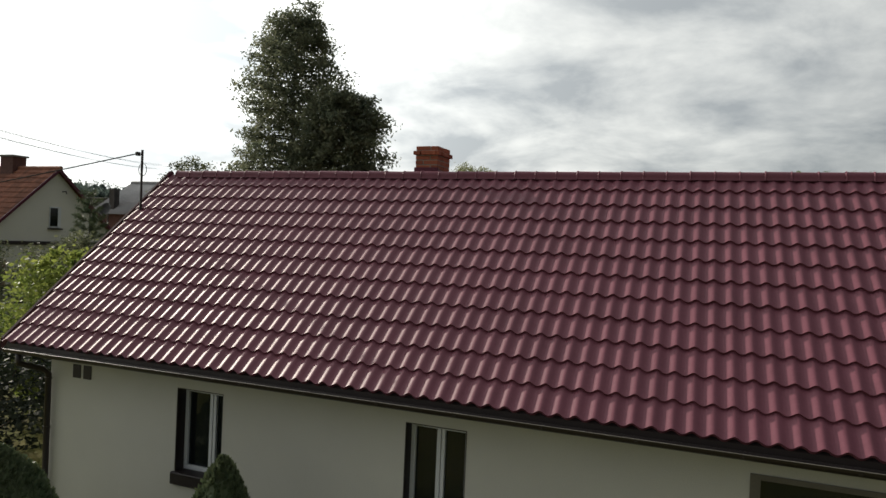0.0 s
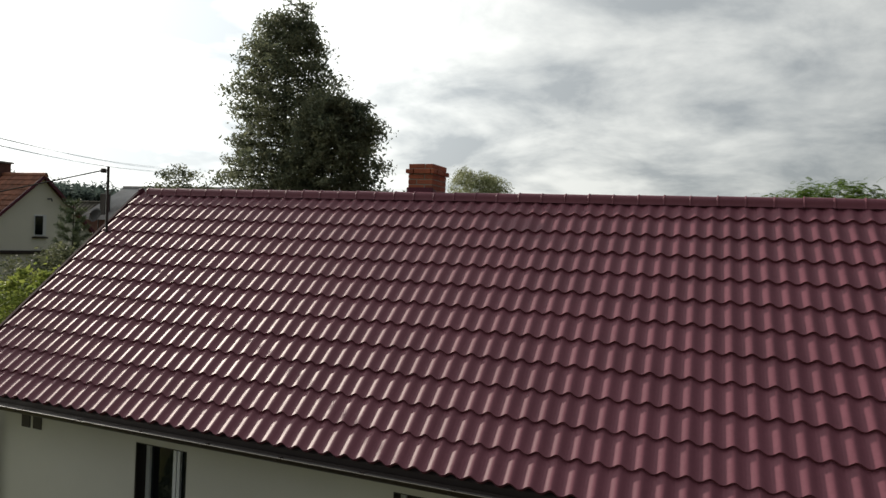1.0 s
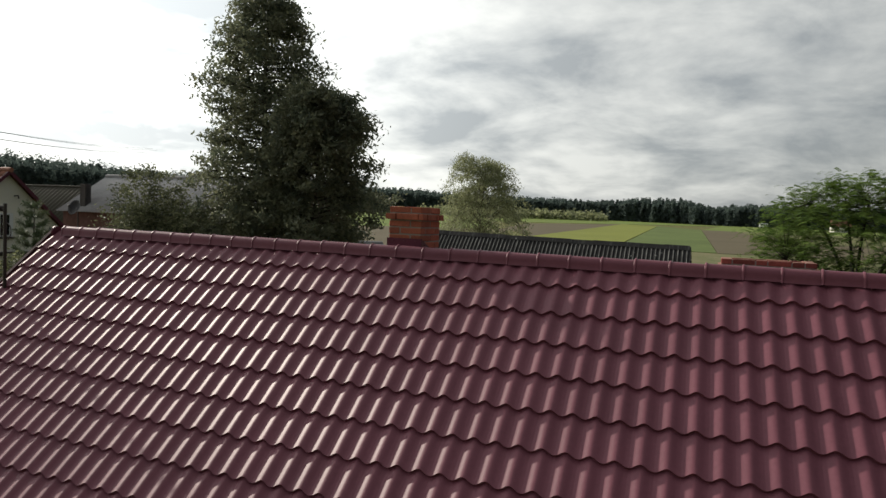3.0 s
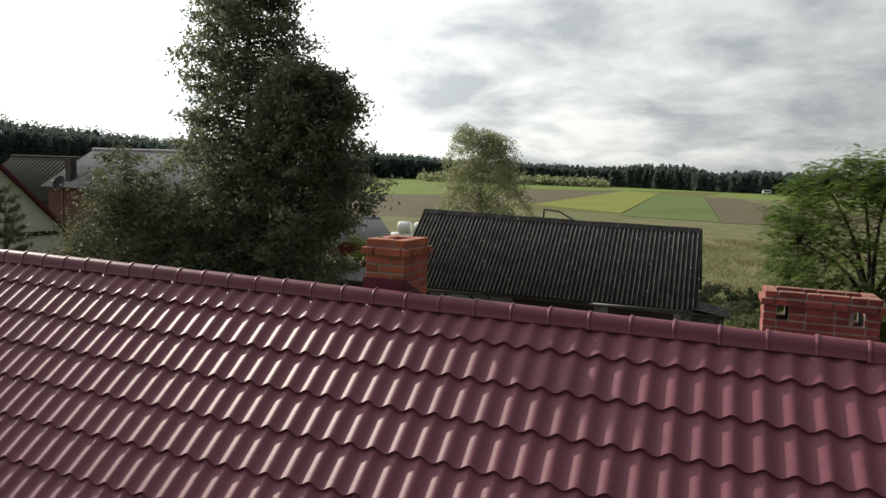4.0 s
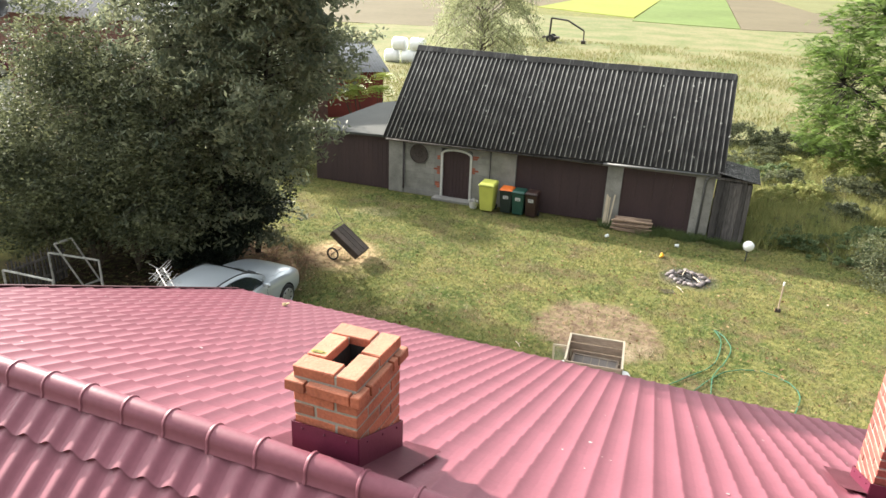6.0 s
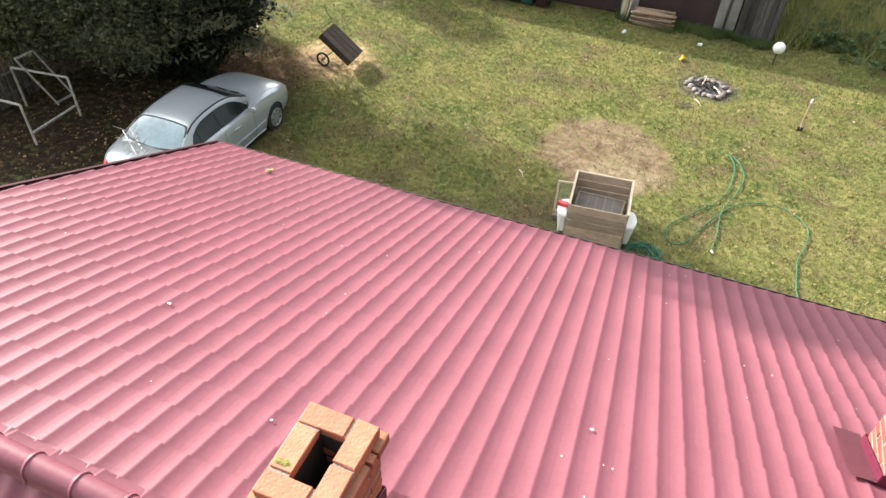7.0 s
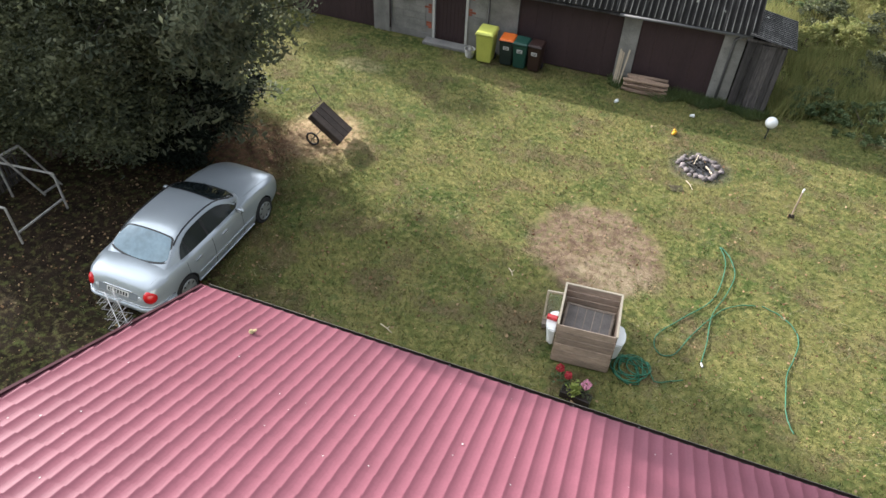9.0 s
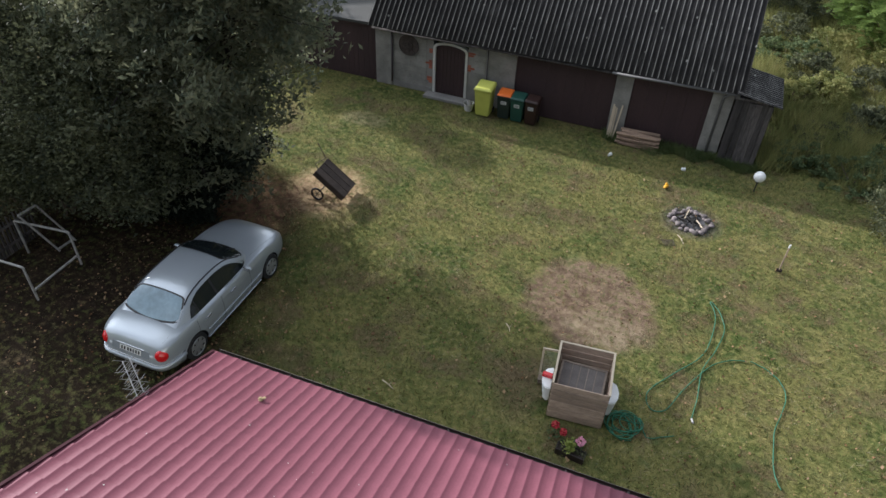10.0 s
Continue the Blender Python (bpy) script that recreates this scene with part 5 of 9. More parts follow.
def feathery_tree(x, y, h, r, seed):
    """A short dark trunk forking into arched limbs, with boughs of long feathered leaves that leave gaps between them."""
    rng = np.random.default_rng(seed)
    t = empty("tree", x, y, 0)
    tagged(t, "light green feathery-leaved tree standing in the weeds", "tree")
    bm = bmesh.new()
    fork = Vector((0.05, -0.05, 1.7))
    tube(bm, [(0, 0, 0), (0.04, 0.02, 0.9), fork], 0.26, 9, r_end=0.19)
    part("trunk", bm, M_DARKBARK, t, smooth=True)
    joints = []
    for i in range(8):
        az = i * math.tau / 8 + rng.normal() * 0.2
        reach, up = (0.72 * r, 0.30 * h) if i % 2 else (0.45 * r, 0.60 * h)
        end = fork + Vector((math.cos(az) * reach, math.sin(az) * reach, up))
        mid = fork.lerp(end, 0.5) + Vector((rng.normal() * 0.25, rng.normal() * 0.25, 0.35))
        pts = spline([tuple(fork), tuple(mid), tuple(end)], 5)
        bm = bmesh.new()
        tube(bm, pts, 0.12, 6, r_end=0.03)
        part("limb", bm, M_DARKBARK, t, smooth=True)
        joints += pts[2:]
    bm = bmesh.new()
    pos, ax, ay = [], [], []
    for i in range(700):
        d = Vector((rng.normal(), rng.normal(), rng.normal() * 0.9 + 0.25)).normalized()
        q = rng.uniform(0.5, 1.0) ** 0.6
        p = Vector((d.x * r * q, d.y * r * q, 0.47 * h + d.z * 0.50 * h * q))
        p.z = max(0.8, p.z)
        j = min(joints, key=lambda a: (a - p).length)
        tube(bm, [j, j.lerp(p, 0.5) + Vector((0, 0, 0.12)), p], 0.017, 4, caps=False, r_end=0.005)
        for k in range(14):
            az = rng.uniform(0, math.tau)
            u = Vector((math.cos(az), math.sin(az), rng.uniform(-0.1, 0.6)))
            side = Vector((-math.sin(az), math.cos(az), rng.normal() * 0.25)).normalized()
            root = p + Vector((rng.normal() * 0.30, rng.normal() * 0.30, rng.normal() * 0.16))
            ln = rng.uniform(0.28, 0.48)
            for m in range(1, 9):
                s = m / 8 * ln
                c = root + u * s - Vector((0, 0, 1.3 * s * s))
                for sg in (-1, 1):
                    pos.append(tuple(c + side * (sg * 0.05)))
                    ax.append(tuple(side * (sg * 0.066) + u * 0.015))
                    ay.append(tuple(u * 0.032 - Vector((0, 0, 0.03 * s))))
    part("branchwork", bm, M_DARKBARK, t)
    crown = quads_ob("crown", np.array(pos), np.array(ax), np.array(ay), M_LOCUST, t)
    crown["kind"] = "stuff"


# the tall pointed tree and its neighbour beside the yard
def prof_a(f):
    return float(np.interp(f, [0, 0.12, 0.3, 0.5, 0.72, 0.88, 1.0], [1.5, 2.2, 2.55, 2.4, 2.1, 1.65, 0.7]))


def prof_b(f):
    return float(np.interp(f, [0, 0.3, 0.5, 0.63, 0.75, 0.92, 1.0], [1.0, 1.7, 2.6, 2.45, 1.85, 1.3, 0.6]))


# the dark bark stands in for deep shade on these two trunks
tree("tree", -14.15, 22.75, 13.2, prof_a, 3, M_LEAF, lean=(-0.22, 0.0), clear=((-12.5, 2.6), (-11.2, 4.2)), hang=0.7, aspect=0.38, bark=M_DARKBARK, leaf=0.085, per=36, limbs=150, first=0.09, clump=0.19, droop=0.22, rise=0.22, trunk_r=0.22, twigs=10, spread=0.30,
     label="tall pointed dark-leaved tree at the edge of the yard")
tree("tree", -13.9, 24.0, 9.6, prof_b, 8, M_LEAF, clear=((-12.2, 3.2), (-11.0, 5.0)), hang=0.7, aspect=0.38, bark=M_DARKBARK, leaf=0.085, per=38, limbs=110, first=0.36, clump=0.18, droop=0.15, rise=0.3, trunk_r=0.09, lean=(2.6, -2.5), twigs=10, spread=0.30,
     label="dark round-headed tree beside the taller one")
shrub("shrub", -17.2, 21.2, [(0, 0, 3.4, 2.3, 1.8, 2.6), (-1.2, -0.9, 2.4, 1.5, 1.2, 1.9), (-0.2, -0.2, 5.7, 1.2, 0.9, 1.3), (2.0, 0.2, 3.2, 1.8, 1.6, 2.5)], 12, M_LEAFB, 0.055, 90000, "large olive-leaved bush with brown-tipped leaves beside the trees", "bush")
# added past the large bush to shade the soil beside the house
shrub("shrub", -20.4, 18.4, [(0, 0, 2.1, 1.5, 1.6, 2.1), (-1.2, -1.6, 1.8, 1.4, 1.4, 1.9)], 14, M_LEAFB, 0.07, 12000, "olive bush growing behind the picket fence", "bush")
# out of sight; added to keep low sun off the ground below the trees
shrub("shrub", -18.6, 24.2, [(0, 0, 1.3, 1.7, 1.2, 1.4), (1.9, 1.0, 1.2, 1.3, 1.0, 1.3), (-2.0, -1.2, 1.3, 1.6, 1.2, 1.5)], 15, M_SHADELEAF, 0.06, 24000, "unseen dark thicket added behind the trees to block sun", "bush")
shrub("shrub", -15.0, 22.6, [(0.2, 0.3, 1.6, 1.7, 1.0, 1.5), (-1.6, 0.4, 1.8, 1.6, 1.0, 1.7), (1.5, 0.6, 2.45, 1.2, 0.9, 1.2)], 13, M_SHADELEAF, 0.06, 30000, "dense undergrowth below the trees, coloured near black for shade", "bush")
tree("tree", -18.7, 32.0, 4.9, lambda f: 1.3 * (1 - 0.5 * max(0, f - 0.4) / 0.6), 9, M_LEAFB, leaf=0.075, per=44, limbs=50, first=0.15, clump=0.20, droop=0.2, rise=0.3, trunk_r=0.1, twigs=8, spread=0.3,
     label="small olive-leaved tree beyond the lean-to")
# added dark shoots covering the trunk foot, which deep shade would hide
shrub("shrub", -14.15, 22.3, [(0, 0, 0.85, 0.8, 0.5, 0.9), (-0.9, -0.1, 1.0, 0.9, 0.6, 1.0)], 16, M_SHADELEAF, 0.06, 12000, "dark shoots added to hide the shaded foot of the trees", "bush")
# grey-green weeping tree behind the shed
tree("tree", -16.9, 52.0, 9.7, lambda f: 4.0 * (0.85 if f < 0.2 else 1.0) * (1 - 0.55 * max(0, f - 0.5) / 0.5), 21, M_BIRCH, leaf=0.10, per=26, limbs=170, first=0.06, clump=0.24, droop=1.25, rise=1.5, trunk_r=0.16, aspect=0.3, twigs=9, spread=0.3,
     label="feathery grey-green weeping tree beyond the shed")
# light green tree by the meadow
feathery_tree(5.5, 41.5, 9.1, 4.9, 31)
shrub("shrub", 3.4, 29.3, [(0, 0, 0.9, 1.2, 1.2, 1.0), (1.4, -0.8, 1.3, 1.3, 1.2, 1.3)], 33, M_LEAFB, 0.036, 18000, "sprawling bush with small pale leaves at the lawn's edge", "bush")
for k, (wx, wy, wr, wh) in enumerate(((0.6, 32.2, 0.9, 0.45), (2.2, 31.6, 1.2, 0.55), (3.6, 32.6, 1.3, 0.75), (0.2, 39.6, 1.4, 0.8), (2.0, 40.9, 1.6, 1.0), (1.4, 33.9, 1.0, 0.45), (5.5, 33.5, 1.5, 0.9), (-0.3, 41.4, 1.2, 1.0), (1.5, 36.8, 1.0, 0.9), (3.2, 37.5, 1.2, 1.1), (0.4, 36.2, 0.8, 0.7), (2.7, 35.2, 0.9, 0.7), (4.0, 39.5, 1.4, 1.2), (0.9, 38.2, 0.9, 0.9))):
    shrub("shrub", wx, wy, [(0, 0, wh * 0.55, wr, wr * 0.9, wh * 0.6), (0.4 * wr, 0.3, wh * 0.8, wr * 0.5, wr * 0.5, wh * 0.5)], 80 + k, M_LEAFR if k < 4 else (M_WEED, M_LEAFB)[k % 2], 0.05, 6500, "low rank bush in the rough grass by the shed", "bush", stems=5)
for k, (wx, wy, wr, wh) in enumerate(((-0.9, 45.6, 1.3, 1.5), (1.2, 44.9, 1.5, 1.3), (3.2, 45.2, 1.4, 1.2))):
    shrub("shrub", wx, wy, [(0, 0, wh * 0.5, wr, wr * 0.8, wh * 0.55), (-0.5 * wr, 0.2, wh * 0.75, wr * 0.5, wr * 0.5, wh * 0.45)], 120 + k, M_LEAFB, 0.05, 9000, "dark scrubby bush at the edge of the stubble field", "bush", stems=6)
# shrubs at the front corner of the house
shrub("shrub", -13.2, 12.6, [(0, 0, 2.0, 1.5, 1.3, 1.9), (-1.8, 0.8, 1.6, 1.4, 1.2, 1.6), (0.2, -0.3, 3.2, 0.8, 0.8, 0.7)], 41, M_LEAFY, 0.075, 12000, "bright yellow-green shrub beside the house gable", "bush")
shrub("shrub", -12.0, 9.6, [(0, 0, 1.3, 1.9, 1.4, 1.2), (-2.4, 0.8, 1.2, 1.6, 1.4, 1.2)], 42, M_SHADELEAF, 0.07, 11000, "hedge-like bush beyond the house corner, darkened for shade", "bush")


def thuja(x, y, h, r, seed, label):
    """A clipped conical conifer of many small upright sprays."""
    rng = np.random.default_rng(seed)
    t = empty("thuja", x, y, 0)
    tagged(t, label, "shrub")
    bm = bmesh.new()
    tube(bm, [(0, 0, 0), (0, 0, h * 0.9)], 0.05, 6, r_end=0.01)
    part("trunk", bm, M_BARK, t)
    n = int(9000 * r)
    f = rng.uniform(0, 1, n) ** 0.8
    az = rng.uniform(0, math.tau, n)
    rad = r * (1 - f ** 2.2) ** 0.75 * (1 + 0.07 * np.sin(az * 5 + f * 9)) * rng.uniform(0.86, 1.04, n)
    pos = np.stack([rad * np.cos(az), rad * np.sin(az), h * (0.04 + 0.96 * f)], 1)
    ax = np.stack([np.cos(az) * 0.4, np.sin(az) * 0.4, np.ones(n)], 1) + rng.normal(size=(n, 3)) * 0.35
    ax /= np.linalg.norm(ax, axis=1)[:, None]
    ay = np.cross(ax, rng.normal(size=(n, 3)))
    ay /= np.linalg.norm(ay, axis=1)[:, None]
    s = rng.uniform(0.02, 0.045, n)[:, None]
    cr = quads_ob("foliage", pos, ax * s, ay * s * 0.5, M_PINE, t)
    cr["kind"] = "stuff"
    bm = bmesh.new()
    prof = [(0.92 * r * (1 - g ** 2.2) ** 0.75, h * (0.04 + 0.95 * g)) for g in [i / 10 for i in range(11)]]
    rings = [[bm.verts.new((max(0.005, a) * math.cos(k * math.tau / 14), max(0.005, a) * math.sin(k * math.tau / 14), b_)) for k in range(14)] for a, b_ in prof]
    for a, b_ in zip(rings, rings[1:]):
        for k in range(14):
            bm.faces.new((a[k], a[(k + 1) % 14], b_[(k + 1) % 14], b_[k]))
    part("inner_foliage", bm, M_PINE, t)


thuja(-3.78, 6.5, 2.16, 0.52, 51, "clipped dark green conical thuja before the house wall")
thuja(-6.55, 6.0, 2.02, 1.0, 52, "broad dark green clipped conifer beside the path")


def pine(x, y, h, seed, label):
    rng = np.random.default_rng(seed)
    t = empty("pine", x, y, 0)
    tagged(t, label, "tree")
    bm = bmesh.new()
    tube(bm, [(0, 0, 0), (0.05, 0, h * 0.5), (0, 0.03, h)], 0.08, 7, r_end=0.012)
    part("trunk", bm, M_BARK, t)
    bm = bmesh.new()
    pos, dirs = [], []
    for w in range(int(h / 0.34)):
        z = 0.5 + w * 0.34
        ln = (h - z) * 0.21 + 0.30
        for k in range(5):
            az = k * math.tau / 5 + w * 1.1 + rng.normal() * 0.2
            e = Vector((math.cos(az) * ln, math.sin(az) * ln, ln * 0.5))
            p0 = Vector((0, 0, z))
            tube(bm, [p0, p0 + e * 0.6 - Vector((0, 0, 0.05)), p0 + e], 0.016, 4, caps=False, r_end=0.006)
            for s in np.linspace(0.25, 1.0, int(22 * ln)):
                q = p0 + e * s - Vector((0, 0, 0.05 * math.sin(s * 3)))
                for _ in range(15):
                    pos.append(tuple(q))
                    d = Vector((rng.normal(), rng.normal(), rng.normal())).normalized() * 0.8 + e.normalized() * 0.6
                    dirs.append(tuple(d.normalized()))
    part("branchwork", bm, M_BARK, t)
    pos, dirs = np.array(pos), np.array(dirs)
    s = rng.uniform(0.055, 0.10, len(pos))[:, None]
    ay = np.cross(dirs, rng.normal(size=pos.shape))
    ay /= np.linalg.norm(ay, axis=1)[:, None]
    nd = quads_ob("needles", pos + dirs * s, dirs * s, ay * 0.010, M_PINE, t)
    nd["kind"] = "stuff"


pine(-22.1, 20.6, 5.6, 61, "young pine with upturned shoots before the neighbouring house")
pine(-22.9, 17.2, 3.5, 62, "small young pine beside the neighbouring house")


def sumac(x, y, z0, seed):
    """A low shrub of long leaves rising in fans."""
    rng = np.random.default_rng(seed)
    t = empty("sumac", x, y, 0)
    tagged(t, "yellow-green sumac shrub with fans of long leaves", "shrub")
    bm = bmesh.new()
    pos, ax, ay = [], [], []
    for s in range(9):
        bx, by, bz = rng.uniform(-1.7, 1.7), rng.uniform(-0.6, 0.6), rng.uniform(1.7, 3.0)
        tube(bm, [(bx * 0.5, by * 0.5, 0), (bx * 0.9, by, bz * 0.6), (bx, by, bz)], 0.03, 5, r_end=0.012)
        for k in range(15):
            az = k * 2.4 + rng.normal() * 0.2
            d = Vector((math.cos(az), math.sin(az), 1.15))
            for j in range(1, 9):
                p = Vector((bx, by, bz)) + d * (0.095 * j) - Vector((0, 0, 0.016 * j * j))
                side = Vector((-d.y, d.x, -0.2)).normalized()
                for sg in (-1, 1):
                    pos.append(tuple(p + side * sg * 0.09))
                    ax.append(tuple(side * sg * 0.10 + d * 0.02))
                    ay.append(tuple(d.normalized() * 0.028))
    part("stemwork", bm, M_BARK, t)
    lv = quads_ob("leaves", np.array(pos), np.array(ax), np.array(ay), M_SUMAC, t)
    lv["kind"] = "stuff"


M_SUMAC = leaf_mat("sumac_leaves", (0.16, 0.24, 0.05), (0.34, 0.34, 0.09))
sumac(-18.6, 40.0, 0, 71)


def blades(name, label, n, sampler, length, width, material, seed, lean=0.5):
    """Single grass blades, thin triangles, in one mesh."""
    rng = np.random.default_rng(seed)
    x, y = sampler(rng, n)
    n = len(x)
    h = length * rng.uniform(0.5, 1.3, n)
    az = rng.uniform(0, math.tau, n)
    la = rng.uniform(0, math.tau, n)
    z = np.array([ground_z(a, b_) for a, b_ in zip(x, y)])
    base = np.stack([x, y, z - 0.005], 1)
    side = np.stack([np.cos(az), np.sin(az), 0 * az], 1) * (width * rng.uniform(0.6, 1.3, n))[:, None]
    tip = base + np.stack([np.cos(la) * lean * h, np.sin(la) * lean * h, h], 1)
    v = np.stack([base - side, base + side, tip], 1)
    me = bpy.data.meshes.new(name)
    me.vertices.add(n * 3)
    me.vertices.foreach_set("co", v.reshape(-1))
    me.loops.add(n * 3)
    me.loops.foreach_set("vertex_index", np.arange(n * 3, dtype=np.int32))
    me.polygons.add(n)
    me.polygons.foreach_set("loop_start", np.arange(0, n * 3, 3, dtype=np.int32))
    me.update(calc_edges=True)
    me.validate()
    me.materials.append(material)
    return tagged(new(name, me), label, "grass", kind="stuff")


def noise_field(x, y):
    return np.sin(x * 1.3 + 0.7 * np.sin(y * 0.9)) * np.cos(y * 1.1 + 0.6 * np.sin(x * 0.7))


BARE = ((-14.0, 16.8, 4.4, 3.4), (-3.85, 23.55, 1.45, 1.55), (-11.75, 24.85, 1.05, 1.15), (-15.5, 21.0, 4.0, 3.8), (-2.02, 27.75, 0.6, 0.55))


def lawn_sampler(x0, x1, y0, y1, keep=0.12):
    def f(rng, n):
        x, y = rng.uniform(x0, x1, n), rng.uniform(y0, y1, n)
        ok = np.ones(n, bool)
        for cx, cy, rx, ry in BARE:
            d = ((x - cx) / rx) ** 2 + ((y - cy) / ry) ** 2
            ok &= (d > 1.0 + 0.25 * np.sin(x * 5 + y * 3)) | (rng.uniform(size=n) < keep)
        ok &= ~((x > -13.4) & (x < -1.6) & (y > 31.45)) & ~((x > -16.7) & (x < -13.4) & (y > 31.5))
        ok &= ~((x > WALL_L) & (x < WALL_Rt) & (y > WALL_F) & (y < WALL_R))
        return x[ok], y[ok]
    return f


M_TUFT = leaf_mat("tuft_blades", (0.062, 0.108, 0.040), (0.15, 0.18, 0.065), 0.35)
M_STRAW = leaf_mat("straw", (0.15, 0.13, 0.07), (0.36, 0.32, 0.20), 0.2)


def tuft_sampler(x0, x1, y0, y1, freq):
    """Grass gathered in irregular clumps."""
    inner = lawn_sampler(x0, x1, y0, y1, 0.4)

    def f(rng, n):
        x, y = inner(rng, n)
        w = noise_field(x * freq + 3, y * freq) + 0.6 * noise_field(y * freq * 2.3, x * freq * 1.9 + 5)
        ok = w > rng.uniform(-0.5, 1.2, len(x))
        return x[ok], y[ok]
    return f


M_BLADE = blade_mat("lawn_blades", 0.38, 1.95)
M_DRY = leaf_mat("dry_stalks", (0.115, 0.135, 0.038), (0.26, 0.225, 0.10), 0.3)
blades("lawn_grass", "short patchy lawn grass of the yard", 230000, lawn_sampler(-19, 8, 16.0, 33), 0.06, 0.009, M_BLADE, 91, 1.0)
blades("lawn_tufts", "longer tufts of fresh green grass in the lawn", 50000, tuft_sampler(-13, 6, 17.3, 31.2, 2.3), 0.10, 0.007, M_TUFT, 98, 0.7)
blades("lawn_straw", "dry straw lying in the thin lawn", 34000, tuft_sampler(-13, 6, 17.3, 31.2, 1.1), 0.06, 0.005, M_STRAW, 99, 2.2)
blades("lawn_grass", "short lawn grass before the house", 14000, lawn_sampler(-14, 4, 4.0, 9), 0.06, 0.007, M_BLADE, 92, 0.9)


def rough_sampler(rng, n):
    x, y = rng.uniform(-1.2, 14, n), rng.uniform(31.2, 47, n)
    ok = noise_field(x, y) > rng.uniform(-0.6, 0.5, n)
    ok &= ~((x < -0.5) & (y < 33.3))
    return x[ok], y[ok]


blades("rough_grass", "tall rank grass and weeds beside the shed", 120000, rough_sampler, 0.68, 0.016, M_WEED, 93, 0.5)
blades("rough_grass", "tall dry stalks among the weeds", 40000, rough_sampler, 0.8, 0.009, M_DRY, 94, 0.4)


def stubble_sampler(rng, n):
    x, y = rng.uniform(-30, 22, n), rng.uniform(46, 100, n)
    ok = noise_field(x * 0.35, y * 0.3) > rng.uniform(-0.8, 0.6, n)
    return x[ok], y[ok]


blades("stubble", "yellow weeds and stubble on the field behind the shed", 60000, stubble_sampler, 0.4, 0.035, M_DRY, 95, 0.6)


def edge_sampler(rng, n):
    x = rng.uniform(-5.2, -0.4, n)
    near = 31.42 - 0.75 * rng.uniform(0, 1, n) ** 1.8 * (0.55 + 0.45 * np.sin(x * 3.1) * np.cos(x * 1.7))
    y = np.where(x < -1.7, near, near - 0.2)
    return x, y


blades("edge_grass", "longer dark grass along the foot of the shed", 6500, edge_sampler, 0.22, 0.008, M_TUFT, 96, 0.7)


def fallen_leaves():
    rng = np.random.default_rng(97)
    n = 3000
    x = np.concatenate([rng.normal(-12.5, 3.0, n), rng.uniform(-9, 6, 5500)])
    y = np.concatenate([rng.normal(20.5, 2.6, n), rng.uniform(17.5, 30, 5500)])
    ok = ~((y < WALL_R + 0.1) & (x > WALL_L)) & (y < 30.8)
    x, y = x[ok], y[ok]
    n = len(x)
    pos = np.stack([x, y, rng.uniform(0.02, 0.06, n)], 1)
    ax, ay = leaf_axes(rng, n, 0.022, 0.7, 0.0, 0.25)
    big = np.clip(rng.lognormal(0, 0.35, n), 0.5, 2.0)[:, None]
    ax, ay = ax * big, ay * big
    tagged(quads_ob("fallen_leaves", pos, ax, ay, M_FALLEN), "scattered brown and yellow fallen leaves", "leaves", kind="stuff")


M_FALLEN = leaf_mat("fallen_leaf", (0.10, 0.038, 0.018), (0.33, 0.23, 0.12), 0.1)
fallen_leaves()

# ---- fields, forest and far things ----
def field(name, corners, material, level, label):
    """A strip of farmland following the rise of the ground."""
    (a, b_, c, d) = [Vector(p) for p in corners]
    lift = 0.03 + level * 0.4
    n = 14
    verts, faces = [], []
    for j in range(n + 1):
        for i in range(n + 1):
            u, v = i / n, j / n
            p = (a * (1 - u) + b_ * u) * (1 - v) + (d * (1 - u) + c * u) * v
            verts.append((p.x, p.y, ground_z(p.x, p.y) + lift))
    for j in range(n):
        for i in range(n):
            k = j * (n + 1) + i
            faces.append((k, k + 1, k + n + 2, k + n + 1))
    rim = [i for i in range(n + 1)] + [j * (n + 1) + n for j in range(1, n + 1)] + [n * (n + 1) + i for i in range(n - 1, -1, -1)] + [j * (n + 1) for j in range(n - 1, 0, -1)]
    o = len(verts)
    verts += [(verts[i][0], verts[i][1], verts[i][2] - lift - 0.25) for i in rim]
    m = len(rim)
    faces += [(rim[i], rim[(i + 1) % m], o + (i + 1) % m, o + i) for i in range(m)]
    tagged(raw_ob(name, verts, faces, material), label, "field", kind="structure")


M_FGREEN = mat("green_crop", (0.165, 0.215, 0.055), 0.95, vary=0.12, scale=0.05, fine=0.8, bump=0.0, spec=0.1)
M_FYELLOW = mat("yellow_green_crop", (0.205, 0.225, 0.05), 0.95, vary=0.12, scale=0.05, fine=0.8, bump=0.0, spec=0.1)
M_FDARK = mat("dark_green_crop", (0.13, 0.172, 0.055), 0.95, vary=0.2, scale=0.05, fine=0.8, bump=0.0, spec=0.1)
M_FSOIL = mat("bare_field", (0.135, 0.113, 0.072), 0.95, vary=0.15, scale=0.08, fine=1.0, bump=0.0, spec=0.1)
M_FPALE = mat("pale_green_crop", (0.165, 0.165, 0.075), 0.95, vary=0.2, scale=0.05, fine=0.8, bump=0.0, spec=0.1)
M_FSTUB = mat("stubble_field", (0.205, 0.175, 0.10), 0.95, vary=0.22, scale=0.22, fine=2.6, bump=0.0, spec=0.1, rgb2=(0.085, 0.115, 0.038))
# bluish grey-green leaves, the haze of distance mixed into their colour
M_FOREST2 = leaf_mat("far_forest_haze", (0.088, 0.118, 0.110), (0.112, 0.142, 0.122), 0.5, 0.9)

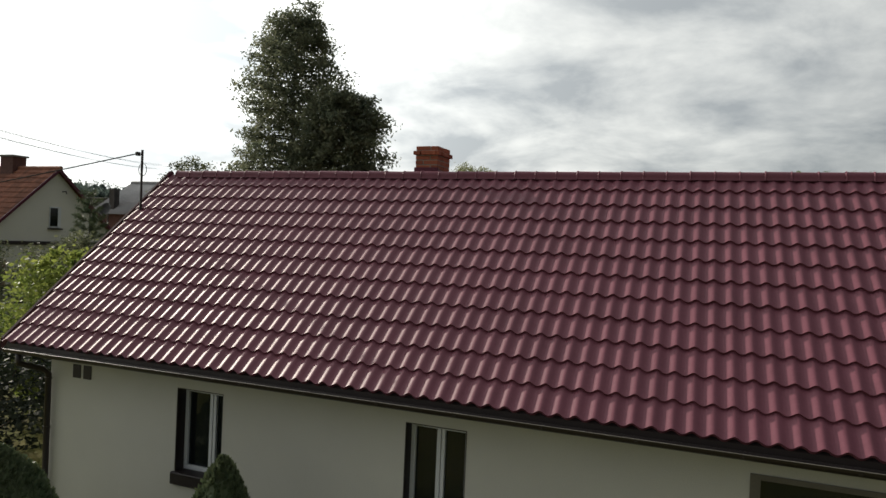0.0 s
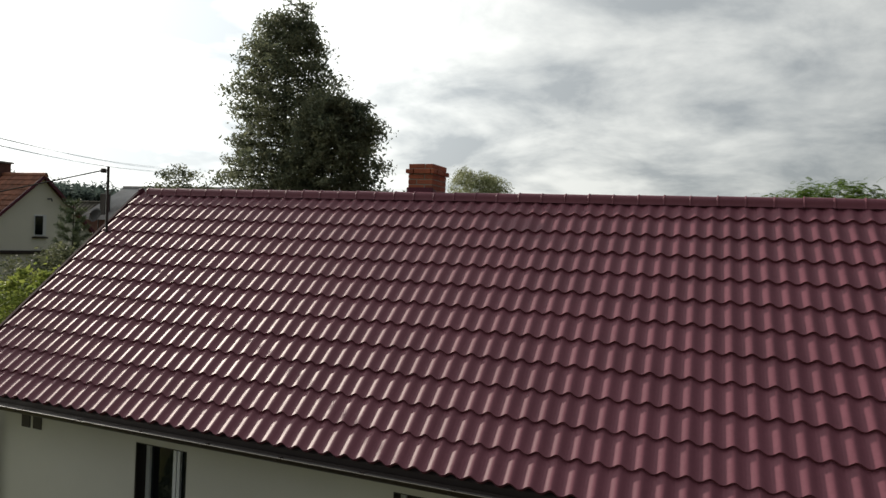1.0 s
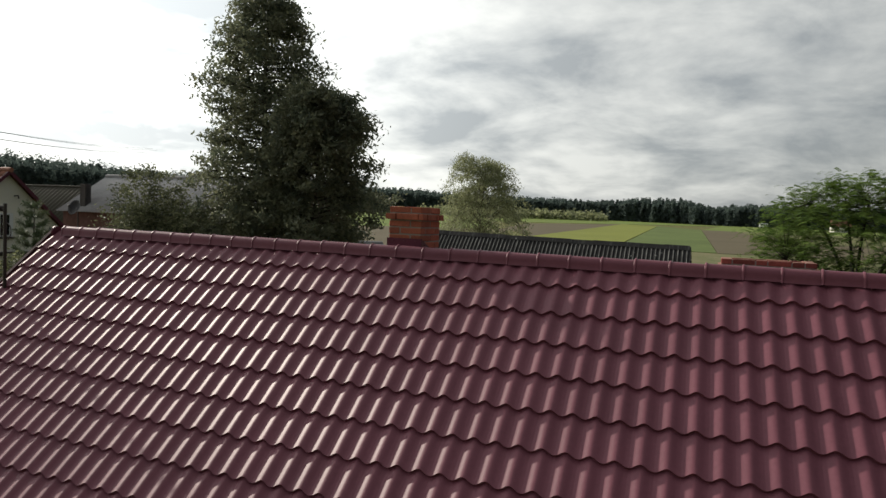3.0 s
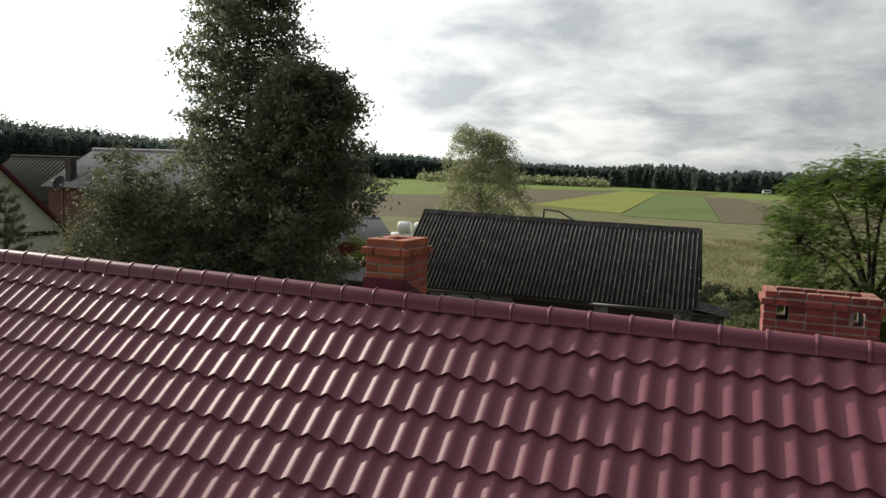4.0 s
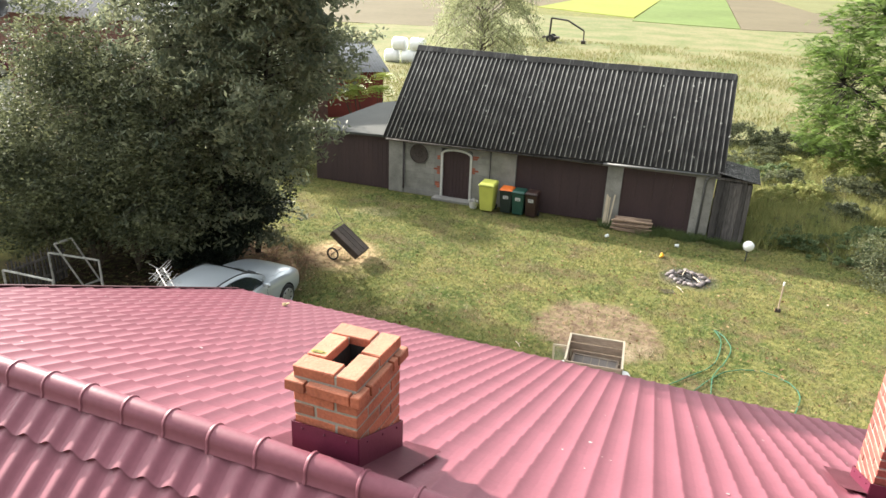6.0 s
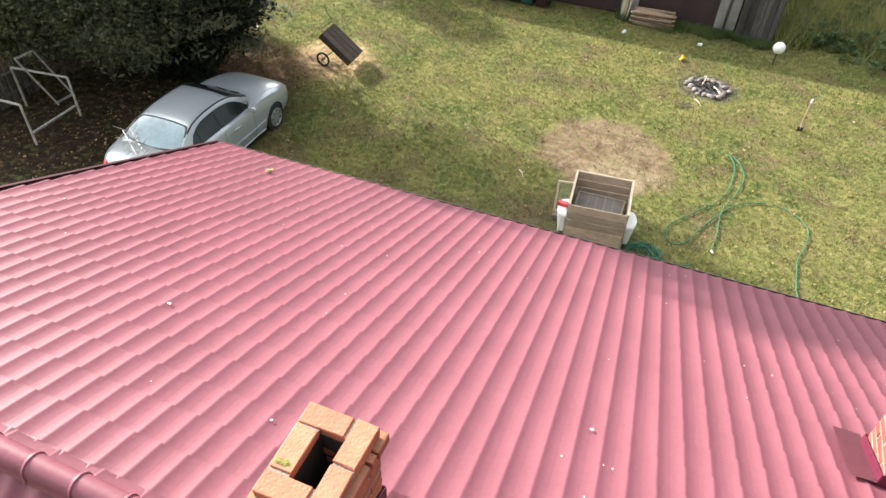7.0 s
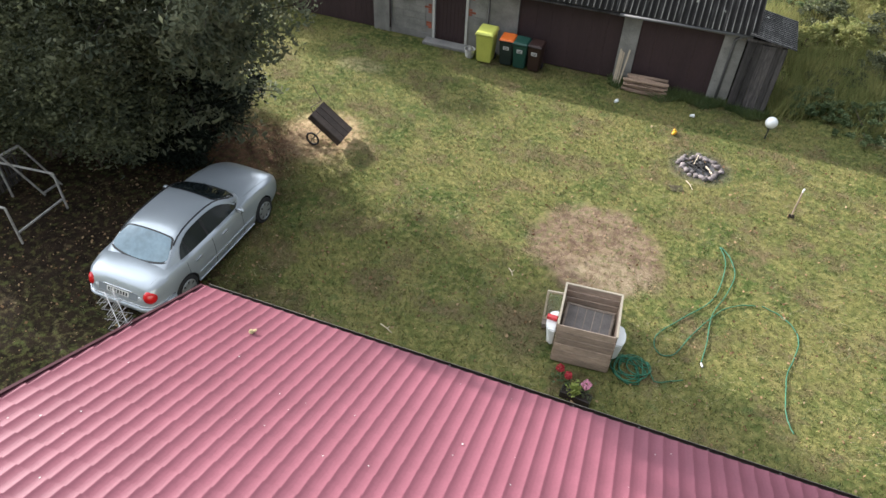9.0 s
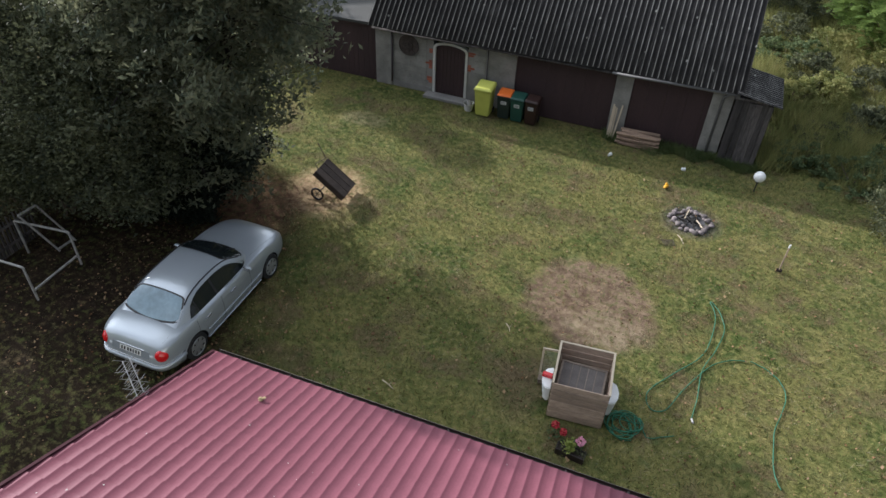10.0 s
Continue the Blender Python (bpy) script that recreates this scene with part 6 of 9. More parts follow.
field("field_1", [(-58, 44), (60, 44), (70, 142), (-50, 142)], M_FSTUB, 0.05, "rough stubble field gone yellow and green")
field("field_2", [(-85, 100), (-36, 108), (-60, 205), (-95, 175)], M_FSOIL, 0.10, "bare brown field strip")
field("field_3", [(-100, 172), (-62, 200), (-150, 436), (-260, 440)], M_FGREEN, 0.15, "bright green field strip")
field("field_4", [(-62, 205), (-42.7, 166), (-41.6, 317), (-72, 265)], M_FSOIL, 0.20, "bare brown field strip")
field("field_5", [(-95, 270), (-40, 320), (10, 355), (-120, 440)], M_FGREEN, 0.12, "green field strip below the forest")
field("field_6", [(-42.5, 163), (-19.6, 146), (-25.7, 305), (-41.6, 318)], M_FYELLOW, 0.25, "yellow-green crop strip")
field("field_7", [(-18.8, 138), (-1.1, 133.5), (-7.6, 276), (-25.5, 305)], M_FDARK, 0.30, "green crop strip with mown stripes")
field("field_8", [(-0.9, 133), (40, 139), (60, 262), (-7.4, 276)], M_FSOIL, 0.22, "bare brown field strip")
field("field_9", [(14, 190), (60, 190), (60, 265), (4, 274)], M_FPALE, 0.35, "pale green field strip")
field("field_10", [(-7.6, 276), (60, 262), (90, 350), (0, 360)], M_FGREEN, 0.16, "green strip by the far wood")


def forest():
    """Belts of far trees, each a tapering heap of leaf clumps on a stem."""
    rng = np.random.default_rng(7)
    pos, size = [], []

    def top_elev(az):
        return float(np.interp(az, [-40, -20, -8, -2, 0.7, 2.5, 6, 9, 12, 20, 26, 32, 44, 55, 75], [1.9, 1.9, 1.75, 1.9, 1.62, 2.15, 2.2, 1.85, 1.95, 2.0, 2.35, 2.4, 2.7, 3.5, 3.9]))
    for row in range(4):
        for i in range(330):
            az = -42 + 117 * (i + rng.uniform(0, 1)) / 330
            r = np.interp(az, [-40, 0, 10, 26, 33, 40, 55, 75], [350, 365, 400, 420, 370, 330, 310, 300]) + row * 9 + rng.normal() * 2
            x, y = -1 - r * math.sin(radians(az)), 6 + r * math.cos(radians(az))
            gz_ = ground_z(x, y)
            top = 6.4 + r * math.tan(radians(top_elev(az))) + rng.normal() * 0.4
            h = max(6.0, top - gz_) * (0.85 + 0.05 * row)
            z0 = gz_
            conifer = rng.uniform() < (0.75 if az < 12 else 0.35 if az < 30 else 0.06)
            near = r / 400
            k = 230
            f = np.concatenate([rng.uniform(0.02, 0.88, 70), rng.uniform(0.1, 1, k - 70)])
            rad = (3.0 * near ** 0.6 * (1 - f * 0.80) if conifer else 2.6 * near ** 0.6 * np.sqrt(np.clip(1 - (2 * f - 1.05) ** 2, 0.02, 1))) * np.concatenate([rng.uniform(0.1, 0.75, 70), rng.uniform(0.5, 1.1, k - 70)])
            size.append(np.concatenate([np.full(70, 1.7), np.full(k - 70, 0.5)]) * near)
            a = rng.uniform(0, math.tau, k)
            pos.append(np.stack([x + rad * np.cos(a), y + rad * np.sin(a), z0 + h * f], 1))
    pos = np.concatenate(pos)
    a1, a2 = leaf_axes(rng, len(pos), 1.0, 0.7, 0.1, 0.8)
    size = np.concatenate(size)[:, None]
    a1, a2 = a1 * size, a2 * size
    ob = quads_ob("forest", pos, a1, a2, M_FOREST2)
    tagged(ob, "dark mixed forest along the far edge of the fields", "forest", kind="stuff")


forest()


def hedge_far():
    """Low growth between the near fields and the forest."""
    rng = np.random.default_rng(17)
    pos = []
    for i in range(260):
        az = rng.uniform(9, 24)
        r = 372 + rng.normal() * 4
        x, y = -1 - r * math.sin(radians(az)), 6 + r * math.cos(radians(az))
        p = rng.normal(size=(14, 3)) * np.array([1.8, 1.8, 1.2]) + np.array([x, y, ground_z(x, y) + 2.2])
        pos.append(p)
    pos = np.concatenate(pos)
    a1, a2 = leaf_axes(rng, len(pos), 0.9, 0.75, 0.1, 0.7)
    tagged(quads_ob("far_bushes", pos, a1, a2, M_BIRCH), "pale green young trees before the forest", "bushes", kind="stuff")


hedge_far()


def neighbour_house():
    h = empty("neighbour_house", -28.5, 24.2, 0)
    tagged(h, "cream rendered house with an orange-red tiled gable roof", "house")
    # gable wall facing +x
    bm = bmesh.new()
    prof = [(-3.7, 0), (3.7, 0), (3.7, 3.62), (0, 6.98), (-3.7, 3.62)]
    lo = [bm.verts.new((-9, y, z)) for y, z in prof]
    hi = [bm.verts.new((0, y, z)) for y, z in prof]
    bm.faces.new(lo)
    bm.faces.new(hi[::-1])
    for i in range(5):
        bm.faces.new((lo[i], lo[(i + 1) % 5], hi[(i + 1) % 5], hi[i]))
    bmesh.ops.recalc_face_normals(bm, faces=bm.faces)
    part("wall", bm, M_CREAM, h)
    simple_box("string_course", (0.002, -3.75, 3.45, 0.09, 3.75, 3.62), M_GUTTER, h, 0, "dark string course")
    # roof slopes with rows of tiles
    for sg in (-1, 1):
        verts, faces = [], []
        ln = math.hypot(4.15, 3.75)
        rows, cols = 15, 46
        for r in range(rows):
            for c in range(cols):
                o = len(verts)
                for du, dv, hh in ((0, 0, 0), (0.5, 0, 0.05), (1, 0, 0), (0, 1, 0.035), (0.5, 1, 0.09), (1, 1, 0.035), (0, 1, 0), (0.5, 1, 0.05), (1, 1, 0)):
                    v = (r + dv) / rows
                    x = 0.25 - 9.6 * (c + du) / cols
                    verts.append((x, sg * 4.15 * v - sg * hh * -0.67, 7.05 - 3.75 * v + hh * 0.74))
                faces += [(o, o + 1, o + 4, o + 3), (o + 1, o + 2, o + 5, o + 4), (o + 3, o + 4, o + 7, o + 6), (o + 4, o + 5, o + 8, o + 7)]
        rf = raw_ob("roof", verts, faces, M_ORANGE, h, smooth=False)
        bm = bmesh.new()
        pts = [(0.27, 0, 7.10), (0.27, sg * 4.2, 3.32), (0.27, sg * 4.2, 3.16), (0.27, 0, 6.92)]
        a = [bm.verts.new(p) for p in pts]
        b_ = [bm.verts.new((p[0] - 0.05, p[1], p[2])) for p in pts]
        bm.faces.new(a)
        bm.faces.new(b_[::-1])
        for i in range(4):
            bm.faces.new((a[i], b_[i], b_[(i + 1) % 4], a[(i + 1) % 4]))
        bmesh.ops.recalc_face_normals(bm, faces=bm.faces)
        part("barge_board", bm, M_ROOFDARK, h)
    bm = bmesh.new()
    tube(bm, [(0.3, 0, 7.08), (-9.4, 0, 7.08)], 0.11, 8)
    part("ridge", bm, M_ORANGE, h)
    # attic window
    w = empty("window")
    w.parent = h
    simple_box("frame", (0.002, -0.30, 4.28, 0.05, 0.30, 5.26), M_PVC, w, 0.01, "white window frame")
    simple_box("pane", (0.051, -0.27, 4.34, 0.058, 0.12, 5.20), M_GLASS, w)
    simple_box("sill", (0.002, -0.36, 4.18, 0.12, 0.36, 4.25), M_GUTTER, w)
    w = empty("window")
    w.parent = h
    for k in range(3):
        simple_box("shutter_board", (0.002, -3.4, 1.6 + k * 0.42, 0.05, -2.35, 2.0 + k * 0.42), M_PLANK, w)
    bm = bmesh.new()
    tube(bm, [(0.02, 0.35, 6.0), (0.25, 0.35, 6.02), (0.3, 0.35, 5.9)], 0.03, 6)
    part("wall_bracket", bm, M_GUTTER, h)
    ch = simple_box("chimney", (-3.4, -0.35, 6.5, -2.5, 0.35, 7.62), M_OLDBRICK, h, 0.02)
    simple_box("chimney_cap", (-3.47, -0.42, 7.62, -2.43, 0.42, 7.70), M_CONC, h)


M_CREAM = mat("cream_render", (0.76, 0.73, 0.65), 0.92, vary=0.08, scale=0.5, fine=60, bump=0.1)
M_ORANGE = mat("orange_tiles", (0.31, 0.125, 0.075), 0.8, vary=0.3, scale=1.5, fine=12, bump=0.1, island=0.25)
M_OLDBRICK = mat("dark_brick", (0.13, 0.06, 0.05), 0.9, vary=0.3, scale=6, bump=0.2)
M_MOSS = mat("mossy_roof", (0.032, 0.025, 0.018), 0.95, vary=0.4, scale=0.8, fine=9, bump=0.3, rgb2=(0.028, 0.028, 0.012))
M_GREYSHEET = mat("grey_roof_sheet", (0.33, 0.33, 0.335), 0.8, vary=0.18, scale=0.7, fine=8, bump=0.1)
M_TANK = mat("white_wrap", (0.78, 0.79, 0.78), 0.45, vary=0.06, scale=2, bump=0.2)
M_REDWALL = mat("red_boards", (0.22, 0.04, 0.03), 0.8, vary=0.25, scale=1.5, bump=0.1)
neighbour_house()


def barn(name, x0, x1, ye, ze, yr, zr, roof_mat, wall_mat, label, pitch=0.5, gable=True):
    b = empty(name, (x0 + x1) / 2, yr, 0)
    tagged(b, label, "barn")
    cx, cy = (x0 + x1) / 2, yr
    hx = (x1 - x0) / 2
    dy = yr - ye
    bm = bmesh.new()
    prof = [(-dy + .3, 0), (dy - .3, 0), (dy - .3, ze), (0, zr - 0.15), (-dy + .3, ze)]
    lo = [bm.verts.new((-hx + .25, y, z)) for y, z in prof]
    hi = [bm.verts.new((hx - .25, y, z)) for y, z in prof]
    bm.faces.new(lo)
    bm.faces.new(hi[::-1])
    for i in range(5):
        bm.faces.new((lo[i], lo[(i + 1) % 5], hi[(i + 1) % 5], hi[i]))
    bmesh.ops.recalc_face_normals(bm, faces=bm.faces)
    part("wall", bm, wall_mat, b)
    corrugated("roof_sheet", b, (-hx, -dy, ze), (hx, -dy, ze), (-hx, 0, zr), (hx, 0, zr), pitch, 0.03 if pitch > 0.3 else 0.018, 1, roof_mat, 3.0, 3)
    corrugated("roof_sheet", b, (hx, dy, ze), (-hx, dy, ze), (hx, 0, zr), (-hx, 0, zr), pitch, 0.03 if pitch > 0.3 else 0.018, 1, roof_mat, 3.0, 4)
    bm = bmesh.new()
    tube(bm, [(-hx, 0, zr + .02), (hx, 0, zr + .02)], 0.12, 8)
    part("ridge", bm, roof_mat, b)
    return b


bn = barn("barn", -38.6, -22.0, 34.6, 5.3, 38.3, 7.65, M_GREYSHEET, M_OLDBRICK, "old barn with a pale grey corrugated roof", 0.24)
simple_box("chimney", (-6.9, -3.2, 5.0, -6.45, -2.75, 7.0), M_GREYWOOD, bn, 0.02, "dark narrow chimney")
barn("barn", -72, -43, 52, 3.2, 57, 7.5, M_MOSS, M_GREYWOOD, "long dark barn with a mossy brown roof", 0.6)
barn("barn", -27.5, -20.2, 45.0, 2.55, 48.5, 3.85, M_GREYSHEET, M_REDWALL, "low outbuilding with a pale roof and red boarded end", 0.18)
bpy.data.objects["barn.002"].matrix_world = pose(-25.16, 44.9, 0, 0, 0, 45)
simple_box("white_panel", (-0.9 + -2.6, -3.24, 0.1, 1.6 + -2.6, -3.215, 2.3), M_PVCW, bpy.data.objects["barn.002"], 0, "pale painted front")


def bale(x, y, z, r, ln, rz, seed):
    b = empty("wrapped_bale", x, y, z, rz)
    tagged(b, "white plastic-wrapped hay bale in a stack behind the shed", "bale", "stacked white bales")
    bm = bmesh.new()
    rnd = random.Random(seed)
    rings = []
    for xx, rr in ((-ln / 2, r * 0.86), (-ln / 2 + 0.08, r), (-ln / 6, r * 1.02), (ln / 6, r), (ln / 2 - 0.08, r), (ln / 2, r * 0.86)):
        rings.append([bm.verts.new((xx, rr * math.cos(a) * rnd.uniform(.98, 1.02), r + rr * math.sin(a) * rnd.uniform(.97, 1.0))) for a in [math.tau * k / 18 for k in range(18)]])
    for a, c in zip(rings, rings[1:]):
        for k in range(18):
            bm.faces.new((a[k], a[(k + 1) % 18], c[(k + 1) % 18], c[k]))
    bm.faces.new(rings[0][::-1])
    bm.faces.new(rings[-1])
    part("wrapping", bm, M_TANK, b, smooth=True)
    bm = bmesh.new()
    tube(bm, [(0.1, r * 1.03 * math.cos(a), r + r * 1.03 * math.sin(a)) for a in [math.tau * k / 18 for k in range(19)]], 0.015, 4, caps=False)
    part("film_edge", bm, M_PVC, b)


for i, (bx, by, bz) in enumerate(((-31.6, 69, 0), (-30.0, 69.3, 0), (-28.4, 69.6, 0), (-30.9, 69.2, 1.15), (-29.2, 69.5, 1.15))):
    bale(bx, by, bz, 0.62, 1.3, 8, i)


def field_loader():
    """A loading arm on two wheels left standing in the stubble."""
    c = empty("field_loader", -23.4, 97.0, ground_z(-23.4, 97.0))
    tagged(c, "dark farm machine with a bent loading arm standing in stubble", "farm machine")
    bm = bmesh.new()
    tube(bm, [(0, 0, 0.6), (0.1, 0, 2.9)], 0.13, 6)
    part("mast", bm, M_GUTTER, c)
    bm = bmesh.new()
    tube(bm, [(0.1, 0, 2.9), (2.2, 0, 2.7), (4.3, 0, 1.6)], 0.11, 6)
    part("boom", bm, M_GUTTER, c)
    bm = bmesh.new()
    tube(bm, [(4.3, 0, 1.6), (4.35, 0, 0.3)], 0.08, 6)
    box(bm, 4.1, -0.3, 0.05, 4.6, 0.3, 0.45, 0.05)
    part("grab", bm, M_GUTTER, c)
    bm = bmesh.new()
    box(bm, -0.8, -0.6, 0.45, 1.2, 0.6, 0.75, 0.04)
    part("frame", bm, M_RUST, c)
    for y in (-0.75, 0.75):
        w = empty("wheel")
        w.parent = c
        bm = bmesh.new()
        tube(bm, [(0.3, y - 0.12, 0.5), (0.3, y + 0.12, 0.5)], 0.5, 16)
        part("tyre", bm, M_RUBBER, w)
        bm = bmesh.new()
        tube(bm, [(0.3, y - 0.14, 0.5), (0.3, y + 0.14, 0.5)], 0.25, 12)
        part("rim", bm, M_RUST, w)


M_RUBBER = mat("black_rubber", (0.018, 0.018, 0.019), 0.85, vary=0.2, scale=10, bump=0.1)
field_loader()


def far_house(x, y, rz):
    z = ground_z(x, y)
    h = empty("far_house", x, y, z, rz)
    tagged(h, "small distant house with a red roof at the wood's edge", "house")
    simple_box("wall", (-3, -3, 0, 3, 3, 2.6), M_CREAM, h)
    bm = bmesh.new()
    pts = [(-3.4, -3.5, 2.5), (3.4, -3.5, 2.5), (3.4, 0, 5.0), (-3.4, 0, 5.0), (-3.4, 3.5, 2.5), (3.4, 3.5, 2.5)]
    v = [bm.verts.new(p) for p in pts]
    bm.faces.new((v[0], v[1], v[2], v[3]))
    bm.faces.new((v[3], v[2], v[5], v[4]))
    bm.faces.new((v[0], v[3], v[4]))
    bm.faces.new((v[1], v[5], v[2]))
    bm.faces.new((v[0], v[4], v[5], v[1]))
    bmesh.ops.recalc_face_normals(bm, faces=bm.faces)
    part("roof", bm, M_ORANGE, h)
    for k in (-2.2, 0.9):
        simple_box("window", (k, -3.05, 0.9, k + 1.1, -3.004, 2.0), M_GLASS, h)


far_house(44, 325, 8)


def far_van(x, y):
    z = ground_z(x, y) + 0.2
    v = empty("parked_van", x, y, z, 5)
    tagged(v, "white van parked at the far edge of the field", "van")
    simple_box("body", (-1.7, -0.8, 0.4, 1.7, 0.8, 2.1), M_PVC, v, 0.15)
    simple_box("windscreen", (-1.4, -0.82, 1.2, 1.4, -0.79, 1.8), M_GLASS, v)
    for k in (-1.1, 1.1):
        bm = bmesh.new()
        tube(bm, [(k, -0.83, 0.35), (k, 0.83, 0.35)], 0.35, 12)
        part("wheel", bm, M_RUBBER, v)


far_van(16.7, 345)


def mast_and_wires():
    m = empty("service_mast", -8.60, 10.0, 0)
    tagged(m, "thin dark electricity service mast on the house gable", "mast")
    bm = bmesh.new()
    tube(bm, [(0.02, 0, 2.9), (0, 0, 5.76)], 0.021, 8)
    part("pole", bm, M_GUTTER, m)
    for z in (3.1, 3.9):
        simple_box("bracket", (0.0, -0.02, z, 0.5, 0.02, z + 0.04), M_GUTTER, m)
    bm = bmesh.new()
    box(bm, -0.13, -0.04, 5.66, -0.07, 0.04, 5.73, 0.01)
    tube(bm, [(-0.1, 0, 5.69), (0.02, 0, 5.69)], 0.012, 5)
    part("insulator", bm, M_GUTTER, m)
    bm = bmesh.new()
    tube(bm, [(0.02 + 0.09 * math.sin(a), 0, 5.42 + 0.11 * math.cos(a)) for a in [math.tau * k / 14 for k in range(15)]], 0.006, 5, caps=False)
    part("cable_loop", bm, M_GUTTER, m)
    c = empty("service_cable", -8.70, 10.0, 5.70)
    tagged(c, "dark overhead cable running to the service mast", "cable")
    bm = bmesh.new()
    end = Vector(WIRE_END) - Vector((-8.70, 10.0, 5.70))
    tube(bm, [tuple(end * (k / 16) - Vector((0, 0, 0.12 * math.sin(math.pi * k / 16)))) for k in range(17)], 0.011, 5)
    part("strand", bm, M_CABLE, c)


M_CABLE = mat("black_cable", (0.02, 0.02, 0.02), 0.95, vary=0.1, bump=0.0, spec=0.05)
WIRE_END = (-20.0, 8.6, 3.9)
mast_and_wires()


def far_wires():
    """Slack lines from the street to a pole beyond the barns."""
    for a, b_ in (((-35.9, 26.6, 9.52), (-75.4, 79.8, 13.4)), ((-35.9, 26.6, 9.12), (-76.2, 79.1, 12.9)), ((-36.6, 26.4, 9.62), (-75.9, 79.5, 13.6)), ((-36.5, 26.4, 9.2), (-76.6, 78.8, 13.0))):
        c = empty("overhead_wire", 0, 0, 0)
        tagged(c, "thin grey overhead wire crossing the sky behind the houses", "wire", group="street wires")
        a, b_ = Vector(a), Vector(b_)
        a = a + (a - b_) * 0.35
        bm = bmesh.new()
        tube(bm, [a.lerp(b_, k / 16) - Vector((0, 0, 0.6 * math.sin(math.pi * k / 16) - 0.5 * math.sin(math.pi * 0.26))) for k in range(17)], 0.013, 4)
        part("strand", bm, M_CABLE, c)


far_wires()


def satellite_dish():
    d = empty("satellite_dish", -35.9, 33.9, 0)
    tagged(d, "dark grey round satellite dish on a pole before the barn", "dish")
    bm = bmesh.new()
    tube(bm, [(0, 0, 0), (0, 0, 5.3)], 0.04, 8)
    part("pole", bm, M_GUTTER, d)
    bm = bmesh.new()
    m = Matrix.Translation((0, -0.12, 5.5)) @ Matrix.Rotation(radians(68), 4, "X") @ Matrix.Rotation(radians(0), 4, "Y")
    rings = []
    for k in range(6):
        r = 0.46 * k / 5 + 0.004
        rings.append([bm.verts.new(m @ Vector((r * math.cos(i * math.tau / 20), r * math.sin(i * math.tau / 20), 0.16 * (r / 0.46) ** 2))) for i in range(20)])
    for p, q in zip(rings, rings[1:]):
        for i in range(20):
            bm.faces.new((p[i], p[(i + 1) % 20], q[(i + 1) % 20], q[i]))
    bmesh.ops.solidify(bm, geom=list(bm.faces), thickness=0.012)
    part("bowl", bm, M_DISH, d, smooth=True)
    bm = bmesh.new()
    tube(bm, [m @ Vector((0, -0.4, 0.14)), m @ Vector((0, -0.1, 0.5))], 0.015, 6)
    part("arm", bm, M_GUTTER, d)
    bm = bmesh.new()
    tube(bm, [m @ Vector((0, -0.12, 0.47)), m @ Vector((0, -0.04, 0.57))], 0.04, 8)
    part("receiver", bm, M_GUTTER, d)


M_DISH = mat("dark_dish", (0.03, 0.032, 0.036), 0.5, vary=0.1, scale=3, bump=0.0)
satellite_dish()

# ---- the parked car ----
M_SILVER = mat("silver_paint", (0.43, 0.47, 0.51), 0.30, metal=0.42, vary=0.06, scale=1.5, fine=200, bump=0.0, coat=0.7)
M_CARGLASS = glass_mat("car_glass", (0.03, 0.04, 0.045), 0.03)
# pale blue base colour paints in the sky's reflection
M_REARGLASS = mat("sky_pale_glass", (0.19, 0.28, 0.335), 0.06, vary=0.22, scale=2.2, fine=9, bump=0.0, coat=0.8)
M_TRIM = mat("black_trim", (0.015, 0.015, 0.016), 0.5, vary=0.1, bump=0.0)
M_CHROME = mat("chrome", (0.62, 0.62, 0.62), 0.18, metal=0.95, vary=0.05, bump=0.0)
M_RED = mat("red_lens", (0.60, 0.010, 0.014), 0.2, vary=0.1, bump=0.0, coat=0.5)
M_LAMP = mat("clear_lens", (0.55, 0.57, 0.60), 0.12, vary=0.1, bump=0.0, coat=0.5)
M_ALLOY = mat("alloy", (0.52, 0.53, 0.54), 0.35, metal=0.7, vary=0.1, bump=0.0)
M_PLATE = mat("white_plate", (0.66, 0.66, 0.64), 0.5, vary=0.05, bump=0.0)


def smooth_curve(ys, vs):
    """A smooth monotone curve through stations, as a function."""
    ys, vs = np.array(ys, float), np.array(vs, float)
    h = np.diff(ys)
    d = np.diff(vs) / h
    m = np.empty(len(ys))
    m[0], m[-1] = d[0], d[-1]
    for i in range(1, len(ys) - 1):
        m[i] = 0.0 if d[i - 1] * d[i] <= 0 else 2 * d[i - 1] * d[i] / (d[i - 1] + d[i])

    def f(y):
        y = min(max(y, ys[0]), ys[-1])
        i = min(len(ys) - 2, int(np.searchsorted(ys, y, side="right")) - 1)
        s = (y - ys[i]) / h[i]
        return float(vs[i] * (1 + 2 * s) * (1 - s) ** 2 + m[i] * h[i] * s * (1 - s) ** 2 + vs[i + 1] * s * s * (3 - 2 * s) + m[i + 1] * h[i] * s * s * (s - 1))
    return f


